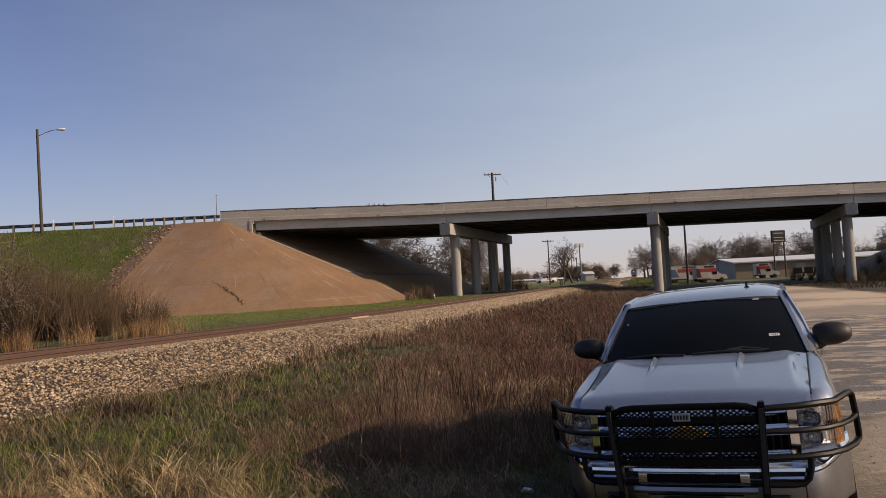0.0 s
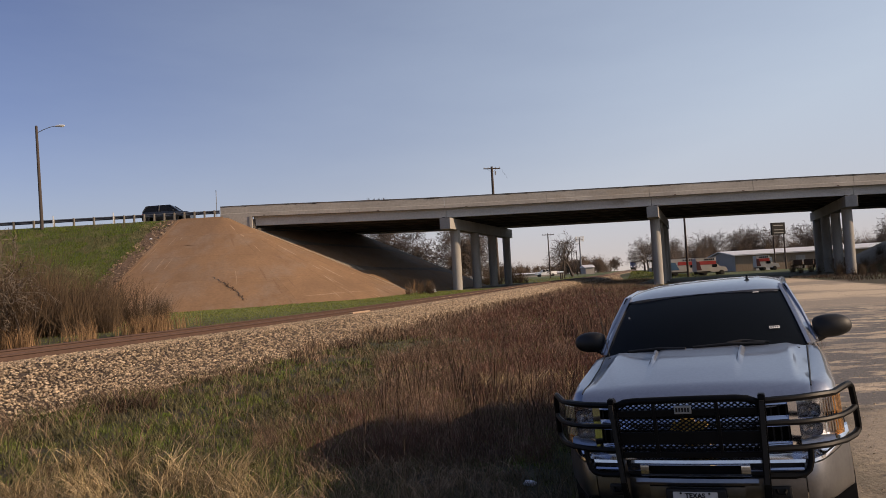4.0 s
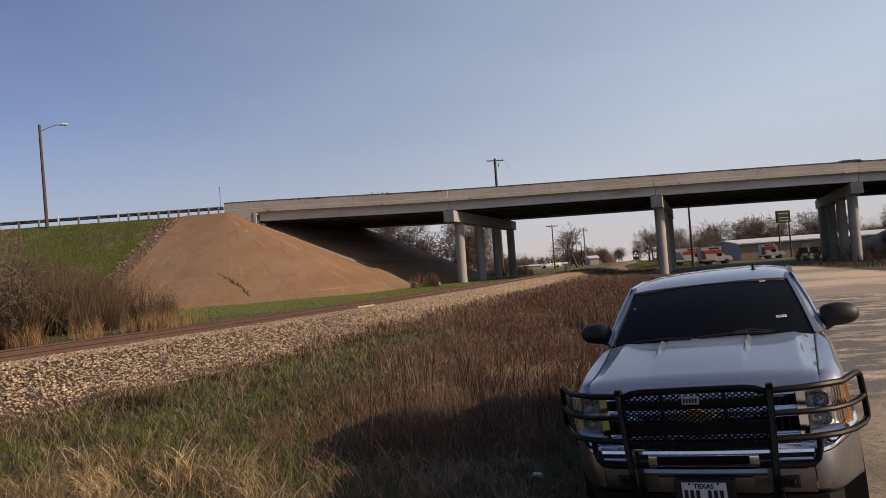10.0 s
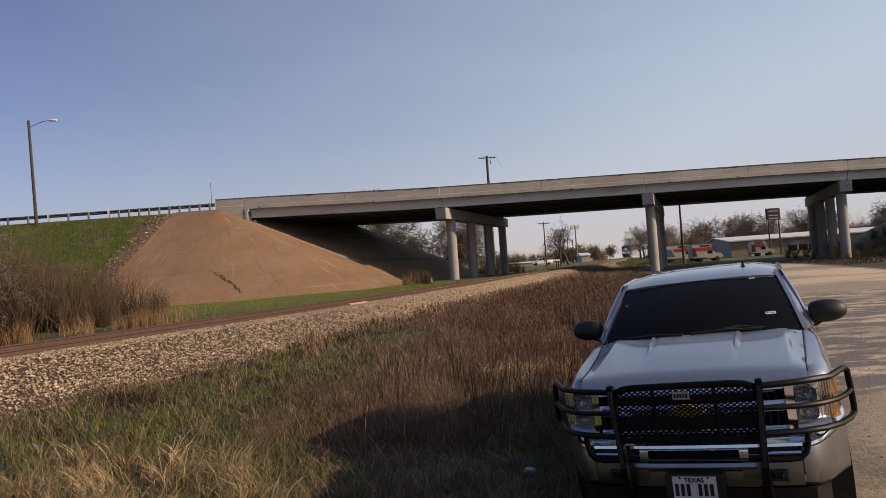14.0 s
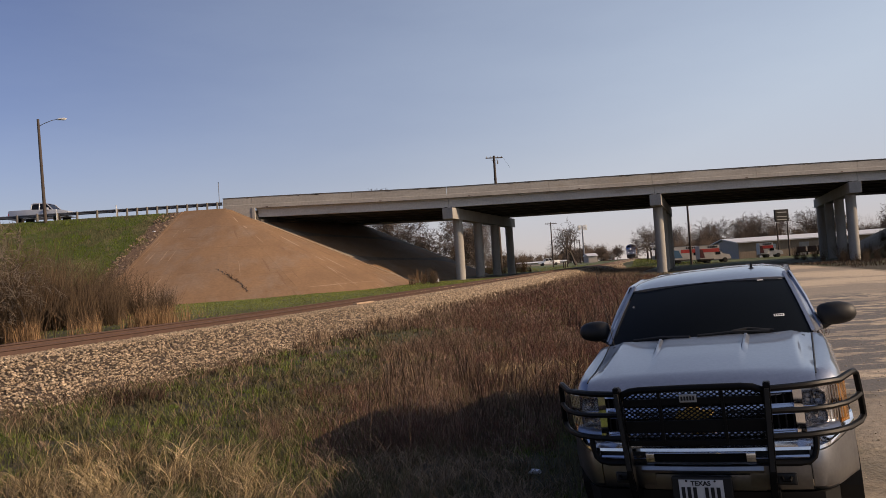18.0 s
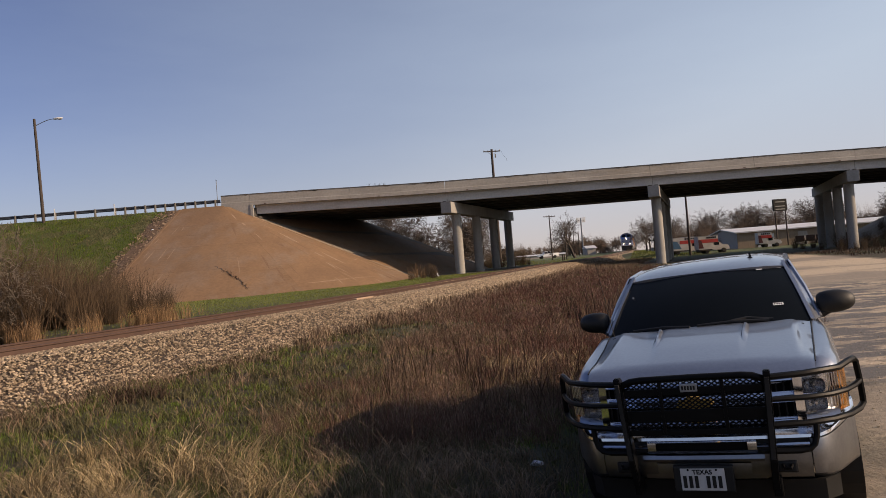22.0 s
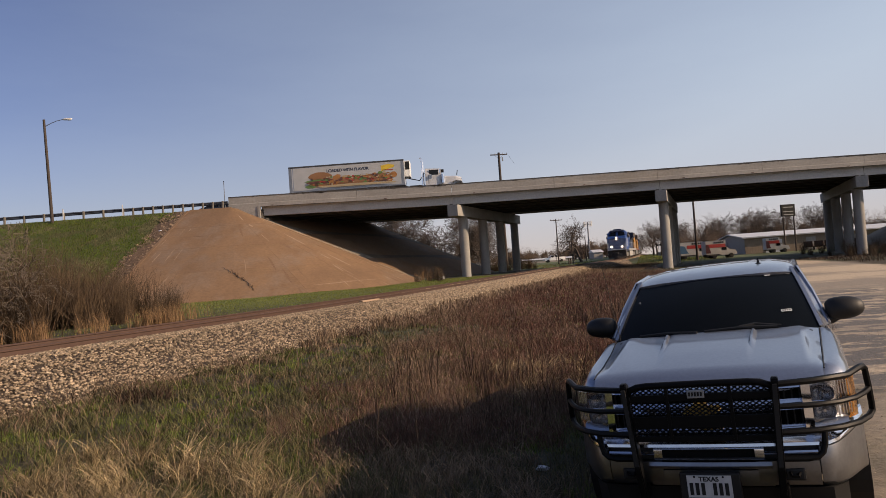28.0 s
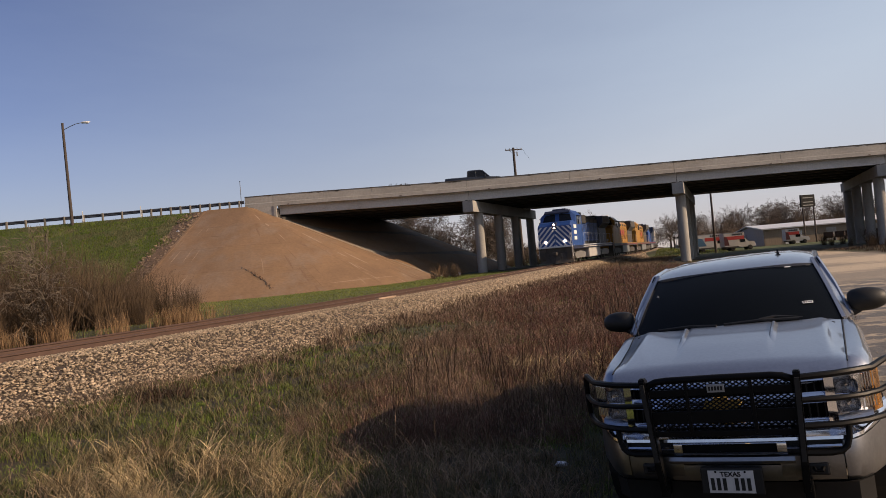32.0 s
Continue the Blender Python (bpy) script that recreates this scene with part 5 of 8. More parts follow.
def locomotive(label, side, top, chevrons, number_of_grilles=5):
    L = empty("locomotive")
    tagged(L, label, "locomotive", group="locomotives of the train")
    L["pale_gear"] = 1 if chevrons else 0
    part("frame", box((-1.5, 0.5, 1.22), (1.5, 21.6, 1.50), 0.03), NAVY if chevrons else top, L)
    part("frame_stripe", box((-1.512, 0.6, 1.50), (1.512, 21.5, 1.575), 0.01), STRIPE if chevrons else side, L)
    # nose and cab, with chamfered roof
    def ring(y, w, z0, z1, ch):
        return [(-w, y, z0), (w, y, z0), (w, y, z1 - ch), (w - ch, y, z1), (-w + ch, y, z1), (-w, y, z1 - ch)]
    part("nose", ring_loft([ring(0.35, 1.46, 1.5, 3.3, 0.12), ring(0.8, 1.52, 1.5, 3.62, 0.2), ring(1.75, 1.54, 1.5, 3.72, 0.2)]), side, L)
    cabin = part("cab", ring_loft([ring(1.72, 1.53, 1.5, 3.75, 0.3), ring(2.0, 1.55, 1.5, 4.55, 0.42), ring(2.2, 1.55, 1.5, 4.62, 0.45), ring(4.6, 1.55, 1.5, 4.62, 0.45)]), side, L)
    for s in (-1, 1):
        # two windscreens, side windows
        part("windscreen", ring_loft([[(s * 0.18, 1.72 - k, 3.70), (s * 1.28, 1.72 - k, 3.70), (s * 1.10, 1.93 - k, 4.28), (s * 0.18, 1.93 - k, 4.36)] for k in (0.03, -0.02)]), WINDOW, cabin)
        for y0, y1 in ((2.4, 3.2), (3.35, 4.2)):
            part("cab_window", box((s * 1.56 - 0.012, y0, 3.35), (s * 1.56 + 0.012, y1, 4.05), 0.008), WINDOW, cabin)
        part("ditch_light", lathe([(0, 0.11), (0.05, 0.105), (0.06, 0.001)], 14, m=pose(s * 0.82, 0.30, 1.95, 0, 0, -90)), HEAD if chevrons else LAMP_OFF, L, "glowing ditch light" if chevrons else "")
        part("handrail", tube([(s * 1.45, 0.2, 0.6), (s * 1.45, 0.12, 2.5), (s * 1.40, 0.4, 2.7)], 0.02, sides=5), STRIPE, L)
        part("step_well", box((s * 1.15 - 0.25, 0.1, 0.45), (s * 1.15 + 0.25, 0.9, 1.35), 0.04), GRIME, L)
        for k in range(8):
            yy = 5.4 + k * 2.15
            part("stanchion", tube([(s * 1.47, yy, 1.55), (s * 1.47, yy, 2.6)], 0.012, sides=5), STRIPE if chevrons else side, L)
        part("side_rail", tube([(s * 1.47, 5.2, 2.6), (s * 1.47, 20.8, 2.6)], 0.012, sides=5), STRIPE if chevrons else side, L)
        # white marker squares beside the cab door
        if chevrons:
            for z in (2.0, 2.5, 3.0):
                part("reflector", box((s * 1.545 - 0.015, 0.9, z), (s * 1.545 + 0.015, 2.0, z + 0.30), 0.004), WHITE_PLASTIC, cabin)
    for z in (3.12, 3.42):
        part("headlight", lathe([(0, 0.09), (0.04, 0.085), (0.05, 0.001)], 14, m=pose(0, 0.285, z, 0, 0, -90)), HEAD if chevrons else LAMP_OFF, L, "glowing headlight" if chevrons else "")
    part("light_box", box((-0.19, 0.30, 2.96), (0.19, 1.5, 3.6), 0.04), side if not chevrons else NAVY, L)
    part("number_board", box((-0.95, 1.90, 4.36), (-0.3, 2.02, 4.56), 0.01), WINDOW, cabin)
    part("number_board", box((0.3, 1.90, 4.36), (0.95, 2.02, 4.56), 0.01), WINDOW, cabin)
    for s in (-1, 1):
        for q in range(4):
            part("number_bar", box((s * 0.62 - 0.22 + q * 0.12, 1.885, 4.41), (s * 0.62 - 0.14 + q * 0.12, 1.898, 4.51)), PLATE_BAR, cabin)
        part("cab_door", box((s * 1.553 - 0.012, 4.22, 1.6), (s * 1.553 + 0.012, 4.55, 3.9), 0.006), side, cabin)
        part("sunshade", box((s * 1.66 - 0.12, 2.35, 4.08), (s * 1.66 + 0.12, 4.25, 4.12), 0.008), top, cabin)
        part("wing_mirror", box((s * 1.72 - 0.06, 2.28, 3.35), (s * 1.72 + 0.06, 2.34, 3.75), 0.01), BLACK_ROOF, cabin)
        part("grab_iron", tube([(s * 1.30, 0.30, 1.6), (s * 1.30, 0.22, 2.1), (s * 1.30, 0.30, 2.6)], 0.022, sides=5), STRIPE if chevrons else side, L)
        for z in (0.62, 0.86, 1.10, 1.34):
            part("step", box((s * 1.18 - 0.27, 0.05, z), (s * 1.18 + 0.27, 0.14, z + 0.03)), GRIME, L)
        part("walkway_edge", box((s * 1.516 - 0.014, 4.7, 1.33), (s * 1.516 + 0.014, 21.3, 1.40), 0.004), PLATE_BAR if chevrons else RED_BAR, L)
        part("sand_box", box((s * 1.25 - 0.22, 5.0, 1.6), (s * 1.25 + 0.22, 5.9, 2.6), 0.04), side, L)
        part("air_tank", tube([(s * 1.25, 8.2, 1.05), (s * 1.25, 13.6, 1.05)], 0.16, sides=10), GRIME, L, smooth=True)
        part("brake_blower", box((s * 0.99 - 0.14, 6.0, 3.55), (s * 0.99 + 0.14, 9.0, 4.35), 0.05), BLACK_ROOF, L)
    part("brow", ring_loft([[(-1.12, y, z), (1.12, y, z), (1.10, y, z + 0.10), (-1.10, y, z + 0.10)] for y, z in ((1.74, 4.40), (1.98, 4.55), (2.3, 4.60))]), top, cabin)
    part("air_conditioner", box((-0.6, 2.7, 4.6), (0.6, 3.9, 4.86), 0.05), top, cabin)
    hn = part("horn", tube([(0.25, 4.3, 4.72), (0.25, 3.9, 4.80)], 0.05, 0.09, 8), GALV_DULL, cabin)
    part("bracket", box((0.2, 4.1, 4.6), (0.3, 4.3, 4.75), 0.01), GALV_DULL, hn)
    for y, r_ in ((7.0, 0.52), (8.6, 0.52), (17.2, 0.6), (18.6, 0.6), (20.0, 0.6)):
        part("roof_fan", lathe([(0, r_), (0.14, r_), (0.16, r_ * 0.9), (0.1, 0.05)], 18, m=pose(0, y, 4.4 if y < 16 else 4.45, 0, -90, 0)), BLACK_ROOF, L)
    part("hose", tube([(-0.5, -0.02, 0.9), (-0.55, -0.12, 0.6), (-0.45, -0.1, 0.4)], 0.035, sides=6), BLACK_ROOF, L)
    part("hose", tube([(0.5, -0.02, 0.9), (0.55, -0.12, 0.6), (0.45, -0.1, 0.4)], 0.035, sides=6), BLACK_ROOF, L)
    # snow plough, coupler
    part("anticlimber", box((-1.45, 0.05, 1.42), (1.45, 0.4, 1.56), 0.03), STRIPE if chevrons else GRIME, L)
    part("plough", ring_loft([[(-1.45, 0.25, 0.15), (0, -0.15, 0.12), (1.45, 0.25, 0.15), (1.45, 0.6, 0.15), (-1.45, 0.6, 0.15)], [(-1.4, 0.3, 0.95), (0, 0.15, 0.95), (1.4, 0.3, 0.95), (1.4, 0.6, 0.95), (-1.4, 0.6, 0.95)]]), GRIME, L)
    part("pilot", box((-1.48, 0.28, 0.95), (1.48, 0.6, 1.5), 0.03), side if not chevrons else GRIME, L)
    part("coupler", box((-0.18, -0.45, 0.78), (0.18, 0.5, 1.05), 0.05), GRIME, L)
    if chevrons:
        # silver bands rising to the middle across the nose
        for k in range(9):
            z0 = -0.45 + k * 0.47
            for s in (-1, 1):
                pts, lo, hi = [], 1.52, 3.26
                quad = [(0.03, z0 + 1.5), (1.42, z0), (1.421, z0 + 0.20), (0.03, z0 + 1.70)]
                for (xa, za), (xb, zb) in zip(quad, quad[1:] + quad[:1]):      # clip the band to the nose
                    for t in [0.0] + sorted(t for t in ((lo - za) / (zb - za), (hi - za) / (zb - za)) if 0 < t < 1):
                        x_, z_ = xa + (xb - xa) * t, za + (zb - za) * t
                        if lo - 1e-6 <= z_ <= hi + 1e-6:
                            pts.append((s * x_, z_))
                if len(pts) > 2:
                    bm = ring_loft([[(x_, (0.335 if z_ > 1.5 else 0.27) - q, z_) for x_, z_ in pts] for q in (0.0, 0.02)])
                    bmesh.ops.recalc_face_normals(bm, faces=bm.faces)
                    part("nose_stripe", bm, STRIPE, L)
    # long hood, cooling wing, roof details
    # The lead engine's black hood carries the bridge's shade in its colour.
    part("hood", ring_loft([[(-0.95, y, 1.55), (0.95, y, 1.55), (0.95, y, 4.05), (0.7, y, 4.3), (-0.7, y, 4.3), (-0.95, y, 4.05)] for y in (4.6, 16.2)]), BLACK_ROOF if chevrons else side, L)
    part("hood_roof", box((-0.72, 4.62, 4.28), (0.72, 16.2, 4.4), 0.03), top, L)
    part("radiator", ring_loft([[(-0.98, y, 1.55), (0.98, y, 1.55), (0.98, y, 3.2), (1.5, y, 3.75), (1.5, y, 4.45), (-1.5, y, 4.45), (-1.5, y, 3.75), (-0.98, y, 3.2)] for y in (16.2, 20.9)]), top, L)
    part("exhaust", box((-0.4, 9.6, 4.35), (0.4, 10.6, 4.75), 0.05), GRIME, L)
    for k in range(number_of_grilles):
        y0 = 5.2 + k * 2.15
        for s in (-1, 1):
            part("hood_door", box((s * 0.955 - 0.012, y0, 1.9), (s * 0.955 + 0.012, y0 + 1.9, 3.7), 0.008), side if k else top, L)
            for q in range(3):
                part("hinge", box((s * 0.97 - 0.012, y0 + 0.3 + 0.6 * q, 2.05), (s * 0.97 + 0.012, y0 + 0.36 + 0.6 * q, 3.55)), GRIME, L)
            if not chevrons and 0 < k < 4:
                part("letter_bar", box((s * 0.975 - 0.008, y0 + 0.2, 2.55), (s * 0.975 + 0.008, y0 + 1.7, 3.25)), RED_BAR, L)
            part("louvre", box((s * 0.96 - 0.02, y0 + 0.25, 3.75), (s * 0.96 + 0.02, y0 + 1.6, 4.0), 0.008), GRIME, L)
    for s in (-1, 1):
        part("radiator_grille", box((s * 1.505 - 0.012, 16.5, 3.82), (s * 1.505 + 0.012, 20.6, 4.35), 0.008), GRIME, L)
    part("fuel_tank", box((-1.42, 7.9, 0.35), (1.42, 14.0, 1.3), 0.12), CAR_GREY if chevrons else LOCO_GREY, L)
    bogie(L, 4.2)
    bogie(L, 17.6)
    del L["pale_gear"]
    return L


def hopper(label):
    H = empty("hopper_wagon")
    tagged(H, label, "rail wagon", group="wagons of the train")
    prof = [(-1.55, 1.9), (-1.2, 1.2), (1.2, 1.2), (1.55, 1.9), (1.58, 3.9), (1.1, 4.55), (-1.1, 4.55), (-1.58, 3.9)]
    part("body", ring_loft([[(x * k, y, 2.6 + (z - 2.6) * k2) for x, z in prof] for y, k, k2 in ((1.3, 0.98, 0.9), (1.6, 1, 1), (16.4, 1, 1), (16.7, 0.98, 0.9))]), CAR_GREY, H)
    for y in (1.2, 4, 7, 10, 13, 16.8):
        part("rib", ring_loft([[(x * 1.02, y + q, z) for x, z in prof] for q in (-0.06, 0.06)]), CAR_GREY, H)
    part("sill", box((-0.5, 0.2, 0.9), (0.5, 17.8, 1.2), 0.03), GRIME, H)
    part("end_ladder", box((-1.4, 0.9, 1.0), (1.4, 1.0, 3.6), 0.02), CAR_GREY, H)
    for y in (2.3, 15.7):
        part("bogie", box((-1.2, y - 1.3, 0.3), (1.2, y + 1.3, 0.9), 0.12), GRIME, H)
        for k in (-0.9, 0.9):
            part("wheelset", lathe([(-0.82, 0.3), (-0.82, 0.42), (-0.70, 0.46), (0.70, 0.46), (0.82, 0.42), (0.82, 0.3)], 18, m=pose(0, y + k, 0.46)), GRIME, H)
    return H


train = [(locomotive("blue locomotive with silver chevrons on its nose, headlights lit", BLUE, NAVY, True), 0.0),
         (locomotive("yellow and grey locomotive behind the lead engine", YELLOW, CAP_GREY, False), 22.4),
         (locomotive("yellow and grey locomotive in the middle of the train's engines", YELLOW, CAP_GREY, False), 44.8),
         (locomotive("dark blue locomotive, last of the train's engines", BLUE, NAVY, False), 67.2)]
h0 = hopper("pale grey covered hopper wagon coupled behind the engines")
train.append((h0, 89.6))
for i in range(1, 6):
    train.append((copy_thing(h0, pose(0, 0, 0)), 89.6 + 18.4 * i))


# ---- road traffic and parked vehicles ----
def car_paint(name, c, metal=0.3):
    return mat(name, c, tuple(v * 0.95 for v in c), 1.5, 0.35, metal, coat=0.7)


RED_LENS = mat("red_lens", (0.4, 0.02, 0.015), (0.3, 0.015, 0.012), 8, 0.2)
LAMP_LENS = mat("headlamp_glass", (0.6, 0.6, 0.6), (0.5, 0.5, 0.5), 8, 0.1)


def auto(name, label, category, length, width, sills, belt, top, body, group=""):
    """A car in its own space: x forwards from the middle, z up. sills: (x, belt height) along the body; top: (x, height) of the cabin's outline."""
    c = tagged(empty(name), label, category, group)
    w = width / 2
    st = []
    for x, z in sills:
        t = abs(x) / (length / 2)
        ww = w * (1 - 0.16 * max(t - 0.75, 0) / 0.25)
        st.append([(x, -ww * 0.9, 0.25), (x, ww * 0.9, 0.25), (x, ww, 0.45), (x, ww, z * 0.72), (x, ww * 0.95, z - 0.03), (x, ww * 0.86, z), (x, -ww * 0.86, z), (x, -ww * 0.95, z - 0.03), (x, -ww, z * 0.72), (x, -ww, 0.45)])
    part("body", ring_loft(st), body, c, smooth=True)
    (xr0, _), (xr1, zr1), (xf1, zf1), (xf0, _) = top
    gl = [[(x, s * w * 0.86, belt) for x, s in ((xr0, -1), (xf0, -1), (xf0, 1), (xr0, 1))], [(x, s * w * 0.70, z - 0.05) for x, s, z in ((xr1, -1, zr1), (xf1, -1, zf1), (xf1, 1, zf1), (xr1, 1, zr1))]]
    part("windows", ring_loft(gl), WINDOW, c, "dark window glass")
    rf = [[(x, s * w * 0.735, z - 0.13) for x, s, z in ((xr1 - 0.05, -1, zr1), (xf1 + 0.05, -1, zf1), (xf1 + 0.05, 1, zf1), (xr1 - 0.05, 1, zr1))], [(x, s * w * 0.62, z) for x, s, z in ((xr1 + 0.08, -1, zr1), (xf1 - 0.1, -1, zf1), (xf1 - 0.1, 1, zf1), (xr1 + 0.08, 1, zr1))]]
    part("roof", ring_loft(rf), body, c, smooth=True)
    xm = (xr1 + xf1) / 2 + 0.1
    for s in (-1, 1):
        for (a, b) in (((xr0, belt), (xr1, zr1 - 0.04)), ((xf0, belt), (xf1, zf1 - 0.04)), ((xm, belt), (xm, zf1 - 0.04))):
            part("pillar", tube([(a[0], s * w * 0.87, a[1] - 0.02), (b[0], s * w * 0.72, b[1])], 0.055, sides=6), body, c)
        part("wing_mirror", box((xf0 - 0.55, s * w * 1.0 - 0.1, belt - 0.02), (xf0 - 0.38, s * w * 1.0 + 0.1, belt + 0.13), 0.03), body, c)
        part("headlamp", box((length / 2 - 0.18, s * w * 0.72 - 0.16, 0.58), (length / 2 - 0.02, s * w * 0.72 + 0.16, 0.74), 0.04), LAMP_LENS, c)
        part("tail_lamp", box((-length / 2 + 0.01, s * w * 0.78 - 0.1, 0.66), (-length / 2 + 0.15, s * w * 0.78 + 0.1, 0.92), 0.03), RED_LENS, c)
        for x in (-length * 0.29, length * 0.31):
            hub = part("wheel", lathe([(-0.11, 0.2), (-0.11, 0.3), (-0.08, 0.335), (0.08, 0.335), (0.11, 0.3), (0.11, 0.2)], 20, m=pose(x, s * (w - 0.11), 0.335, 0, 0, 90)), TYRE, c, smooth=True)
            part("rim", lathe([(-0.1, 0.21), (0.1, 0.21), (0.07, 0.05), (-0.07, 0.05)], 16, m=pose(x, s * (w - 0.1), 0.335, 0, 0, 90)), GALV, hub)
    return c


def pickup_car(name, label, body, group=""):
    c = tagged(empty(name), label, "pickup truck", group)
    w = 0.98
    st = []
    for x, z, ww in ((-2.95, 1.32, w * 0.96), (-2.85, 1.37, w), (-0.75, 1.36, w), (1.2, 1.27, w), (2.3, 1.19, w * 0.97), (2.8, 1.06, w * 0.88)):
        st.append([(x, -ww, 0.5), (x, ww, 0.5), (x, ww, z - 0.12), (x, ww * 0.94, z), (x, -ww * 0.94, z), (x, -ww, z - 0.12)])
    part("body", ring_loft(st), body, c, smooth=True)
    part("bed_well", box((-2.8, -0.78, 1.36), (-0.85, 0.78, 1.378)), BLACK_PLASTIC, c, "dark open truck bed")
    gl = [[(x, s * 0.88, 1.26) for x, s in ((-0.75, -1), (1.45, -1), (1.45, 1), (-0.75, 1))], [(x, s * 0.74, 1.92) for x, s in ((-0.65, -1), (0.75, -1), (0.75, 1), (-0.65, 1))]]
    part("windows", ring_loft(gl), WINDOW, c, "dark window glass")
    part("roof", ring_loft([[(x, s * 0.76, 1.90) for x, s in ((-0.72, -1), (0.82, -1), (0.82, 1), (-0.72, 1))], [(x, s * 0.66, 2.02) for x, s in ((-0.6, -1), (0.55, -1), (0.55, 1), (-0.6, 1))]]), body, c, smooth=True)
    for s in (-1, 1):
        for a, b in (((-0.75, 1.23), (-0.68, 1.92)), ((1.45, 1.23), (0.75, 1.92)), ((0.1, 1.23), (0.08, 1.92))):
            part("pillar", tube([(a[0], s * 0.89, a[1]), (b[0], s * 0.75, b[1])], 0.055, sides=6), body, c)
        part("wing_mirror", box((0.95, s * 1.08 - 0.12, 1.2), (1.1, s * 1.08 + 0.12, 1.45), 0.03), body, c)
        part("headlamp", box((2.66, s * 0.70 - 0.14, 0.78), (2.80, s * 0.70 + 0.14, 0.98), 0.03), LAMP_LENS, c)
        part("tail_lamp", box((-2.97, s * 0.9 - 0.07, 0.8), (-2.88, s * 0.9 + 0.07, 1.1), 0.02), RED_LENS, c)
        for x in (-1.85, 1.85):
            hub = part("wheel", lathe([(-0.13, 0.24), (-0.13, 0.36), (-0.09, 0.4), (0.09, 0.4), (0.13, 0.36), (0.13, 0.24)], 20, m=pose(x, s * 0.86, 0.40, 0, 0, 90)), TYRE, c, smooth=True)
            part("rim", lathe([(-0.12, 0.25), (0.12, 0.25), (0.08, 0.06), (-0.08, 0.06)], 16, m=pose(x, s * 0.87, 0.40, 0, 0, 90)), GALV, hub)
    part("bumper", box((2.74, -0.9, 0.48), (2.92, 0.9, 0.72), 0.05), CHROME, c, "chrome front bumper")
    part("bumper", box((-3.08, -0.9, 0.5), (-2.93, 0.9, 0.68), 0.04), CHROME, c)
    return c


DARK_PAINT = car_paint("black_car_paint", (0.012, 0.013, 0.015), 0.0)
SLATE_PAINT = car_paint("slate_car_paint", (0.10, 0.11, 0.125))
SILVER_CAR = car_paint("silver_car_paint", (0.58, 0.60, 0.62), 0.1)
GREY_PICKUP = car_paint("grey_pickup_paint", (0.36, 0.39, 0.44), 0.15)
WHITE_CAR = car_paint("white_car_paint", (0.75, 0.75, 0.74), 0.0)
SEDAN = dict(length=4.8, width=1.82, sills=[(-2.4, 0.85), (-2.25, 0.98), (-1.2, 0.98), (0.9, 0.95), (2.0, 0.82), (2.4, 0.66)], belt=0.95, top=[(-1.95, 0.95), (-1.05, 1.44), (0.25, 1.46), (1.25, 0.95)])
SUV = dict(length=4.8, width=1.9, sills=[(-2.4, 1.0), (-2.3, 1.12), (-1.2, 1.12), (1.0, 1.10), (2.1, 1.0), (2.4, 0.82)], belt=1.10, top=[(-2.3, 1.10), (-1.95, 1.74), (0.35, 1.78), (1.25, 1.10)])
CROSS = dict(length=4.7, width=1.86, sills=[(-2.35, 0.95), (-2.25, 1.06), (-1.2, 1.05), (1.0, 1.02), (2.05, 0.90), (2.35, 0.72)], belt=1.03, top=[(-2.2, 1.03), (-1.5, 1.60), (0.3, 1.62), (1.25, 1.03)])
suv1 = auto("sport_utility_car", "black sport utility car driving over the bridge", "car", body=DARK_PAINT, group="cars on the road", **SUV)
car2 = auto("hatchback_car", "silver grey hatchback car driving over the bridge", "car", body=SILVER_CAR, group="cars on the road", **CROSS)
car3 = auto("crossover_car", "slate grey crossover car in the inner lane", "car", body=SLATE_PAINT, group="cars on the road", **CROSS)
car4 = auto("sedan_car", "black low sedan in the inner lane", "car", body=DARK_PAINT, group="cars on the road", **SEDAN)
car7 = copy_thing(car4, pose(0, 0, 0))
pick5 = pickup_car("pickup_truck", "pale silver two-door pickup truck driving over the bridge", GREY_PICKUP, "cars on the road")
pick6 = pickup_car("pickup_truck", "black pickup truck driving onto the bridge", DARK_PAINT, "cars on the road")

# tractor and refrigerated trailer: x forwards, the trailer's tail at 0
lorry = tagged(empty("articulated_lorry"), "white articulated lorry with a printed refrigerated trailer", "lorry")
TRAILER_WHITE = paint("trailer_white", (0.55, 0.56, 0.57), 0.35)
PRINT_BASE = paint("banner_pale", (0.47, 0.47, 0.46), 0.45)
TL = 11.4
tr = part("trailer", box((0, -1.28, 1.15), (TL, 1.28, 3.68), 0.02), TRAILER_WHITE, lorry, "white refrigerated trailer")
part("banner", box((0.45, -1.30, 1.30), (TL - 0.35, -1.284, 3.5)), PRINT_BASE, tr, "pale printed banner with food pictures")
for x in (0.02, TL - 0.3):
    part("edge_trim", box((x, -1.295, 1.15), (x + 0.28, -1.284, 3.68)), GALV, tr)
part("top_rail", box((0, -1.30, 3.55), (TL, -1.2, 3.70), 0.01), CAP_GREY, tr)
part("bottom_rail", box((0, -1.31, 1.15), (TL, -1.2, 1.30), 0.01), GALV, tr)


def disc(cx, cz, rx, rz, lift, n=20, wob=0.0, seed=0):
    rnd = random.Random(seed)
    ks = [1 + wob * (rnd.random() - 0.5) for _ in range(n)]
    return ring_loft([[(cx + rx * ks[i] * math.cos(2 * math.pi * i / n), -1.302 - lift - q, cz + rz * ks[i] * math.sin(2 * math.pi * i / n)) for i in range(n)] for q in (0.0, 0.003)])


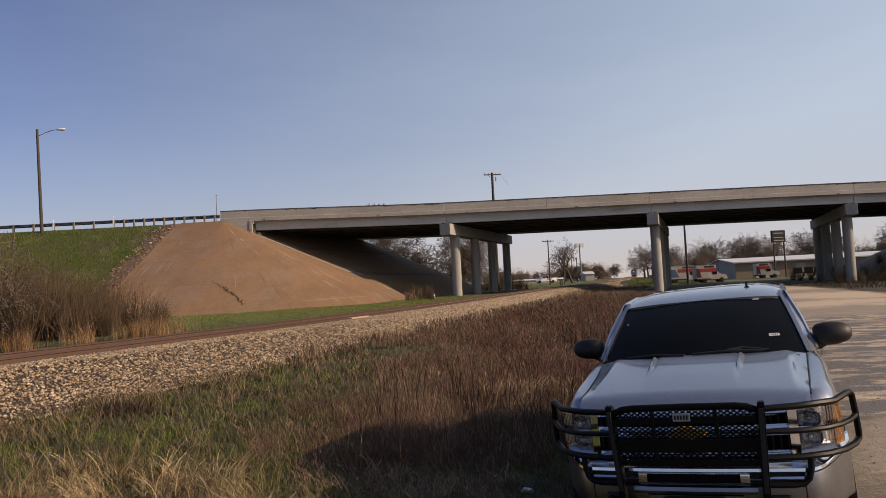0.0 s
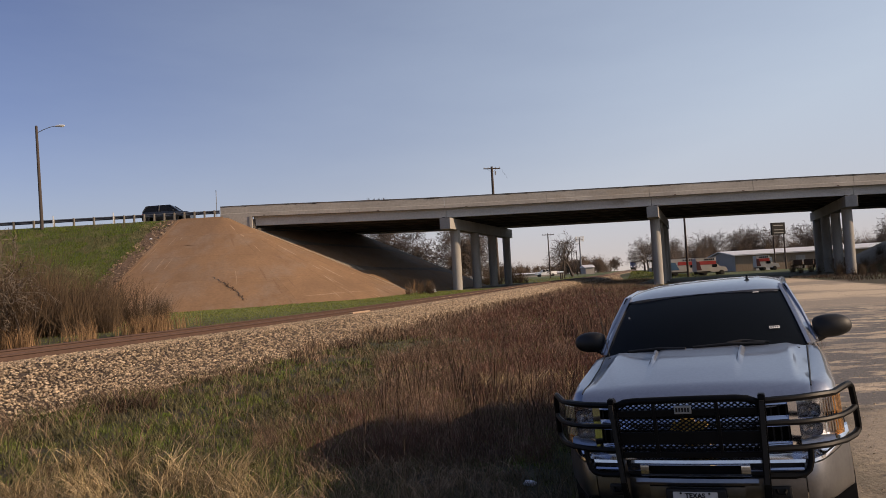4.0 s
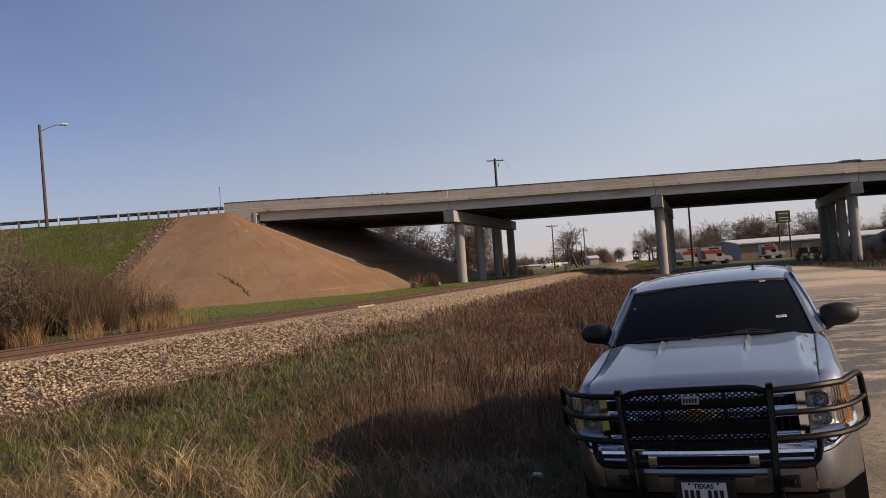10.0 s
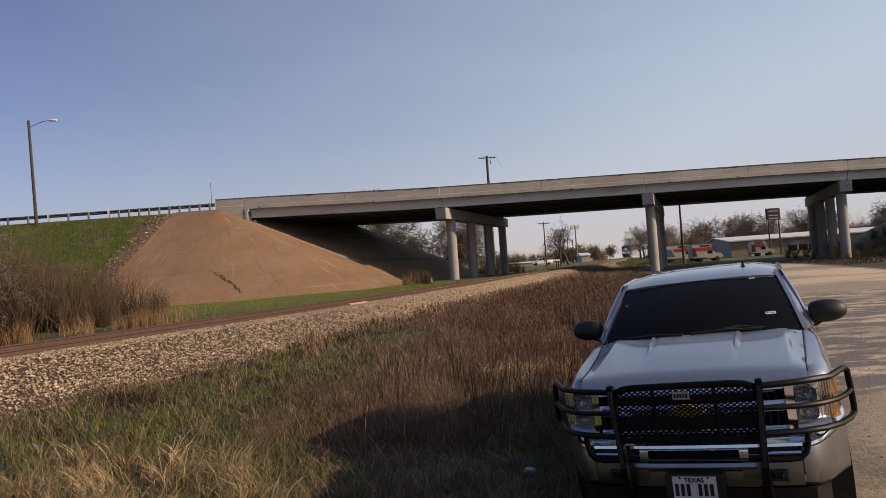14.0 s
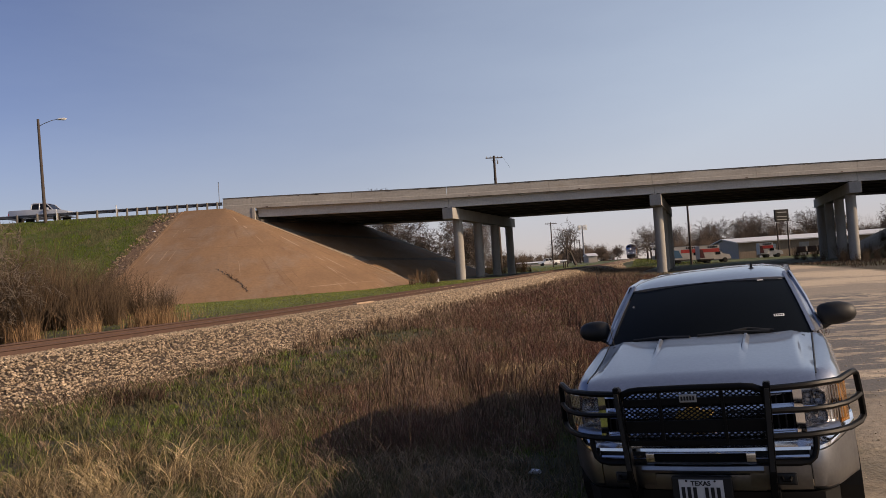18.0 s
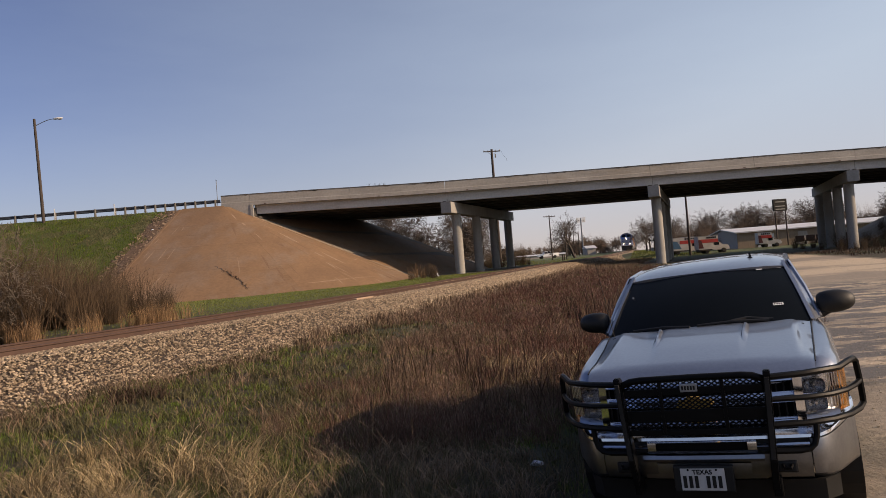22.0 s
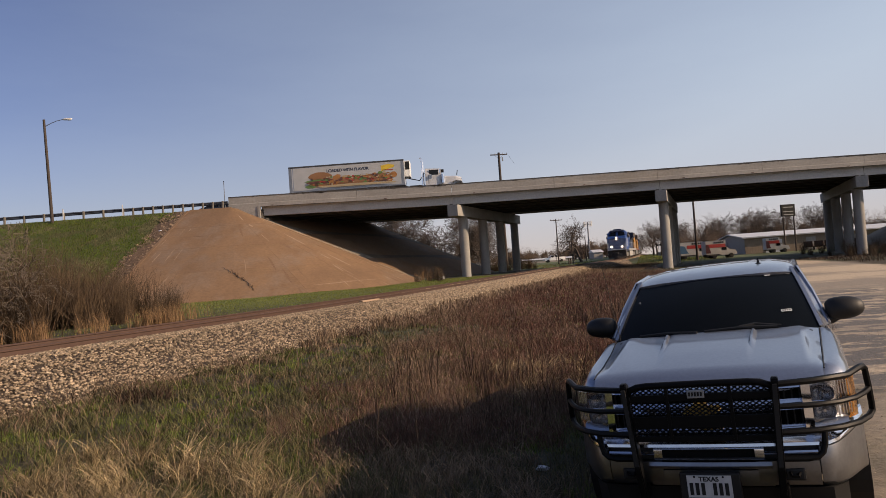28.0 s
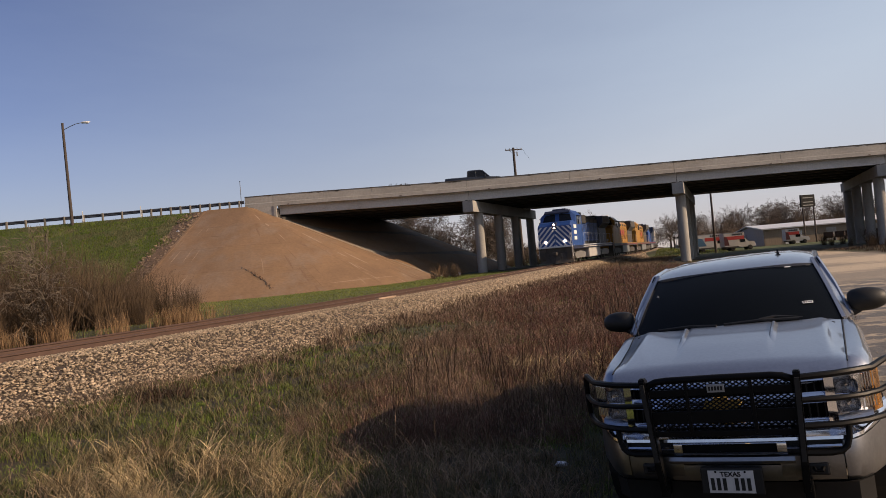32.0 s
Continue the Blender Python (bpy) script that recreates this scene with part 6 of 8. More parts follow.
BUN = paint("print_bun", (0.30, 0.14, 0.05), 0.5)
MEAT = paint("print_meat", (0.14, 0.05, 0.03), 0.5)
LEAF = paint("print_leaf", (0.13, 0.22, 0.05), 0.5)
RING_O = paint("print_orange", (0.42, 0.18, 0.04), 0.5)
SAUCE = paint("print_cream", (0.45, 0.34, 0.19), 0.5)
TOM = paint("print_red", (0.40, 0.05, 0.03), 0.5)
YEL = paint("print_yellow", (0.75, 0.50, 0.03), 0.5)
rnd = random.Random(7)
part("picture", disc(3.1, 2.55, 1.15, 0.45, 0.0, wob=0.1), BUN, tr)
part("picture", disc(3.0, 2.12, 1.35, 0.17, 0.004, wob=0.3), LEAF, tr)
part("picture", disc(3.0, 1.98, 1.25, 0.16, 0.008, wob=0.2), MEAT, tr)
part("picture", disc(3.0, 1.70, 1.2, 0.20, 0.004, wob=0.1), BUN, tr)
part("picture", disc(2.1, 1.62, 0.5, 0.16, 0.012, wob=0.3), LEAF, tr)
for i in range(11):
    part("picture", disc(4.1 + rnd.random() * 1.2, 1.7 + rnd.random() * 0.8, 0.28, 0.22, 0.0125 + 0.0016 * i, wob=0.2, seed=i), RING_O, tr)
for i, (cx, cz) in enumerate(((5.6, 2.05), (6.7, 1.95), (7.9, 2.05), (9.0, 2.1))):
    part("picture", disc(cx, cz, 0.85, 0.42, 0.03 + 0.002 * i, wob=0.15, seed=i), BUN, tr)
    for k in range(9):
        part("picture", disc(cx - 0.6 + rnd.random() * 1.2, cz + rnd.random() * 0.5 - 0.05, 0.13 + 0.12 * rnd.random(), 0.08 + 0.06 * rnd.random(), 0.0402 + 0.002 * k + 0.0005 * i, n=10, wob=0.4, seed=i * 20 + k), (LEAF, SAUCE, TOM, MEAT, RING_O)[(i + k) % 5], tr)
for i in range(8):
    part("picture", disc(9.6 + rnd.random() * 0.9, 1.75 + rnd.random() * 0.6, 0.3, 0.2, 0.0307 + 0.0011 * i, wob=0.2, seed=50 + i), RING_O, tr)
for i in range(90):
    cx, cz = 2.0 + rnd.random() * 8.3, 1.62 + rnd.random() * 0.85
    part("picture", disc(cx, cz, 0.06 + 0.13 * rnd.random(), 0.04 + 0.07 * rnd.random(), 0.062 + 0.0006 * i, n=9, wob=0.6, seed=300 + i), (MEAT, BUN, LEAF, SAUCE, RING_O, TOM, MEAT)[i % 7], tr)
part("picture", disc(6.6, 1.55, 3.9, 0.12, 0.125, wob=0.1), SAUCE, tr)
cu = bpy.data.curves.new("banner_words", 'FONT')
cu.body = "LOADED WITH FLAVOR"
cu.size, cu.extrude = 0.40, 0.002
cu.space_character = 0.95
cu.offset = 0.012
tx = new("banner_words", cu)
tx.matrix_basis = pose(3.75, -1.305, 2.93, 90, 0, 0)
tx.parent = tr
tx.data.materials.append(NAVY)
part("logo", prism([(9.15, 2.65), (10.4, 3.0), (10.45, 3.22), (9.8, 3.32), (9.1, 3.2)], 'y', -1.306, -1.302), YEL, tr, "plain yellow logo shape")
part("logo_bar", box((9.2, -1.306, 2.72), (10.3, -1.302, 2.80)), TOM, tr)
# Rear face is in shade; its doors are painted darker for it.
REAR = paint("shade_dark_rear_door", (0.09, 0.09, 0.092), 0.5, coat=0.0)
for s in (-1, 1):
    part("rear_door", box((-0.02, s * 0.62 - 0.58, 1.25), (-0.002, s * 0.62 + 0.58, 3.6), 0.004), REAR, tr, "rear door, its grey darkened for shade")
part("cooling_unit", box((TL, -0.9, 2.0), (TL + 0.55, 0.9, 3.6), 0.08), WHITE_PLASTIC, tr, "white and black cooling unit")
part("grille", box((TL + 0.08, -0.91, 2.7), (TL + 0.5, -0.895, 3.5), 0.004), BLACK_PLASTIC, tr)
part("landing_leg", box((7.5, -1.0, 0.3), (7.75, -0.8, 1.15), 0.02), GALV, tr)
for x in (1.3, 2.6, TL + 0.1, TL + 1.4, TL + 5.2):
    for s in (-1, 1):
        part("wheel", lathe([(-0.25, 0.3), (-0.25, 0.48), (-0.2, 0.52), (0.2, 0.52), (0.25, 0.48), (0.25, 0.3)], 20, m=pose(x, s * 1.0, 0.52, 0, 0, 90)), TYRE, lorry, smooth=True)
part("chassis", box((TL - 1.2, -0.5, 0.7), (TL + 5.6, 0.5, 1.05), 0.03), GRIME, lorry)
cx = TL + 2.0
cabn = part("cab", ring_loft([[(cx, s * w_, z) for s, w_, z in ((-1, 1.15, 1.0), (1, 1.15, 1.0), (1, 1.15, 2.1), (1, 0.98, 2.65), (-1, 0.98, 2.65), (-1, 1.15, 2.1))], [(cx + 1.55, s * w_, z) for s, w_, z in ((-1, 1.1, 1.0), (1, 1.1, 1.0), (1, 1.1, 1.95), (1, 0.96, 2.55), (-1, 0.96, 2.55), (-1, 1.1, 1.95))]]), TRAILER_WHITE, lorry, "white day cab")
part("side_window", box((cx + 0.4, -1.13, 1.95), (cx + 1.3, -1.05, 2.45), 0.02), WINDOW, cabn)
part("bonnet", ring_loft([[(cx + x, -w_, 0.9), (cx + x, w_, 0.9), (cx + x, w_, z - 0.15), (cx + x, w_ - 0.2, z), (cx + x, -w_ + 0.2, z), (cx + x, -w_, z - 0.15)] for x, w_, z in ((1.55, 1.0, 1.85), (3.0, 0.95, 1.75), (3.55, 0.85, 1.6))]), TRAILER_WHITE, lorry)
part("wing_mirror", box((cx + 1.4, -1.55, 2.0), (cx + 1.5, -1.35, 2.4), 0.03), CHROME, cabn)
part("bonnet_mirror", tube([(cx + 3.1, -0.9, 1.8), (cx + 3.2, -1.15, 2.25)], 0.04, sides=6), CHROME, cabn)
for s in (-1, 1):
    part("exhaust_stack", tube([(cx - 0.25, s * 1.0, 0.9), (cx - 0.25, s * 1.0, 3.6), (cx - 0.42, s * 1.0, 3.75)], 0.085, sides=10), CHROME, lorry, "tall chrome exhaust stack")
part("fifth_wheel_hose", tube([(cx - 0.1, -0.2, 2.3), (cx - 0.6, -0.2, 1.6), (TL + 0.3, -0.2, 1.9)], 0.05, sides=6), BLACK_PLASTIC, lorry)

for s in (-1, 1):
    part("fender", ring_loft([[(cx + x, s * 0.72, z), (cx + x, s * 1.22, z), (cx + x, s * 1.22, z + 0.07), (cx + x, s * 0.72, z + 0.07)] for x, z in ((2.35, 0.7), (2.55, 1.10), (3.0, 1.25), (3.5, 1.15), (3.75, 0.75))]), TRAILER_WHITE, lorry)
    part("fuel_tank", tube([(cx - 0.2, s * 1.0, 0.72), (cx + 1.3, s * 1.0, 0.72)], 0.32, sides=14), CHROME, lorry, "chrome fuel tank", smooth=True)
    part("door_line", box((cx + 0.32, s * 1.135 - 0.012, 1.05), (cx + 0.36, s * 1.135 + 0.012, 2.0)), GRIME, cabn)
    part("headlamp", box((cx + 3.42, s * 0.72 - 0.14, 1.1), (cx + 3.6, s * 0.72 + 0.14, 1.35), 0.03), LAMP_LENS, lorry)
part("sun_visor", box((cx + 1.5, -0.95, 2.40), (cx + 1.85, 0.95, 2.47), 0.01), BLACK_PLASTIC, cabn)
part("windscreen", ring_loft([[(cx + 1.56, s * w_, z) for s, w_, z in ((-1, 0.98, 1.92), (1, 0.98, 1.92), (1, 0.88, 2.45), (-1, 0.88, 2.45))], [(cx + 1.60, s * w_, z) for s, w_, z in ((-1, 0.98, 1.92), (1, 0.98, 1.92), (1, 0.88, 2.45), (-1, 0.88, 2.45))]]), WINDOW, cabn)
part("radiator_grille", box((cx + 3.52, -0.55, 0.75), (cx + 3.62, 0.55, 1.5), 0.02), CHROME, lorry)
part("bumper", box((cx + 3.6, -1.15, 0.45), (cx + 3.8, 1.15, 0.8), 0.05), CHROME, lorry, "chrome front bumper")
part("back_window", box((cx - 0.03, -0.7, 1.95), (cx + 0.01, 0.7, 2.45), 0.01), WINDOW, cabn)
part("air_filter", tube([(cx + 1.75, -1.12, 1.1), (cx + 1.75, -1.12, 1.95)], 0.17, sides=12), CHROME, lorry, smooth=True)
part("deck_plate", box((cx - 1.6, -0.6, 1.05), (cx - 0.1, 0.6, 1.12), 0.01), GALV_DULL, lorry)


# ---- plants, stones and other stuff ----
def mesh_np(name, verts, tris, quads, material, smooth=False):
    me = bpy.data.meshes.new(name)
    nt, nq = len(tris), len(quads)
    me.vertices.add(len(verts))
    me.vertices.foreach_set("co", np.asarray(verts, np.float32).ravel())
    me.loops.add(nt * 3 + nq * 4)
    me.loops.foreach_set("vertex_index", np.concatenate([np.asarray(tris, np.int32).ravel(), np.asarray(quads, np.int32).ravel()]))
    me.polygons.add(nt + nq)
    me.polygons.foreach_set("loop_start", np.concatenate([np.arange(nt) * 3, nt * 3 + np.arange(nq) * 4]).astype(np.int32))
    me.update(calc_edges=True)
    me.validate()
    me.materials.append(material)
    return me


def blades(name, pts, h, w, bend, material, label, category="grass", rng=None, az=None, steps_=2):
    """Tapering blades that arch over: pts (n, 3), lengths, widths, and how far each one curls over (2 brings the tip back down)."""
    rng = rng or np.random.default_rng(1)
    k = len(pts)
    az, tw = rng.uniform(0, 2 * np.pi, k) if az is None else az, rng.uniform(0, 2 * np.pi, k)
    d = np.stack([np.cos(az), np.sin(az)], 1)
    s = np.stack([np.cos(tw), np.sin(tw)], 1) * (w / 2)[:, None]
    th = np.maximum(1.35 * bend, 0.02)
    nv = 2 * steps_ + 1
    v = np.zeros((k, nv, 3))
    for j in range(steps_ + 1):
        t = j / steps_
        mid = pts[:, :2] + d * (h * (1 - np.cos(th * t)) / th)[:, None]
        zz = pts[:, 2] + h * np.sin(th * t) / th - (0.02 if j == 0 else 0.0)
        if j == steps_:
            v[:, nv - 1, :2], v[:, nv - 1, 2] = mid, np.maximum(zz, pts[:, 2] + 0.01)
        else:
            for i, sg in ((2 * j, -1), (2 * j + 1, 1)):
                v[:, i, :2], v[:, i, 2] = mid + sg * s * (1 - 0.45 * t), zz
    b = np.arange(k)[:, None] * nv
    quads = np.concatenate([b + np.array([2 * j, 2 * j + 1, 2 * j + 3, 2 * j + 2]) for j in range(steps_ - 1)])
    ob = new(name, mesh_np(name, v.reshape(-1, 3), b + np.array([nv - 3, nv - 2, nv - 1]), quads, material))
    return tagged(ob, label, category, kind="stuff")


def wild(name, c, c2, isl=0.45):
    return mat(name, c, c2, 1.6, 0.8, fine=4.5, amp=0.42, island=isl, spec=0.2, world_space=True)


G_GREEN = wild("green_grass", (0.098, 0.145, 0.022), (0.12, 0.128, 0.036), 0.6)
G_TURF = wild("mixed_turf", (0.128, 0.112, 0.058), (0.066, 0.066, 0.028), 0.6)
G_BANK = wild("embankment_grass", (0.058, 0.104, 0.006), (0.084, 0.1, 0.013), 0.55)
G_TAN = wild("straw_grass", (0.43, 0.335, 0.19), (0.19, 0.145, 0.08), 0.6)
G_SEED = wild("pale_seed_heads", (0.33, 0.225, 0.17), (0.19, 0.12, 0.088), 0.4)
G_RED = wild("russet_grass", (0.165, 0.076, 0.055), (0.064, 0.029, 0.022), 0.45)
G_STRAW = wild("dull_straw", (0.25, 0.176, 0.116), (0.12, 0.084, 0.055), 0.45)
G_BRUSH = wild("brown_brush", (0.085, 0.055, 0.036), (0.048, 0.032, 0.022), 0.6)
G_REED = wild("pale_reed", (0.27, 0.17, 0.088), (0.13, 0.078, 0.04))
G_VERGE = wild("verge_green", (0.125, 0.165, 0.028), (0.165, 0.165, 0.045))
rg = np.random.default_rng(11)
Z = np.vectorize(ground_z)
TD = np.vectorize(track_d)


def spread(k, r0, r1, a0, a1, power=1.0):
    """Places on the ground in a wedge in front of the photographer's spot, thinning out with distance."""
    u = rg.uniform(0, 1, k)
    r = r0 * (r1 / r0) ** (u ** power)
    a = np.radians(rg.uniform(a0, a1, k))
    return r * np.sin(a), r * np.cos(a)


def fbm(x, y, s, seed=0):
    return np.array([noise.fractal(Vector((p * s, q * s, seed)), 1.0, 2.0, 3) for p, q in zip(x, y)])


def field(k, r0, r1, a0, a1, power=1.0):
    x, y = spread(k, r0, r1, a0, a1, power)
    d = TD(x, y)
    b = truck_b(x, y)
    lot = (b > 0.75 + 0.5 * np.sin(y * 1.3) + 0.4 * np.sin(y * 3.1 + x)) & (y < 110) | (b > 0.85) & (y < 14)
    truck = (b > -0.95) & (b < 1.0) & (y > 4.6) & (y < 10.6)
    keep = (d > 3.0) & ~lot & ~truck
    return x[keep], y[keep], d[keep], b[keep]


# short turf in tufts everywhere in the field
cx_, cy_, d, b = field(30000, 3.2, 70, -40, 36)
# fewer tufts beside the pickup, to darken the ground where its shade lies
thin = (cx_ < -1.3) | (cy_ > 8.2) | (rg.uniform(0, 1, len(cx_)) < 0.6)
cx_, cy_ = cx_[thin], cy_[thin]
each = 14
k = len(cx_)
far = np.clip(np.hypot(cx_, cy_) / 9, 0.8, 5)
rad = np.abs(rg.normal(0, 0.055, (k, each))) * np.clip(far, 1, 3)[:, None]
az = rg.uniform(0, 2 * np.pi, (k, each))
x, y = (cx_[:, None] + rad * np.cos(az)).ravel(), (cy_[:, None] + rad * np.sin(az)).ravel()
tall = np.clip(0.9 + 0.9 * fbm(cx_, cy_, 1.1, 17), 0.35, 2.0)
hgt = (rg.uniform(0.05, 0.15, (k, each)) * tall[:, None]).ravel()
az, far = (az + rg.normal(0, 0.6, (k, each))).ravel(), np.repeat(far, each)
# green is held back beside the pickup too, to deepen that shade
green = np.repeat(fbm(cx_, cy_, 0.45, 5) + 0.25 * fbm(cx_, cy_, 0.15, 9) + 0.22 * (cx_ < -1.0 - 0.08 * cy_) - 0.15 * (cx_ > -1) - 0.5 * ((cx_ > -1.2) & (cy_ < 9)) + rg.normal(0, 0.09, k) > 0.0, each)
z = Z(x, y)
for sel, m_, lab in ((green, G_GREEN, "green winter turf in tufts"), (~green, G_TURF, "dull tan and olive winter turf in tufts")):
    blades("turf", np.stack([x[sel], y[sel], z[sel]], 1), hgt[sel] * (1.0 if m_ is G_GREEN else 1.3), 0.0058 * far[sel], rg.uniform(0.4, 1.9, sel.sum()), m_, lab, rng=rg, az=az[sel])
# the same turf all round the spot where the camera stands
r_, a_ = 0.7 + 11 * np.sqrt(rg.uniform(0, 1, 90000)), rg.uniform(0, 2 * np.pi, 90000)
x, y = r_ * np.sin(a_), r_ * np.cos(a_)
keep = (truck_b(x, y) < 0.6) & ~((np.abs(x / np.maximum(y, 0.01)) < 0.75) & (y > 0.5)) & (TD(x, y) > 3.2)
x, y = x[keep], y[keep]
blades("turf", np.stack([x, y, Z(x, y)], 1), rg.uniform(0.04, 0.16, len(x)), 0.010 * np.ones(len(x)), rg.uniform(0.5, 1.6, len(x)), G_TURF, "olive turf around the standing place", rng=rg)
# russet stand of tall grass through the middle of the field
x, y, d, b = field(520000, 6.5, 62, -26, 34, 0.9)
g = fbm(x, y, 0.22, 21) + 0.5 * fbm(x, y, 0.9, 3)
mid = (d > 4.1) & (g + 0.9 * np.clip((x + 1.9 + 0.01 * y) / 1.6, -1, 1) > 0.35) & (y > 8.0)
x, y, d = x[mid], y[mid], d[mid]
z = Z(x, y)
k = len(x)
far = np.clip(np.hypot(x, y) / 11, 0.8, 3.6)
h = rg.uniform(0.13, 0.52, k) * np.clip(0.75 + 0.55 * fbm(x, y, 0.7, 8), 0.3, 1.5) * (1 + 0.25 * (y > 16))
pick = rg.uniform(0, 1, k) + 0.55 * fbm(x, y, 0.30, 31) - 0.22 * np.clip((x - 0.4) / 2.0, -1, 1) + 0.10
kinds = ((pick < 0.52, G_RED, "russet stand of dry bluestem grass"), ((pick >= 0.52) & (pick < 0.82), G_BRUSH, "dull brown dry grass stalks"), (pick >= 0.82, G_STRAW, "straw-coloured dry grass stalks"))
for sel, m_, lab in kinds:
    blades("tall_grass", np.stack([x[sel], y[sel], z[sel]], 1), h[sel], 0.0028 * far[sel], rg.uniform(0.3, 2.1, sel.sum()), m_, lab, rng=rg, steps_=3)
pick = rg.permutation(len(x))[:24000]
pick = pick[fbm(x[pick], y[pick], 0.5, 71) > -0.1]
k = len(pick)
blades("seed_heads", np.stack([x[pick] + rg.normal(0, 0.05, k), y[pick] + rg.normal(0, 0.05, k), z[pick] + h[pick] * rg.uniform(0.75, 1.15, k)], 1), rg.uniform(0.04, 0.13, k), 0.0042 * far[pick], rg.uniform(0.4, 1.8, k), G_SEED, "pale fluffy seed heads in the russet grass", rng=rg)


# straw tussocks that flop over, close to the camera and at the shadow's edge
def tussocks(centres, each, hh, mtl, lab, spreadr=0.16, bend=(0.4, 1.15), comb=0.0):
    px, py, az = [], [], []
    for cx_, cy_ in centres:
        r = np.abs(rg.normal(0, spreadr, each))
        a = rg.uniform(0, 2 * np.pi, each)
        px.append(cx_ + r * np.cos(a))
        az.append(rg.normal(rg.uniform(-2.4, 0.6), comb, each) if comb else rg.uniform(0, 2 * np.pi, each))
        py.append(cy_ + r * np.sin(a))
    px, py = np.concatenate(px), np.concatenate(py)
    k = len(px)
    far = np.clip(np.hypot(px, py) / 8, 0.8, 4)
    blades("tussock_grass", np.stack([px, py, Z(px, py)], 1), rg.uniform(hh * 0.45, hh, k), 0.0078 * far, rg.uniform(*bend, k), mtl, lab, rng=rg, az=np.concatenate(az), steps_=4)


cs = []
x, y = rg.uniform(-4.6, -0.8, 420), 4.9 + 3.4 * rg.uniform(0, 1, 420) ** 1.7
cs = [(p, q) for p, q in zip(x, y) if noise.noise(Vector((p * 0.9, q * 0.9, 2))) > -0.04 and -0.64 < p / q < -0.205 - 0.03 * (q - 5)]
tussocks(cs, 34, 0.56, G_TAN, "straw-coloured tussocks flopping over", 0.13, (0.7, 1.9), 0.7)
cs = [(-1.7 + 2.4 * a_, 5.5 + 2.6 * b_) for a_, b_ in rg.uniform(0, 1, (60, 2))]
tussocks([q for q in cs if truck_b(*q) < -1.2], 30, 0.34, G_STRAW, "low tangle of dull straw beside the pickup", 0.16, (1.0, 2.1))
x, y, d, b = field(420, 6.5, 34, -38, 30)
tussocks(list(zip(x, y)), 26, 0.28, G_STRAW, "scattered straw tufts", 0.14, (0.6, 1.6))
x, y, d, b = field(500, 6.5, 20, -38, -5)
tussocks(list(zip(x, y)), 30, 0.26, G_TURF, "dull olive and tan tufts", 0.18, (0.6, 1.8))
tussocks([(0.5 + 1.7 * a_, 10.3 + 3.4 * b_) for a_, b_ in rg.uniform(0, 1, (22, 2))], 50, 0.42, G_TAN, "pale straw tussocks beside the truck", 0.2, (0.5, 1.6), 0.8)
# long pale stems that arch above the rest
x, y, d, b = field(1500, 4.8, 16, -38, 14)
k = len(x)
blades("grass_stems", np.stack([x, y, Z(x, y)], 1), rg.uniform(0.35, 0.75, k), 0.0042 * np.clip(np.hypot(x, y) / 7, 0.9, 2.5), rg.uniform(0.6, 1.7, k), G_STRAW, "long pale grass stems", rng=rg, steps_=4)
# bare weed stalks that stand above the russet grass
wx, wy = np.concatenate([rg.uniform(3.6, 6.8, 60), rg.uniform(-1.2, 2.6, 40)]), np.concatenate([rg.uniform(15.5, 24, 60), rg.uniform(9, 13, 40)])
tussocks(list(zip(wx, wy)), 9, 1.0, G_BRUSH, "bare brown weed stalks above the grass", 0.10, (0.05, 0.5))
# dark weeds along the ballast's foot
yy = rg.uniform(9, 60, 380)
dd = rg.normal(3.5, 0.5, 380)
px = np.array([along(a, c, 0)[0] for a, c in zip(yy, dd)])
py = np.array([along(a, c, 0)[1] for a, c in zip(yy, dd)])
tussocks(list(zip(px[:130], py[:130])), 26, 0.32, G_BRUSH, "brown weeds along the ballast's foot", 0.25, (0.4, 1.5))
tussocks(list(zip(px[130:], py[130:])), 20, 0.30, G_STRAW, "dull straw tufts along the ballast's foot", 0.3, (0.5, 1.8))
yy = rg.uniform(20, 74, 300)
dd = rg.normal(3.15, 0.5, 300)
px = np.array([along(a, c, 0)[0] for a, c in zip(yy, dd)])
py = np.array([along(a, c, 0)[1] for a, c in zip(yy, dd)])
tussocks(list(zip(px, py)), 24, 0.5, G_STRAW, "dull straw stalks straying onto the ballast", 0.22, (0.2, 1.1))
tussocks([(-5.7 + 0.14 * i, 11.5 + 0.07 * i) for i in range(6)], 60, 0.42, G_BRUSH, "dark weed clump at the ballast's edge", 0.18, (0.4, 1.4))
# beyond the track: green verge, reeds, weeds between ballast and verge
k = 100000
yy = 10 + 62 * rg.uniform(0, 1, k) ** 0.8
dd = -3.4 - rg.uniform(0, 1, k) * 17
px = np.array([track_x(v) for v in yy]) + dd * COS_T
py = yy - dd * SKEW * COS_T
ok = (py < 63 + 3 * rg.uniform(0, 1, k)) & (np.array([outside(a, c, -1) for a, c in zip(px, py)]) > 17.2)
px, py = px[ok], py[ok]
far = np.clip(np.hypot(px, py) / 10, 1, 5)
blades("verge_grass", np.stack([px, py, Z(px, py)], 1), rg.uniform(0.03, 0.11, len(px)), 0.004 * far, rg.uniform(0.5, 1.6, len(px)), G_VERGE, "bright green verge grass beyond the track", rng=rg)
k = 24000
yy = rg.uniform(6, 36, k)
dd = -4.3 - np.abs(rg.normal(0, 1.1, k))
px = np.array([track_x(v) for v in yy]) + dd * COS_T
py = yy - dd * SKEW * COS_T
keep = (fbm(px, py, 0.7, 44) > 0.12) & (px / py < -0.34 - 0.1 * rg.uniform(0, 1, k))
px, py = px[keep], py[keep]
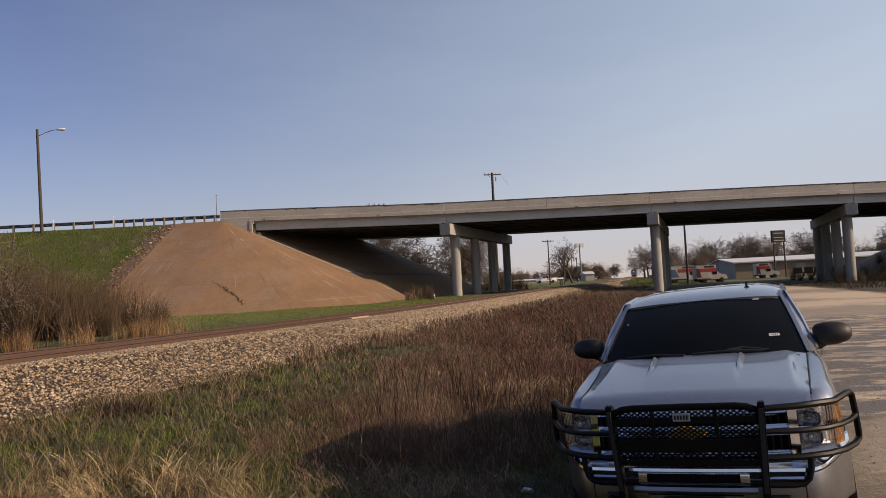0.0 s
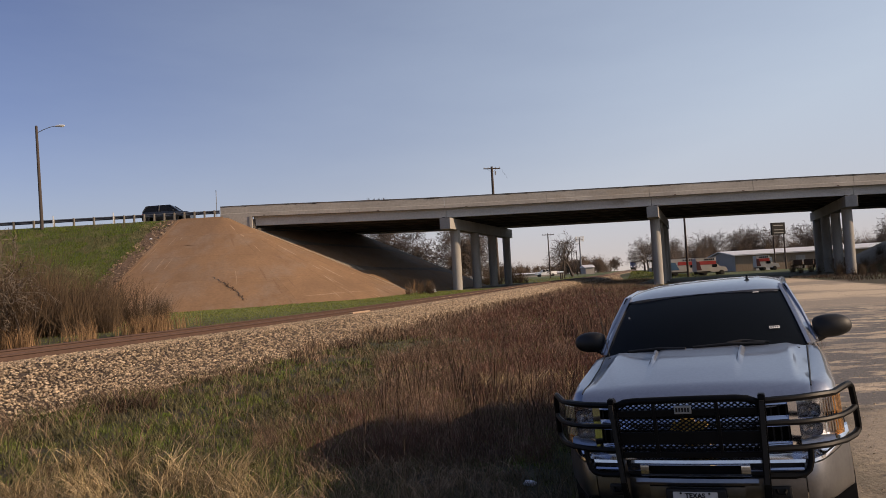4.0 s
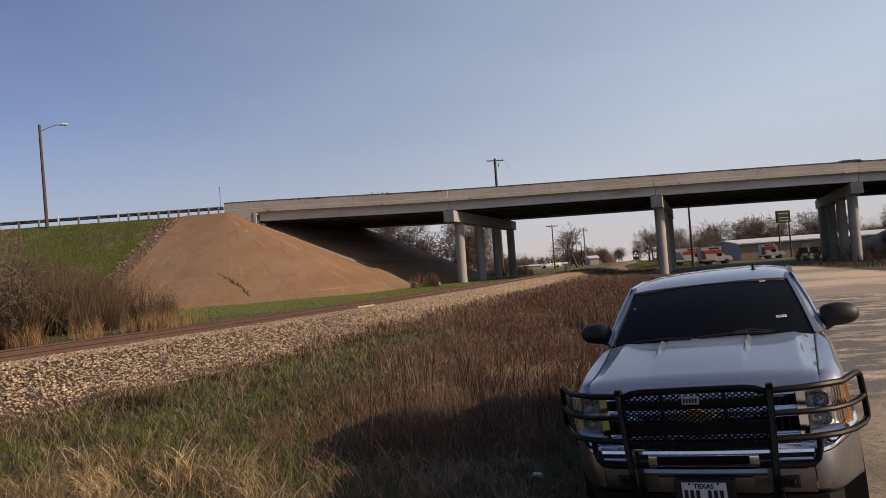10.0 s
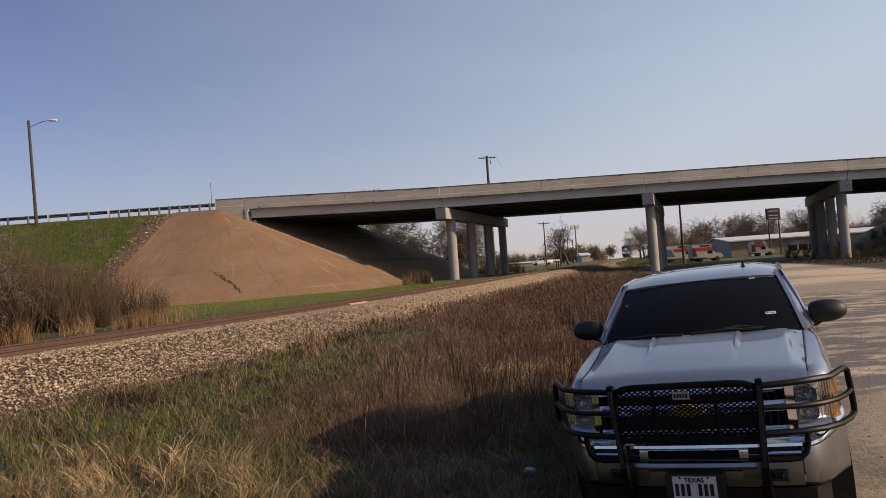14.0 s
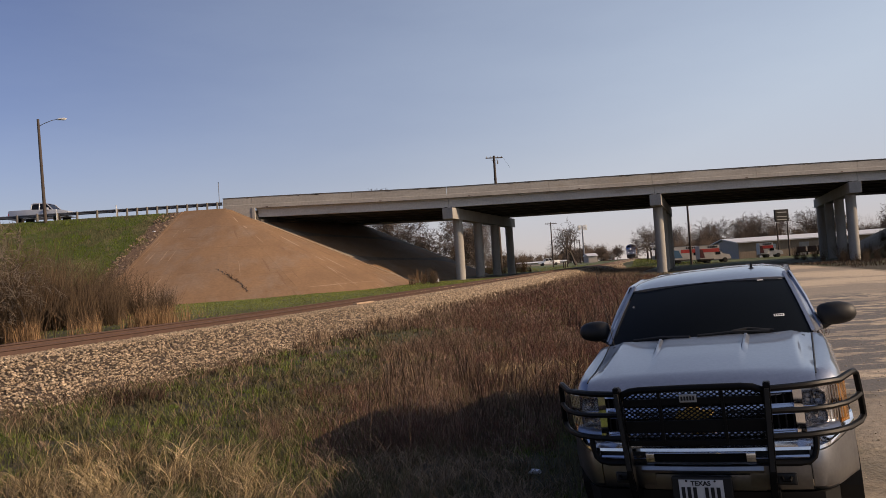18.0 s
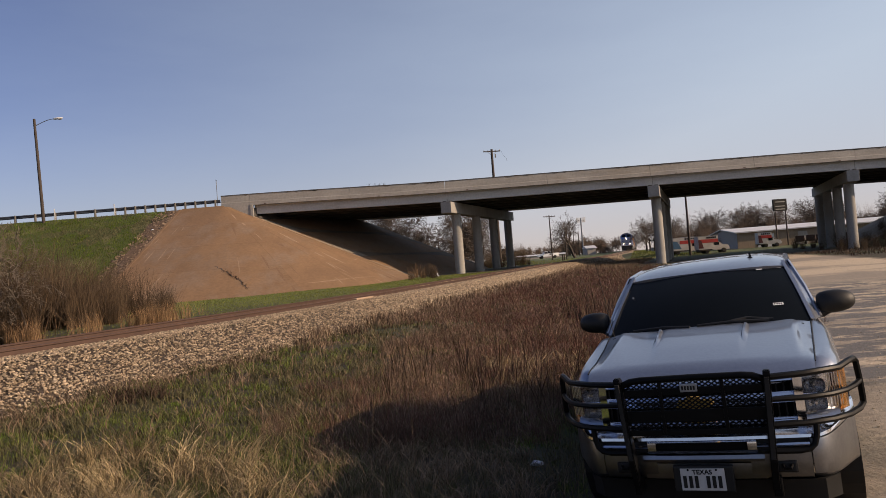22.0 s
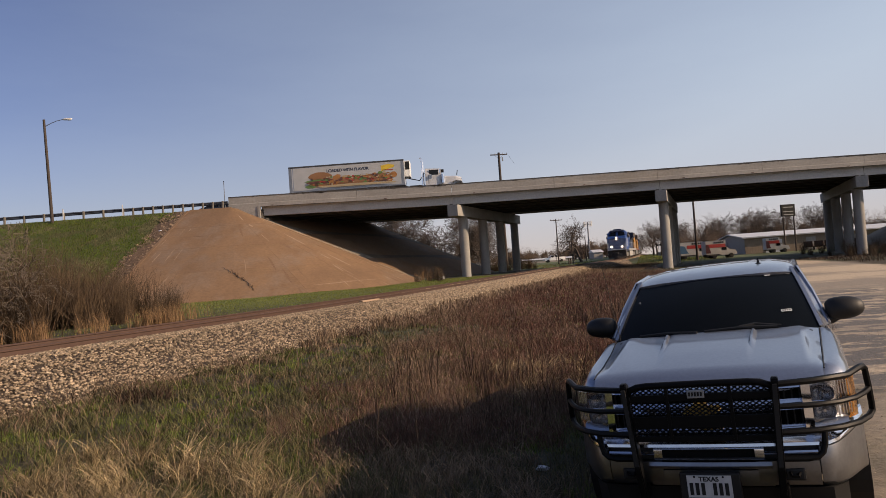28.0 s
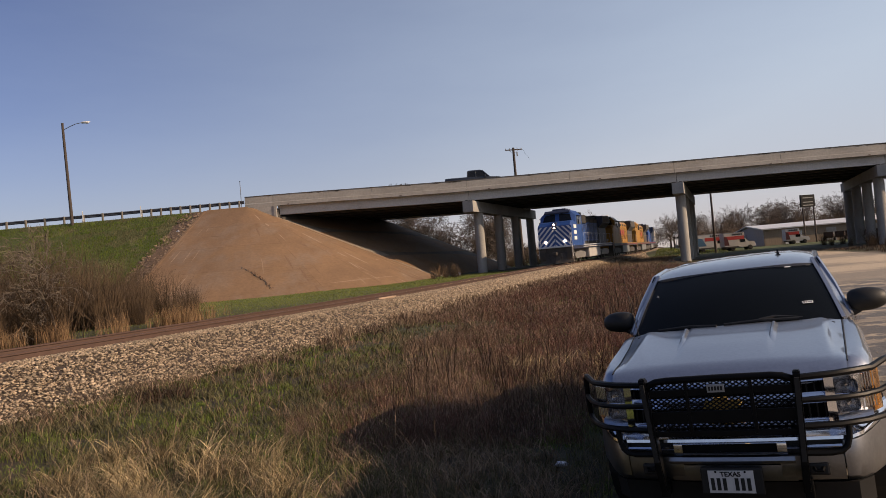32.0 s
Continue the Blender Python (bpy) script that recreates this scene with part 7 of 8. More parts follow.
blades("reeds", np.stack([px, py, Z(px, py)], 1), rg.uniform(0.3, 0.95, len(px)), 0.011 * np.ones(len(px)), rg.uniform(0.1, 0.95, len(px)), G_REED, "pale dry reeds beyond the track", rng=rg)
# rough grass on the embankment's face
k = 90000
px, py = rg.uniform(-62, -25.3, k), rg.uniform(47.5, 65.3, k)
ok = px < -25.9 + 0.6 * np.sin(py * 1.1) + 0.3 * np.sin(py * 2.7)
px, py = px[ok], py[ok]
pz = np.array([bank_z(a, c, -1) for a, c in zip(px, py)])
g = fbm(px, py, 0.35, 77)
for sel, m_, lab in ((g > -0.18, G_BANK, "green grass on the embankment"), (g <= -0.18, G_TURF, "dull grass in patches on the embankment")):
    kk = sel.sum()
    blades("bank_grass", np.stack([px[sel], py[sel], pz[sel]], 1), rg.uniform(0.08, 0.24, kk), 0.022 * np.ones(kk), rg.uniform(0.2, 0.8, kk), m_, lab, rng=rg)
pale = [(-3.2 + 2.6 * a_, 63.5 + 4 * b_) for a_, b_ in rg.uniform(0, 1, (7, 2))]
tussocks(pale, 8, 1.6, G_REED, "pale tall weeds at the foot of the paving's ridge", 0.25, (0.05, 0.5))
# weeds at the foot of the bents and below the far bank
k = 9000
px, py = rg.uniform(29.5, 62, k), rg.uniform(52, 68, k)
ok = (px - 0.2 * (py - 44) > 28.6)
px, py = px[ok], py[ok]
pz = np.maximum(Z(px, py), [bank_z(a, c, 1) for a, c in zip(px, py)])
blades("verge_grass", np.stack([px, py, pz], 1), rg.uniform(0.08, 0.34, len(px)), 0.035 * np.ones(len(px)), rg.uniform(0.3, 1.2, len(px)), G_BRUSH, "dull roadside weeds beside the lot", rng=rg)
k = 14000
px, py = rg.uniform(10, 75, k), rg.uniform(88, 135, k)
ok = TD(px, py) < -5
px, py = px[ok], py[ok]
blades("meadow_grass", np.stack([px, py, Z(px, py)], 1), rg.uniform(0.05, 0.2, len(px)), 0.035 * np.ones(len(px)), rg.uniform(0.2, 0.8, len(px)), G_VERGE, "green meadow grass beyond the bridge", rng=rg)


k = 7000
yy, dd = rg.uniform(58, 96, k), rg.uniform(2.2, 7.5, k)
pp = np.array([along(a, c, 0)[:2] for a, c in zip(yy, dd)])
pz = np.array([max(ground_z(p, q), track_z(q) + np.interp(c, [1.65, 3.3], [-0.2, -0.85])) for (p, q), c in zip(pp, dd)])
blades("shoulder_grass", np.stack([pp[:, 0], pp[:, 1], pz], 1), rg.uniform(0.12, 0.42, k), 0.022 * np.ones(k), rg.uniform(0.2, 1.4, k), G_STRAW, "dull straw grass grown over the far track shoulder", rng=rg)
k = 9000
px, py = rg.normal(29.6, 3.6, k), rg.normal(106, 6, k)
ok = TD(px, py) > 3.6
px, py = px[ok], py[ok]
blades("berm_grass", np.stack([px, py, Z(px, py)], 1), rg.uniform(0.08, 0.25, len(px)), 0.045 * np.ones(len(px)), rg.uniform(0.2, 1.0, len(px)), G_VERGE, "bright green grass on the berm beside the crossing", rng=rg)


wx = -6.1 + np.concatenate([rg.normal(c, 0.09, 16) for c in (-0.75, -0.25, 0.2, 0.7)])
blades("parapet_weeds", np.stack([wx, np.full(64, 66.05), np.array([deck_z(v) + 0.85 for v in wx])], 1), rg.uniform(0.08, 0.32, 64), 0.02 * np.ones(64), rg.uniform(0.2, 1.0, 64), G_BRUSH, "small dry weeds rooted in the parapet's coping", rng=rg)


# loose stones: ballast on the shoulder, rubble beside the paving, grit on the lot
def stones(name, pts, size, material, label, squash=0.7):
    k = len(pts)
    base = np.array([[1, 0, 0], [-1, 0, 0], [0, 1, 0], [0, -1, 0], [0, 0, 1], [0, 0, -1]], float)
    rad = rg.uniform(0.6, 1.25, (k, 6)) * size[:, None]
    a = rg.uniform(0, 2 * np.pi, k)
    ca, sa = np.cos(a), np.sin(a)
    v = base[None] * rad[:, :, None] + rg.normal(0, 0.18, (k, 6, 3)) * size[:, None, None]
    t = rg.uniform(-0.6, 0.6, k)
    vz = v[:, :, 2] * np.cos(t)[:, None] + v[:, :, 0] * np.sin(t)[:, None]
    vx = v[:, :, 0] * np.cos(t)[:, None] - v[:, :, 2] * np.sin(t)[:, None]
    v = np.stack([vx * ca[:, None] - v[:, :, 1] * sa[:, None], vx * sa[:, None] + v[:, :, 1] * ca[:, None], vz * squash], 2) + pts[:, None, :]
    f = np.array([[0, 2, 4], [2, 1, 4], [1, 3, 4], [3, 0, 4], [2, 0, 5], [3, 1, 5]])
    tr_ = (np.arange(k)[:, None, None] * 6 + f[None]).reshape(-1, 3)
    ob = new(name, mesh_np(name, v.reshape(-1, 3), tr_, np.zeros((0, 4)), material))
    return tagged(ob, label, "stones", kind="stuff")


def bed_z(dd):
    return np.interp(dd, [-4.6, -2.0, -1.3, 1.3, 1.65, 3.3], [-0.75, -0.20, -0.16, -0.16, -0.2, -0.85])


k = 84000
yy = 5 + 70 * rg.uniform(0, 1, k) ** 1.5
dd = rg.uniform(-1.7, 3.45, k)
dd = np.where(rg.uniform(0, 1, k) < 0.75, rg.uniform(0.85, 3.5, k), dd)
pts = np.array([along(a, c, e_) for a, c, e_ in zip(yy, dd, bed_z(dd))])
pts[:, 2] += 0.02
stones("ballast", pts, rg.uniform(0.016, 0.040, k) * np.clip(yy / 24, 1, 2.3), BALLAST, "pale crushed-stone ballast beside the rails")
k = 16000
yy = 72 + 130 * rg.uniform(0, 1, k) ** 1.3
dd = rg.uniform(-2.2, 2.9, k)
pts = np.array([along(a, c, e_) for a, c, e_ in zip(yy, dd, bed_z(dd))])
stones("ballast", pts, rg.uniform(0.05, 0.09, k) * yy / 90, BALLAST, "pale ballast farther along the railway")
k = 3600
rs = rg.uniform(0.4, 18, k)
aa = -4.25 - 1.8 * rg.uniform(0, 1, k) ** 1.3
pts = np.array([slope_point(a, r, -0.04) for a, r in zip(aa, rs)])
RUBBLE = mat("bank_rubble", (0.235, 0.165, 0.105), (0.085, 0.055, 0.035), 5, 0.9, bump=0.3, island=0.4)
stones("rubble", pts, 0.03 + 0.2 * rg.uniform(0, 1, k) ** 2.5, RUBBLE, "brown rubble washed out beside the slope paving")
k = 9000
px, py = spread(k, 4.5, 45, 14, 42)
b = truck_b(px, py)
ok = (b > 0.9) & (px < 27)
px, py = px[ok], py[ok]
GRIT = mat("lot_gravel", (0.38, 0.31, 0.22), (0.28, 0.23, 0.17), 6, 0.9, island=0.2)
stones("gravel", np.stack([px, py, Z(px, py) + 0.004], 1), rg.uniform(0.003, 0.008, len(px)) * np.clip(np.hypot(px, py) / 12, 1, 2.5), GRIT, "loose tan gravel on the lot")


k = 5000
px, py = rg.uniform(2.0, 9.0, k), rg.uniform(3.2, 16, k)
ok = (truck_b(px, py) > 1.25) & (fbm(px, py, 1.3, 61) + rg.uniform(-0.5, 0.5, k) > -0.05)
px, py = px[ok], py[ok]
stones("gravel", np.stack([px, py, Z(px, py) + 0.004], 1), 0.004 + 0.016 * rg.uniform(0, 1, len(px)) ** 3, GRIT, "coarse tan gravel and clods beside the pickup")


# a weedy crack across the slope paving
rk = random.Random(5)
crack = []
for i in range(26):
    t = i / 25
    crack.append((-17.8 + 3.3 * t + rk.uniform(-0.1, 0.1), 53.1 - 2.9 * t ** 1.3 + rk.uniform(-0.10, 0.10)))
bm = bmesh.new()
for (xa, ya), (xb, yb) in zip(crack, crack[1:]):
    wd = rk.uniform(0.02, 0.07)
    za, zb = (ROAD_Z - FALL * outside(p, q, -1) + 0.068 for p, q in ((xa, ya), (xb, yb)))
    bm.faces.new([bm.verts.new(p) for p in ((xa - wd, ya, za), (xb - wd, yb, zb), (xb + wd, yb, zb), (xa + wd, ya, za))])
part("crack", bm, GRIME, paving, "dark weedy crack")
px = np.array([p + rk.gauss(0, 0.07) for p, q in crack[8:] for _ in range(10)])
py = np.array([q + rk.gauss(0, 0.10) for p, q in crack[8:] for _ in range(10)])
pz = np.array([ROAD_Z - FALL * outside(p, q, -1) + 0.05 for p, q in zip(px, py)])
blades("crack_weeds", np.stack([px, py, pz], 1), rg.uniform(0.05, 0.2, len(px)), 0.025 * np.ones(len(px)), rg.uniform(0.2, 0.9, len(px)), G_BRUSH, "weeds growing in the paving's crack", rng=rg)


# ---- bare trees and bushes ----
def sticks(segs, sides):
    """Tapered sticks from (p0, p1, r0, r1) as raw vertices and quads."""
    vs, qs = [], []
    for p0, p1, r0, r1 in segs:
        dirn = (p1 - p0).normalized()
        ref = Vector((0, 0, 1)) if abs(dirn.z) < 0.9 else Vector((1, 0, 0))
        u = dirn.cross(ref).normalized()
        w_ = dirn.cross(u)
        i0 = len(vs)
        for p, r in ((p0, r0), (p1, r1)):
            for j in range(sides):
                k = 2 * math.pi * j / sides
                vs.append(p + (u * math.cos(k) + w_ * math.sin(k)) * r)
        for j in range(sides):
            q = (j + 1) % sides
            qs.append((i0 + j, i0 + q, i0 + sides + q, i0 + sides + j))
    return vs, qs


def grow(rnd, p, dirn, length, r, level, top, thick, thin, droop, kids):
    """One limb in bent pieces, then its children."""
    pieces = 3 if level < 3 else 2
    for i in range(pieces):
        dirn = (dirn + Vector((rnd.gauss(0, 0.16), rnd.gauss(0, 0.16), rnd.gauss(0.02, 0.10) - droop * level * 0.03))).normalized()
        q = p + dirn * (length / pieces)
        r1 = r * 0.82
        (thick if level < 2 else thin).append((p, q, r, r1))
        p, r = q, r1
        if level < top and i < pieces - 1 and (level > 0 or i > 0):
            side = dirn.cross(Vector((rnd.gauss(0, 1), rnd.gauss(0, 1), rnd.gauss(0, 1)))).normalized()
            grow(rnd, p, (dirn * 0.6 + side * 0.8).normalized(), length * rnd.uniform(0.5, 0.75), r * 0.6, level + 1, top, thick, thin, droop, kids)
    if level < top:
        for _ in range(kids):
            side = dirn.cross(Vector((rnd.gauss(0, 1), rnd.gauss(0, 1), rnd.gauss(0, 1)))).normalized()
            grow(rnd, p, (dirn * 0.75 + side * rnd.uniform(0.45, 0.95)).normalized(), length * rnd.uniform(0.6, 0.85), r * 0.72, level + 1, top, thick, thin, droop, kids)


BARK = mat("bare_bark", (0.085, 0.066, 0.052), (0.055, 0.043, 0.035), 2, 0.9, bump=0.2)
TWIG = mat("bare_twigs", (0.11, 0.083, 0.062), (0.062, 0.047, 0.037), 2, 0.9)
TWIG_PALE = mat("pale_twigs", (0.13, 0.104, 0.077), (0.09, 0.072, 0.054), 2, 0.9)
TWIG_SCRUB = mat("scrub_twigs", (0.16, 0.116, 0.084), (0.10, 0.073, 0.054), 2, 0.9, island=0.3)
TWIG_RED = mat("russet_twigs", (0.085, 0.054, 0.027), (0.048, 0.031, 0.017), 2, 0.9, island=0.3)


def tree(seed, height, label, girth=0.28, top=4, kids=3, droop=0.4, lean=(0, 0), twig=TWIG, bark=BARK, fat=1.0, category="tree", name="bare_tree"):
    rnd = random.Random(seed)
    thick, thin = [], []
    grow(rnd, Vector((0, 0, -0.3)), Vector((lean[0], lean[1], 1)).normalized(), height * 0.34, girth, 0, top, thick, thin, droop, kids)
    t = tagged(empty(name), label, category)
    v, q = sticks(thick, 6)
    raw("trunk", v, q, bark, t)
    v, q = sticks([(a, b_, max(r0 * fat, 0.012 * fat), max(r1 * fat, 0.010 * fat)) for a, b_, r0, r1 in thin], 3)
    raw("crown", v, q, twig, t)
    return t


def plant(src, places, group):
    first = True
    for x, y, rot, k in places:
        m = pose(x, y, ground_z(x, y), 0, 0, rot) @ Matrix.Diagonal((k, k, k, 1))
        if first:
            src.matrix_basis = m
            src["group"] = group
            ref, first = src, False
            k0 = k
        else:
            o = copy_thing(src, pose(x, y, ground_z(x, y), 0, 0, rot))
            o.scale = (k, k, k)


oak_a = tree(3, 7.2, "big bare oak with a spreading dark crown", 0.34, 6, 3, 0.5, fat=1.3)
oak_b = tree(8, 6.8, "bare dark oak with crooked limbs", 0.32, 6, 3, 0.6, fat=1.3)
oak_c = tree(15, 9, "bare winter tree with fine twigs", 0.32, 5, 3, 0.3, fat=1.4)
scrub = tree(22, 4.3, "dense brown winter scrub tree", 0.12, 5, 3, 0.2, twig=TWIG_SCRUB, fat=1.7)
plant(oak_a, [(-7.5, 112, 20, 1.5), (6.0, 124, 140, 1.15), (-10.5, 118, 80, 1.55), (1.5, 110, 260, 1.35), (60, 152, 77, 1.05), (78, 150, 200, 1.15), (96, 148, 300, 1.2), (70, 146, 140, 1.05), (80, 122, 33, 0.75), (64, 148, 11, 1.1), (86, 156, 222, 1.15), (104, 158, 91, 1.2), (92, 170, 301, 1.25), (98, 140, 44, 1.25), (107, 146, 250, 1.35), (114, 140, 120, 1.3), (90, 137, 310, 1.05), (122, 150, 15, 1.4), (75, 172, 170, 1.2), (55, 166, 60, 1.0)], "bare trees beyond the bridge")
plant(oak_b, [(-1.0, 116, 50, 1.45), (-13, 122, 220, 1.45), (69, 155, 10, 0.95), (88, 152, 160, 0.85), (51, 158, 90, 0.8), (74, 128, 250, 0.7)], "bare trees beyond the bridge")
plant(oak_c, [(3.2, 128, 0, 1.1), (46, 160, 120, 1.0), (64, 170, 40, 1.1), (57, 176, 310, 1.0), (73, 165, 190, 1.15), (92, 165, 70, 1.1), (60, 205, 15, 1.15), (64, 214, 200, 1.2), (108, 150, 10, 1.1), (54, 150, 200, 0.8), (84, 160, 10, 1.0)], "bare trees beyond the bridge")
pl = []
rn = random.Random(4)
for i in range(34):
    pl.append((43 + rn.random() * 15, 235 + rn.random() * 40, rn.random() * 360, 0.95 + rn.random() * 0.55))
for i in range(40):
    pl.append((60 + rn.random() * 75, 168 + rn.random() * 25, rn.random() * 360, 0.9 + rn.random() * 0.55))
for i in range(26):
    pl.append((14 + rn.random() * 60, 300 + rn.random() * 40, rn.random() * 360, 0.8 + rn.random() * 0.4))
for i in range(16):
    pl.append((-22 + rn.random() * 34, 130 + rn.random() * 20, rn.random() * 360, 0.5 + rn.random() * 0.4))
for i in range(10):
    pl.append((82 + rn.random() * 30, 330 + rn.random() * 40, rn.random() * 360, 1.2 + rn.random() * 0.5))
for i in range(46):
    pl.append((52 + rn.random() * 66, 140 + rn.random() * 30, rn.random() * 360, 0.7 + rn.random() * 0.45))
for i in range(14):
    pl.append((42 + rn.random() * 12, 118 + rn.random() * 16, rn.random() * 360, 0.45 + rn.random() * 0.3))
pl = [q for q in pl if not -7 < track_d(q[0], q[1]) < 11]
plant(scrub, pl, "brown scrub in the distance")
lean = tree(31, 9.5, "bare dark tree leaning over to one side", 0.34, 5, 3, 0.4, lean=(-0.5, 0), twig=TWIG, fat=1.7)
lean.matrix_basis = pose(25.9, 140, ground_z(25.9, 140))
edge_tree = tree(40, 4.4, "pale leafless sapling beside the track", 0.06, 5, 2, 0.2, lean=(0.15, 0), twig=TWIG_PALE, bark=TWIG_PALE, fat=0.7)
edge_tree.matrix_basis = pose(-12.9, 21.3, ground_z(-12.9, 21.3), 0, 0, 30)
for x, y, r_ in ((-13.8, 22.0, 150),):
    copy_thing(edge_tree, pose(x, y, ground_z(x, y), 0, 0, r_))


# brown brush beyond the track: many wands fanning from each root
def bush(seed, label, height, wands, material):
    rnd = random.Random(seed)
    segs = []
    for _ in range(wands):
        a, t = rnd.uniform(0, 2 * math.pi), abs(rnd.gauss(0, 0.28))
        p = Vector((rnd.gauss(0, 0.22), rnd.gauss(0, 0.22), -0.05))
        dirn = Vector((math.sin(t) * math.cos(a), math.sin(t) * math.sin(a), math.cos(t)))
        ln, r = height * rnd.uniform(0.35, 1.1), 0.010
        for i in range(4):
            dirn = (dirn + Vector((rnd.gauss(0, 0.10), rnd.gauss(0, 0.10), 0))).normalized()
            q = p + dirn * ln / 4
            segs.append((p, q, r, r * 0.75))
            for _ in range(3):
                tw = (dirn + Vector((rnd.gauss(0, 0.5), rnd.gauss(0, 0.5), rnd.gauss(0.1, 0.3)))).normalized()
                segs.append((q, q + tw * ln * rnd.uniform(0.08, 0.22), r * 0.5, r * 0.3))
            p, r = q, r * 0.75
    o = tagged(empty("bush"), label, "bush")
    v, q = sticks(segs, 3)
    raw("crown", v, q, material, o)
    return o


bush_a = bush(1, "leafless russet brush beyond the track", 2.0, 100, TWIG_RED)
bush_b = bush(2, "leafless brown brush beyond the track", 1.8, 80, TWIG_RED)
pa, pb = [], []
for i in range(150):
    yy = 12 + rn.random() * 22
    dd = -(6.0 + rn.random() * 8.5)
    px, py = track_x(yy) + dd * COS_T, yy - dd * SKEW * COS_T
    if px / py > -0.40:
        continue
    k = (0.55 + 1.15 * rn.random() ** 1.5) * (1.0 - 0.5 * smooth01(-0.55, -0.41, px / py))
    (pa if rn.random() < 0.6 else pb).append((px, py, rn.random() * 360, k))
for i in range(5):
    pb.append((-3.4 + rn.random() * 4.5, 59 + rn.random() * 3.5, rn.random() * 360, 0.5 + 0.3 * rn.random()))
for i in range(22):
    pb.append((36 + rn.random() * 10, 60 + rn.random() * 14, rn.random() * 360, 0.45 + 0.3 * rn.random()))
for i in range(46):
    pb.append((-7 + rn.random() * 19, 88 + rn.random() * 12, rn.random() * 360, 0.6 + 0.7 * rn.random()))
pb = [q for q in pb if not -4.5 < track_d(q[0], q[1]) < 4.5]
far_hedge = bush(9, "dense brown winter thicket on the horizon", 2.9, 60, TWIG_SCRUB)
hl = []
for i in range(120):
    x, y = 16 + rn.random() * 70, 225 + rn.random() * 60
    if not -7 < track_d(x, y) < 9:
        hl.append((x, y, rn.random() * 360, 1.1 + rn.random() * 0.9))
for i in range(120):
    x, y = 44 + rn.random() * 70, 138 + rn.random() * 12
    if not -7 < track_d(x, y) < 9:
        hl.append((x, y, rn.random() * 360, 1.2 + rn.random() * 0.9))
one = [o for o in far_hedge.children][0].data
co_ = np.array([tuple(v.co) for v in one.vertices])
qd_ = np.array([tuple(p.vertices) for p in one.polygons])
vs_, qs_ = [], []
for x, y, rot, k in hl:
    ca, sa = math.cos(radians(rot)) * k, math.sin(radians(rot)) * k
    qs_.append(qd_ + sum(len(v) for v in vs_))
    vs_.append(np.stack([co_[:, 0] * ca - co_[:, 1] * sa + x, co_[:, 0] * sa + co_[:, 1] * ca + y, co_[:, 2] * k + ground_z(x, y)], 1))
th = new("thicket", mesh_np("thicket", np.concatenate(vs_), np.zeros((0, 3)), np.concatenate(qs_), TWIG_SCRUB))
tagged(th, "dense brown winter thicket on the horizon", "thicket", kind="stuff")
for o in list(far_hedge.children) + [far_hedge]:
    bpy.data.objects.remove(o)
plant(bush_a, pa, "brush along the railway")
for i in range(14):
    x, y = 41 + rn.random() * 8, 67 + rn.random() * 20
    o = copy_thing(bush_a, pose(x, y, max(bank_z(x, y, 1), ground_z(x, y)), 0, 0, rn.random() * 360))
    k = 0.5 + 0.4 * rn.random()
    o.scale = (k, k, k)
plant(bush_b, pb, "brush along the railway")


# ---- poles, lamps, buildings and parked vehicles beyond ----
def utility_pole(x, y, top, label, arms=1, lean=0.0, r=0.15, rot=20.0, wood=WOOD_DARK):
    z = ground_z(x, y)
    p = tagged(empty("utility_pole", pose(x, y, z, 0, lean, rot)), label, "utility pole")
    h = top - z
    part("shaft", tube([(0, 0, -0.8), (0, 0, h * 0.5), (0, 0, h)], r, r * 0.65, 10), wood, p, smooth=True)
    for k in range(arms):
        zz = h - 0.35 - 0.9 * k
        part("crossarm", box((-1.15, -0.13, zz), (1.15, -0.02, zz + 0.13), 0.01), wood, p)
        for xx in (-1.05, -0.5, 0.5, 1.05):
            part("insulator", tube([(xx, -0.08, zz + 0.12), (xx, -0.08, zz + 0.30)], 0.05, 0.03, 8), LOCO_GREY, p)
        part("brace", tube([(-0.6, -0.1, zz), (0, -0.12, zz - 0.5), (0.6, -0.1, zz)], 0.02, sides=5), GALV_DULL, p)
    return p


up = utility_pole(7.1, 92.5, 17.0, "dark timber utility pole with one crossarm behind the bridge", lean=0.0, rot=8, r=0.24)
part("transformer_cutout", box((0.35, -0.25, 14.6), (0.5, -0.1, 15.1), 0.02), LOCO_GREY, up)
part("loose_wire", tube([(1.0, -0.08, 15.65), (1.4, 0, 15.3), (1.55, 0.1, 14.9), (1.9, 0.1, 14.5), (2.1, 0.2, 14.1)], 0.012, sides=4), BLACK_PLASTIC, up)
utility_pole(32.3, 92.5, 11.0, "plain timber utility pole beside the lot", 1, rot=30, r=0.17)
utility_pole(19.7, 130, 9.9, "timber utility pole with a crossarm beside the railway", rot=10)
utility_pole(33.0, 190, 9.8, "distant timber utility pole with a crossarm", rot=10)
utility_pole(46.0, 250, 12.3, "far timber utility pole with a crossarm", rot=10)
utility_pole(20.8, 121, 6.2, "short timber pole with no crossarm beside the railway", 0, r=0.12)
utility_pole(30.6, 160, 7.2, "short bare timber pole in the meadow", 0, r=0.13)
for x, y in ((18.6, 112), (19.0, 112.6)):
    bp_ = tagged(part("marker_post", tube([(x, y, ground_z(x, y) - 0.3), (x, y, ground_z(x, y) + 1.0)], 0.11, sides=8), WOOD_DARK), "stubby dark timber post beside the railway", "post")

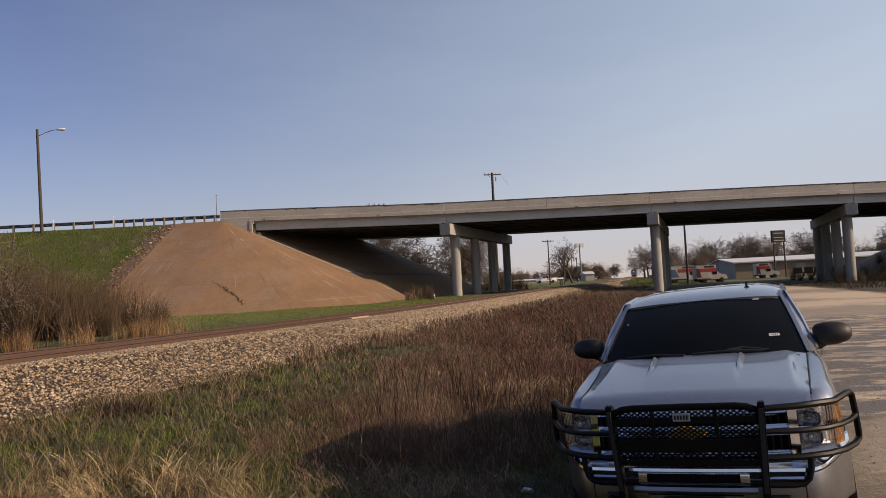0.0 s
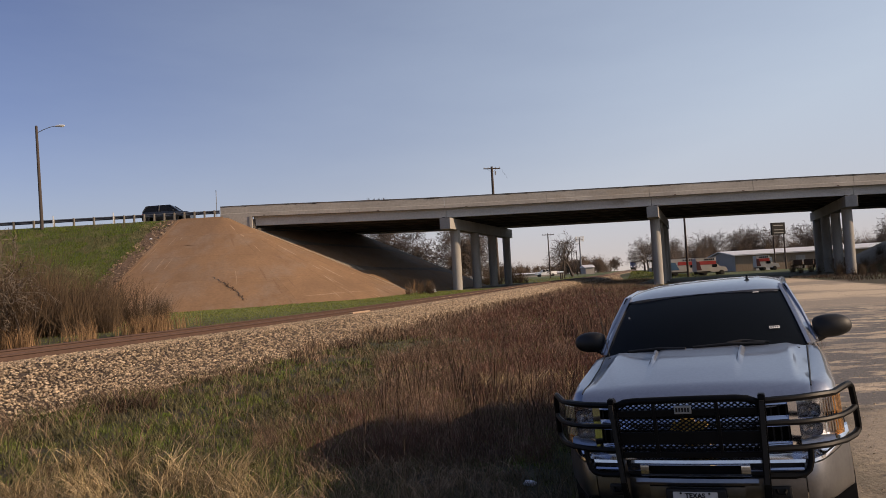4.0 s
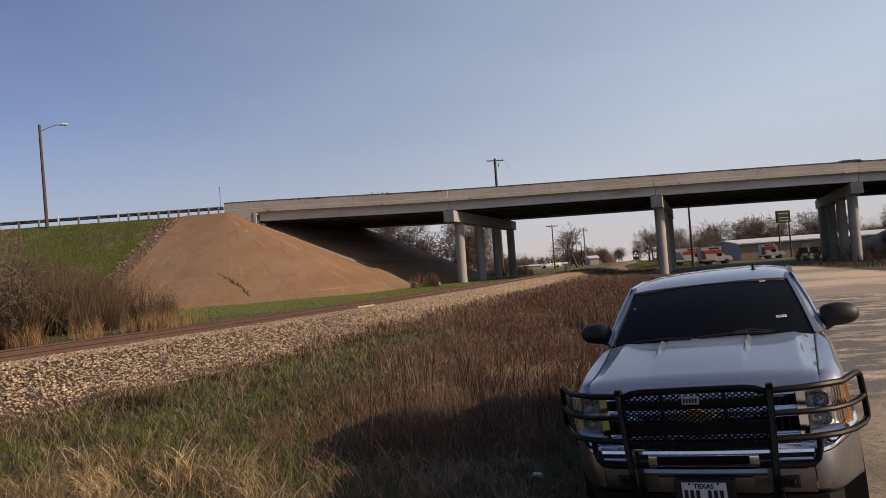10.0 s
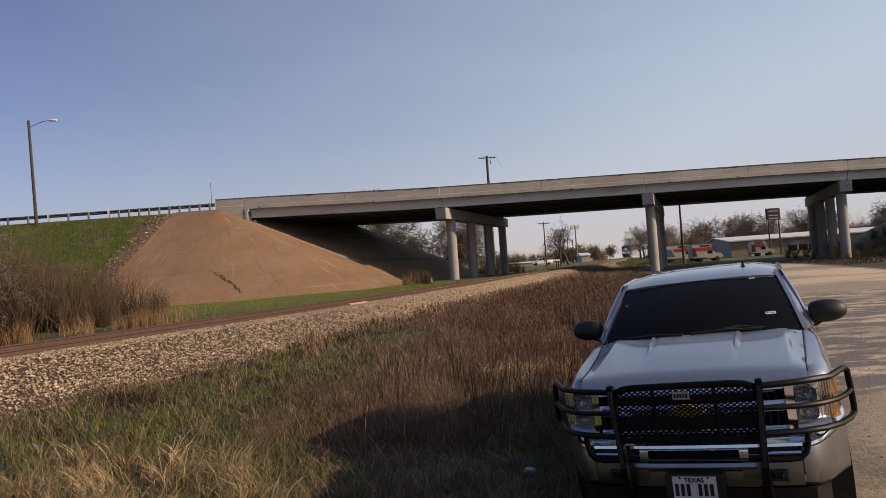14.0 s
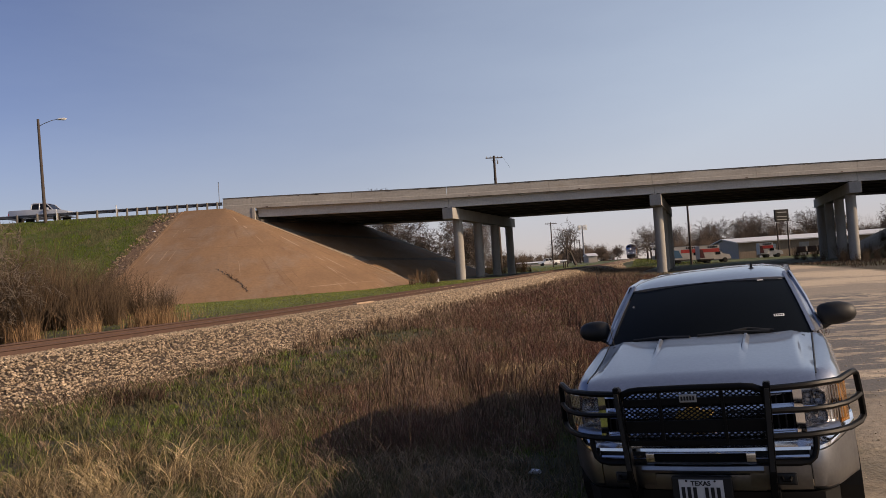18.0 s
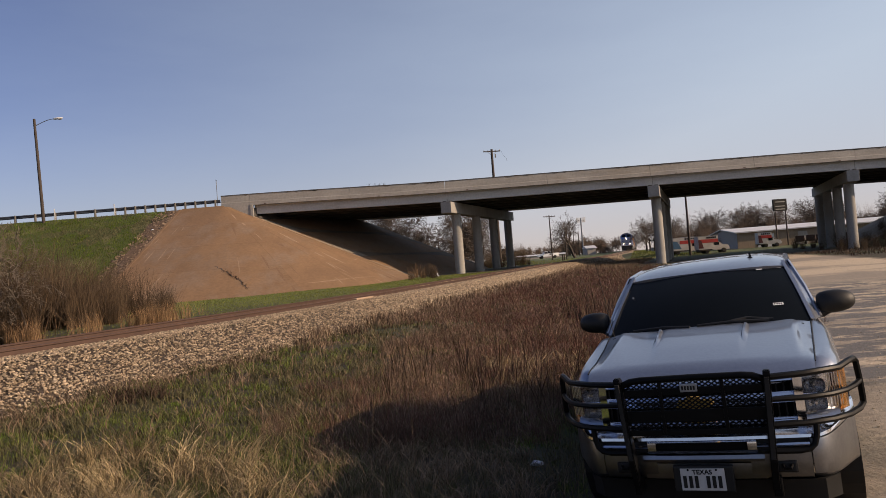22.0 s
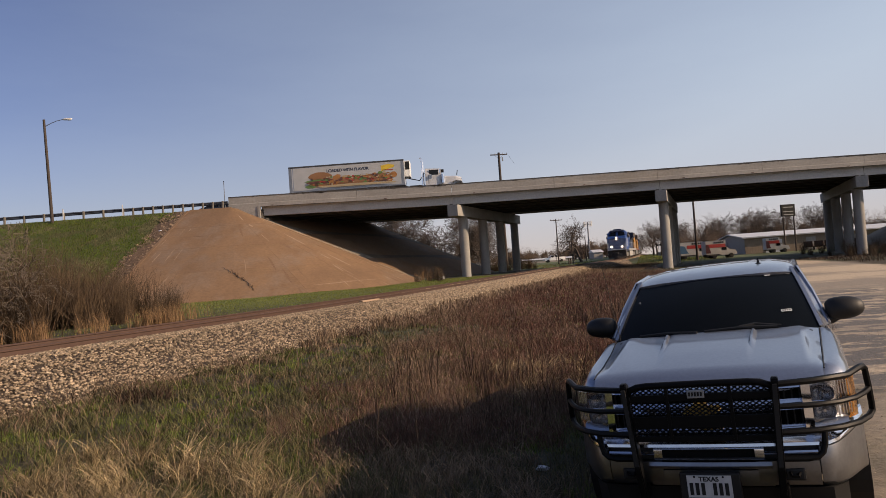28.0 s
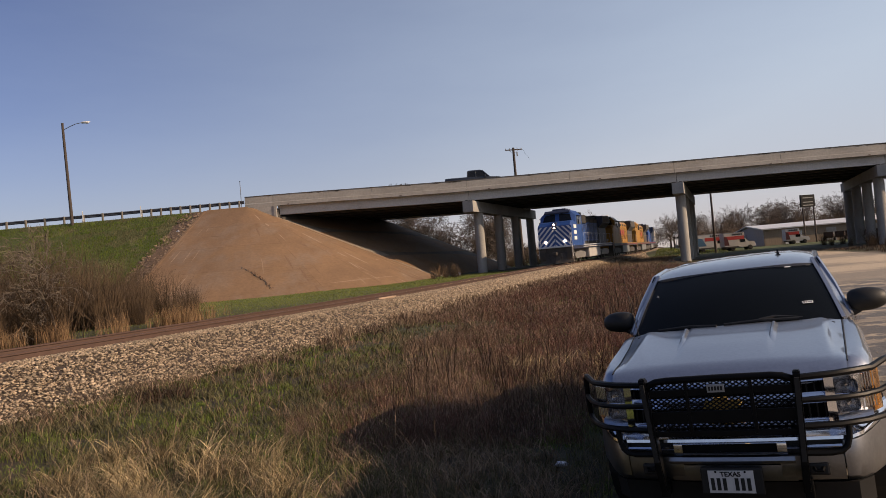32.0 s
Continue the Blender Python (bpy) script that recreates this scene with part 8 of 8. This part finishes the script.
# cell tower
tw = tagged(empty("cell_tower", pose(45.2, 230, ground_z(45, 230))), "grey monopole cell tower with an antenna cluster", "cell tower")
part("mast", tube([(0, 0, -0.5), (0, 0, 12.2)], 0.3, 0.2, 10), GALV_DULL, tw)
part("ring_frame", tube([(1.3 * math.cos(k), 1.3 * math.sin(k), 11.4) for k in (2 * math.pi * i / 12 for i in range(13))], 0.06, sides=5), GALV_DULL, tw)
for i in range(9):
    k = 2 * math.pi * i / 9
    part("antenna", box((1.35 * math.cos(k) - 0.13, 1.35 * math.sin(k) - 0.13, 10.7), (1.35 * math.cos(k) + 0.13, 1.35 * math.sin(k) + 0.13, 12.4), 0.02), WHITE_PLASTIC, tw)

# roadside lamp on a timber pole
lp = tagged(empty("street_lamp", pose(-37.45, 65.0, bank_z(-37.45, 65.0, -1), 0, -1.6, 0)), "street lamp with a cobra head on a timber pole", "street lamp")
part("pole", tube([(0, 0, -1), (0, 0, 5), (0.0, 0, 9.85)], 0.155, 0.11, 12), WOOD_DARK, lp, smooth=True)
arm = part("arm", tube([(0.1, 0, 9.2), (0.7, -0.05, 9.42), (1.35, -0.08, 9.6), (2.0, -0.1, 9.66)], 0.035, 0.03, 8), GALV, lp, "galvanised bracket arm", smooth=True)
hd = ring_loft([[(x, -0.1 + w_ * math.cos(k), 9.64 + h_ * math.sin(k)) for k in (2 * math.pi * i / 12 for i in range(12))] for x, w_, h_ in ((1.85, 0.06, 0.05), (2.0, 0.13, 0.09), (2.3, 0.17, 0.10), (2.6, 0.15, 0.08), (2.75, 0.05, 0.03))])
part("head", hd, WHITE_PLASTIC, arm, "pale cobra head", smooth=True)
part("lens", ring_loft([[(x, -0.1 + w_ * math.cos(k), 9.57 - 0.07 * s_ + 0.02 * math.sin(k)) for k in (2 * math.pi * i / 10 for i in range(10))] for x, w_, s_ in ((2.2, 0.05, 0), (2.35, 0.13, 0.6), (2.55, 0.13, 0.6), (2.68, 0.04, 0))]), WHITE_PLASTIC, arm)

# roadside sign on two posts
sg = tagged(empty("roadside_sign", pose(50.4, 104.6, ground_z(50.4, 104.6) - 0.3, 0, 0, 12)), "tall two-post roadside sign with dark boards", "sign")
for x in (-0.8, 1.0):
    part("post", tube([(x, 0, -0.5), (x, 0, 7.3 if x > 0 else 5.4)], 0.115, 0.10, 10), WOOD_DARK, sg)
SIGN_D = mat("faded_sign_board", (0.02, 0.02, 0.02), (0.035, 0.034, 0.032), 3, 0.8, spec=0.1)
brd = part("board", box((-1.1, -0.2, 5.55), (1.2, 0.1, 7.35), 0.03), SIGN_D, sg, "dark sign board with pale bars")
for z in (6.85, 6.2, 5.75):
    part("letter_bar", box((-0.8, -0.215, z), (0.85, -0.205, z + 0.14)), LOCO_GREY, brd)

# the long metal storehouse
METAL_TAN = mat("tan_wall_sheet", (0.32, 0.24, 0.165), (0.26, 0.195, 0.135), 2, 0.7, stretch=(6, 1, 0.3))
METAL_GREY = mat("grey_wall_sheet", (0.4, 0.365, 0.32), (0.33, 0.3, 0.265), 2, 0.85, stretch=(6, 6, 0.3))
ROOF_W = mat("white_roof_sheet", (0.62, 0.62, 0.62), (0.52, 0.52, 0.52), 2, 0.5, stretch=(4, 1, 1))
hz = ground_z(60, 112)
st_h = tagged(empty("storehouse", pose(46.0, 110.0, hz, 0, 0, -8)), "long tan metal storehouse with a white roof", "building")
W_, D_ = 62.0, 18.0
part("wall", ring_loft([[(0, y, -0.5) for y in (0, 0.2)] + [(0, 0.2, 2.5), (0, 0, 2.5)], [(W_, y, -0.5) for y in (0, 0.2)] + [(W_, 0.2, 2.5), (W_, 0, 2.5)]]), METAL_TAN, st_h, "tan sheet-metal front wall")
part("wall", prism([(0.2, -0.5), (D_, -0.5), (D_, 2.5), (D_ / 2, 3.2), (0.2, 2.55)], 'x', -0.02, 0.2), METAL_GREY, st_h, "grey gable wall")
part("wall", prism([(0.2, -0.5), (D_, -0.5), (D_, 2.5), (D_ / 2, 3.2), (0.2, 2.55)], 'x', W_ - 0.2, W_), METAL_GREY, st_h)
part("wall", box((0, D_ - 0.2, -0.5), (W_, D_, 2.5)), METAL_TAN, st_h)
for y0, z0, y1, z1 in ((-0.4, 2.45, D_ / 2, 3.3), (D_ + 0.4, 2.45, D_ / 2, 3.3)):
    part("roof", ring_loft([[(x, y0, z0), (x, y1, z1), (x, y1, z1 + 0.12), (x, y0, z0 + 0.18)] for x in (-0.4, W_ + 0.3)]), ROOF_W, st_h, "white sheet roof")
for i, x in enumerate((3.0, 9.0, 14.2, 19.8, 25.5, 33, 40)):
    part("roller_door", box((x, -0.06, -0.4), (x + (1.4 if i % 2 else 2.5), 0.0, 2.0), 0.01), METAL_GREY if i % 3 else ROOF_W, st_h, "closed roller door")
for x in (16.5, 27.0):
    part("roof_vent", box((x, 3.5, 2.8), (x + 1.0, 4.5, 3.6), 0.05), ROOF_W, st_h)

# low sheds and a pale roofline far off
for x, y, wd, hgt, lab in ((19.5, 205, 16, 1.15, "long low white shed in the distance"), (41.5, 205, 2.6, 2.4, "small pale shed by the railway")):
    sh = tagged(empty("shed", pose(x, y, ground_z(x, y))), lab, "shed")
    part("wall", box((0, 0, -0.5), (wd, 7, hgt * 0.8), 0.02), METAL_GREY, sh)
    part("roof", prism([(-0.3, hgt * 0.8), (7.3, hgt * 0.8), (3.5, hgt * 1.15)], 'x', -0.3, wd + 0.3), ROOF_W, sh)

# rental vans and box trucks parked by the storehouse
ORANGE = paint("rental_red", (0.45, 0.05, 0.04))
BLUE_PIC = paint("picture_blue", (0.06, 0.14, 0.24))
DARK_PIC = paint("picture_dark_red", (0.10, 0.03, 0.03))
BOX_WHITE = paint("rental_white", (0.50, 0.48, 0.46), 0.5, coat=0.0)


def box_truck(x, y, rot, label, length=5.6, tall=2.5, picture=True, size=1.0):
    t = tagged(empty("box_truck", pose(x, y, ground_z(x, y), 0, 0, rot) @ Matrix.Diagonal((size, size, size, 1))), label, "box truck", "rental trucks")
    bx = part("cargo_box", box((-length, -1.15, 0.65), (0, 1.15, 0.65 + tall), 0.04), BOX_WHITE, t)
    part("attic", box((0, -1.15, 0.65 + tall * 0.68), (0.9, 1.15, 0.65 + tall), 0.06), BOX_WHITE, t)
    red0 = -length + (0.5 if picture else 0.1) * length
    part("stripe", box((red0, -1.17, 0.65 + tall * 0.50), (0.85, -1.152, 0.65 + tall * 0.76)), ORANGE, bx, "red stripe")
    for i in range(5):
        part("letter_bar", box((-0.9 + 0.32 * i, -1.17, 0.65 + tall * 0.82), (-0.68 + 0.32 * i, -1.152, 0.65 + tall * 0.94)), WINDOW, bx)
    part("roof_trim", box((-length, -1.16, 0.65 + tall - 0.03), (0.9, -1.14, 0.65 + tall + 0.05), 0.01), GALV, bx)
    part("skirt", box((-length + 0.2, -1.10, 0.45), (-0.1, 1.10, 0.66), 0.02), GRIME, bx)
    if not picture:
        part("picture", prism([(-length + 0.05, 0.65 + tall * 0.1), (-length + 0.8, 0.65 + tall * 0.1), (-length + 0.5, 0.65 + tall * 0.7), (-length + 0.05, 0.65 + tall * 0.78)], 'y', -1.176, -1.171), DARK_PIC, bx, "dark red picture panel")
    if picture:
        part("picture", prism([(-length + 0.05, 0.95), (-length + 1.9, 0.95), (-length + 1.3, 0.65 + tall * 0.72), (-length + 0.05, 0.65 + tall * 0.80)], 'y', -1.17, -1.152), BLUE_PIC, bx, "blue picture panel")
    part("cab", ring_loft([[(xx, -0.98, 0.5), (xx, 0.98, 0.5), (xx, 0.95, z), (xx, -0.95, z)] for xx, z in ((0.05, 1.95), (0.9, 1.9), (1.5, 1.35), (2.4, 1.2), (2.55, 0.85))]), BOX_WHITE, t)
    part("side_window", box((0.3, -0.99, 1.25), (1.05, -0.955, 1.75), 0.02), WINDOW, t)
    part("windscreen", ring_loft([[(0.96, -0.85, 1.84), (0.96, 0.85, 1.84), (1.5, 0.88, 1.38), (1.5, -0.88, 1.38)], [(0.99, -0.85, 1.87), (0.99, 0.85, 1.87), (1.53, 0.88, 1.41), (1.53, -0.88, 1.41)]]), WINDOW, t)
    for xx in (-length + 1.3, 1.7):
        for s in (-1, 1):
            part("wheel", lathe([(-0.13, 0.2), (-0.13, 0.34), (-0.1, 0.38), (0.1, 0.38), (0.13, 0.34), (0.13, 0.2)], 16, m=pose(xx, s * 0.9, 0.38, 0, 0, 90)), TYRE, t, smooth=True)
    part("bumper", box((2.5, -0.9, 0.45), (2.65, 0.9, 0.7), 0.04), GALV, t)
    return t


box_truck(36.0, 95.0, -4, "white rental box truck with a red stripe", 2.2, 2.1, False, 0.86)
box_truck(34.3, 98.6, -4, "white rental box truck with a blue picture on its side", 3.4, 2.1, True, 0.86)
box_truck(47.6, 104.0, -10, "white rental box truck parked before the storehouse", 1.5, 2.1, False, 0.8)
for x, y, rot, lab in ((28.0, 193, 185, "white pickup truck parked in the meadow"),):
    pk = pickup_car("pickup_truck", lab, WHITE_CAR, "parked cars far off")
    pk.matrix_basis = pose(x, y, ground_z(x, y), 0, 0, rot)
for x, y in ((53.5, 108), (55.0, 108), (56.4, 108), (58, 108), (59.6, 108), (61.2, 108)):
    tl = tagged(empty("garden_trailer", pose(x, y - 1.6 - (x - 46) * 0.14, ground_z(x, y), 0, 0, 60)), "small rusty utility trailer beside the storehouse", "trailer", "trailers in a row")
    part("bed", box((-1.0, -0.6, 0.4), (1.0, 0.6, 0.5), 0.02), RAIL, tl)
    part("fence", box((-1.0, -0.62, 0.5), (1.0, -0.58, 0.95), 0.01), RAIL, tl)
    part("ramp", box((-1.04, -0.6, 0.45), (-1.0, 0.6, 1.3), 0.01), RAIL, tl)
    for s in (-1, 1):
        part("wheel", lathe([(-0.09, 0.15), (-0.09, 0.3), (0.09, 0.3), (0.09, 0.15)], 14, m=pose(0, s * 0.7, 0.3, 0, 0, 90)), TYRE, tl)

# level crossing signal
cx_, cy_ = 49.6, 168.0
cr = tagged(empty("crossing_signal", pose(cx_, cy_, ground_z(cx_, cy_))), "railway crossing signal mast with a crossbuck", "crossing signal")
part("mast", tube([(0, 0, -0.3), (0, 0, 4.6)], 0.07, sides=8), GALV, cr)
for s in (-1, 1):
    part("crossbuck", box((-0.8, -0.1, 4.0), (0.8, -0.06, 4.2), 0.005, m=Matrix.Translation((0, 0, 4.1)) @ pose(0, 0, 0, 0, 40 * s, 0) @ Matrix.Translation((0, 0, -4.1))), WHITE_PLASTIC, cr)
    part("flasher", lathe([(-0.08, 0.15), (0.06, 0.22), (0.06, 0.001)], 12, m=pose(s * 0.4, -0.15, 2.9, 0, 0, -90)), BLACK_PLASTIC, cr)
part("gate_base", box((-0.3, -0.2, -0.2), (0.3, 0.2, 1.2), 0.04), GALV, cr)

# litter
PAPER = mat("crumpled_paper", (0.62, 0.64, 0.68), (0.5, 0.53, 0.6), 8, 0.6)
for x, y, s, lab in ((0.76, 7.25, 0.07, "small crushed drink can in the grass"), (-1.2, 64.0, 0.42, "white plastic bag caught by the bridge bent"), (-25.6, 61.0, 0.16, "scrap of white litter on the bank"), (41.5, 56.0, 0.25, "white bag beside the lot")):
    rnd_ = random.Random(int(x * 10) + 99)
    bm = bmesh.new()
    bmesh.ops.create_icosphere(bm, subdivisions=2, radius=1)
    for v in bm.verts:
        v.co *= 0.7 + 0.5 * rnd_.random()
        v.co = Vector((v.co.x * s, v.co.y * s * 0.7, v.co.z * s * 0.45))
    ob = part("litter", bm, PAPER)
    zz = max(ground_z(x, y), bank_z(x, y, -1) if x < -20 else -9) + s * 0.3
    ob.matrix_basis = pose(x, y, zz, 0, 0, 20)
    tagged(ob, lab, "litter")

# timber ties, laid last
tie = box((-1.3, -0.11, -0.36), (1.3, 0.11, -0.17), 0.01)
tm = bpy.data.meshes.new("tie")
tie.to_mesh(tm)
tie.free()
tm.materials.append(TIE)
yv = -6.0
rnd_ = random.Random(12)
for i in range(200):
    y = yv + 0.53 * i
    s = math.degrees(math.atan(track_x(y + 0.5) - track_x(y - 0.5)))
    share("tie", tm, track, pose(track_x(y), y, track_z(y) + 0.01 * rnd_.random(), 0, 0, -s + rnd_.gauss(0, 0.6)))
# a raw-timber plank lying by the near rail
for y, l_ in ((27.6, 0.72),):
    p0 = along(y, 1.12, -0.11)
    pk = tagged(part("plank", box((-l_, -0.08, 0), (l_, 0.08, 0.06), 0.01), mat("raw_timber", (0.42, 0.30, 0.20), (0.34, 0.24, 0.16), 4, 0.85, stretch=(1, 8, 8))), "raw timber plank lying by the rail", "plank")
    pk.matrix_basis = pose(*p0, 0, 0, 69.5)


def motions():
    """The train rolls in at a steady pace; road traffic crosses the bridge from one end to the other."""
    def on_track(y_nose, back):
        y = y_nose
        left = back
        while left > 0:                      # walk back along the curve
            s = track_x(y + 0.5) - track_x(y - 0.5)
            k = min(left, 2.0)
            y += k / math.sqrt(1 + s * s)
            left -= k
        s = track_x(y + 6) - track_x(y - 6)
        g = (track_z(y + 6) - track_z(y - 6)) / 12.8
        return pose(track_x(y), y, track_z(y), math.degrees(math.atan(g)), 0, -math.degrees(math.atan(s / 12)))
    times = [i * 2.0 for i in range(12)] + [24 + i for i in range(9)]
    for thing, back in train:
        walk(thing, [(t, on_track(59.4 + 13.4 * min(32 - t, 2) + 12.6 * max(30 - t, 0), back)) for t in times])

    def road(x):
        return (deck_z(x) if -21 < x < 66 else ROAD_Z + 0.08) + 0.03
    for thing, v, x0, y in ((suv1, 18.16, -99.8, 69.3), (car2, 17.73, -126.82, 69.3), (car3, 20.7, -164.6, 71.5), (car4, 19.0, -256.0, 74.6), (car7, 14.0, -416.4, 74.6),
                            (pick5, 25.23, -494.2, 69.2), (pick6, 26.88, -858.9, 69.2), (lorry, 24.88, -712.2, 69.3)):
        ts = sorted({0.0, 32.0, *[min(max((x - x0) / v, 0), 32) for x in (-70, -45, -21, -10, 2, 20, 40, 60, 90)]})
        walk(thing, [(t, pose(x0 + v * t, y, road(min(max(x0 + v * t, -60), 90)))) for t in ts])


motions()
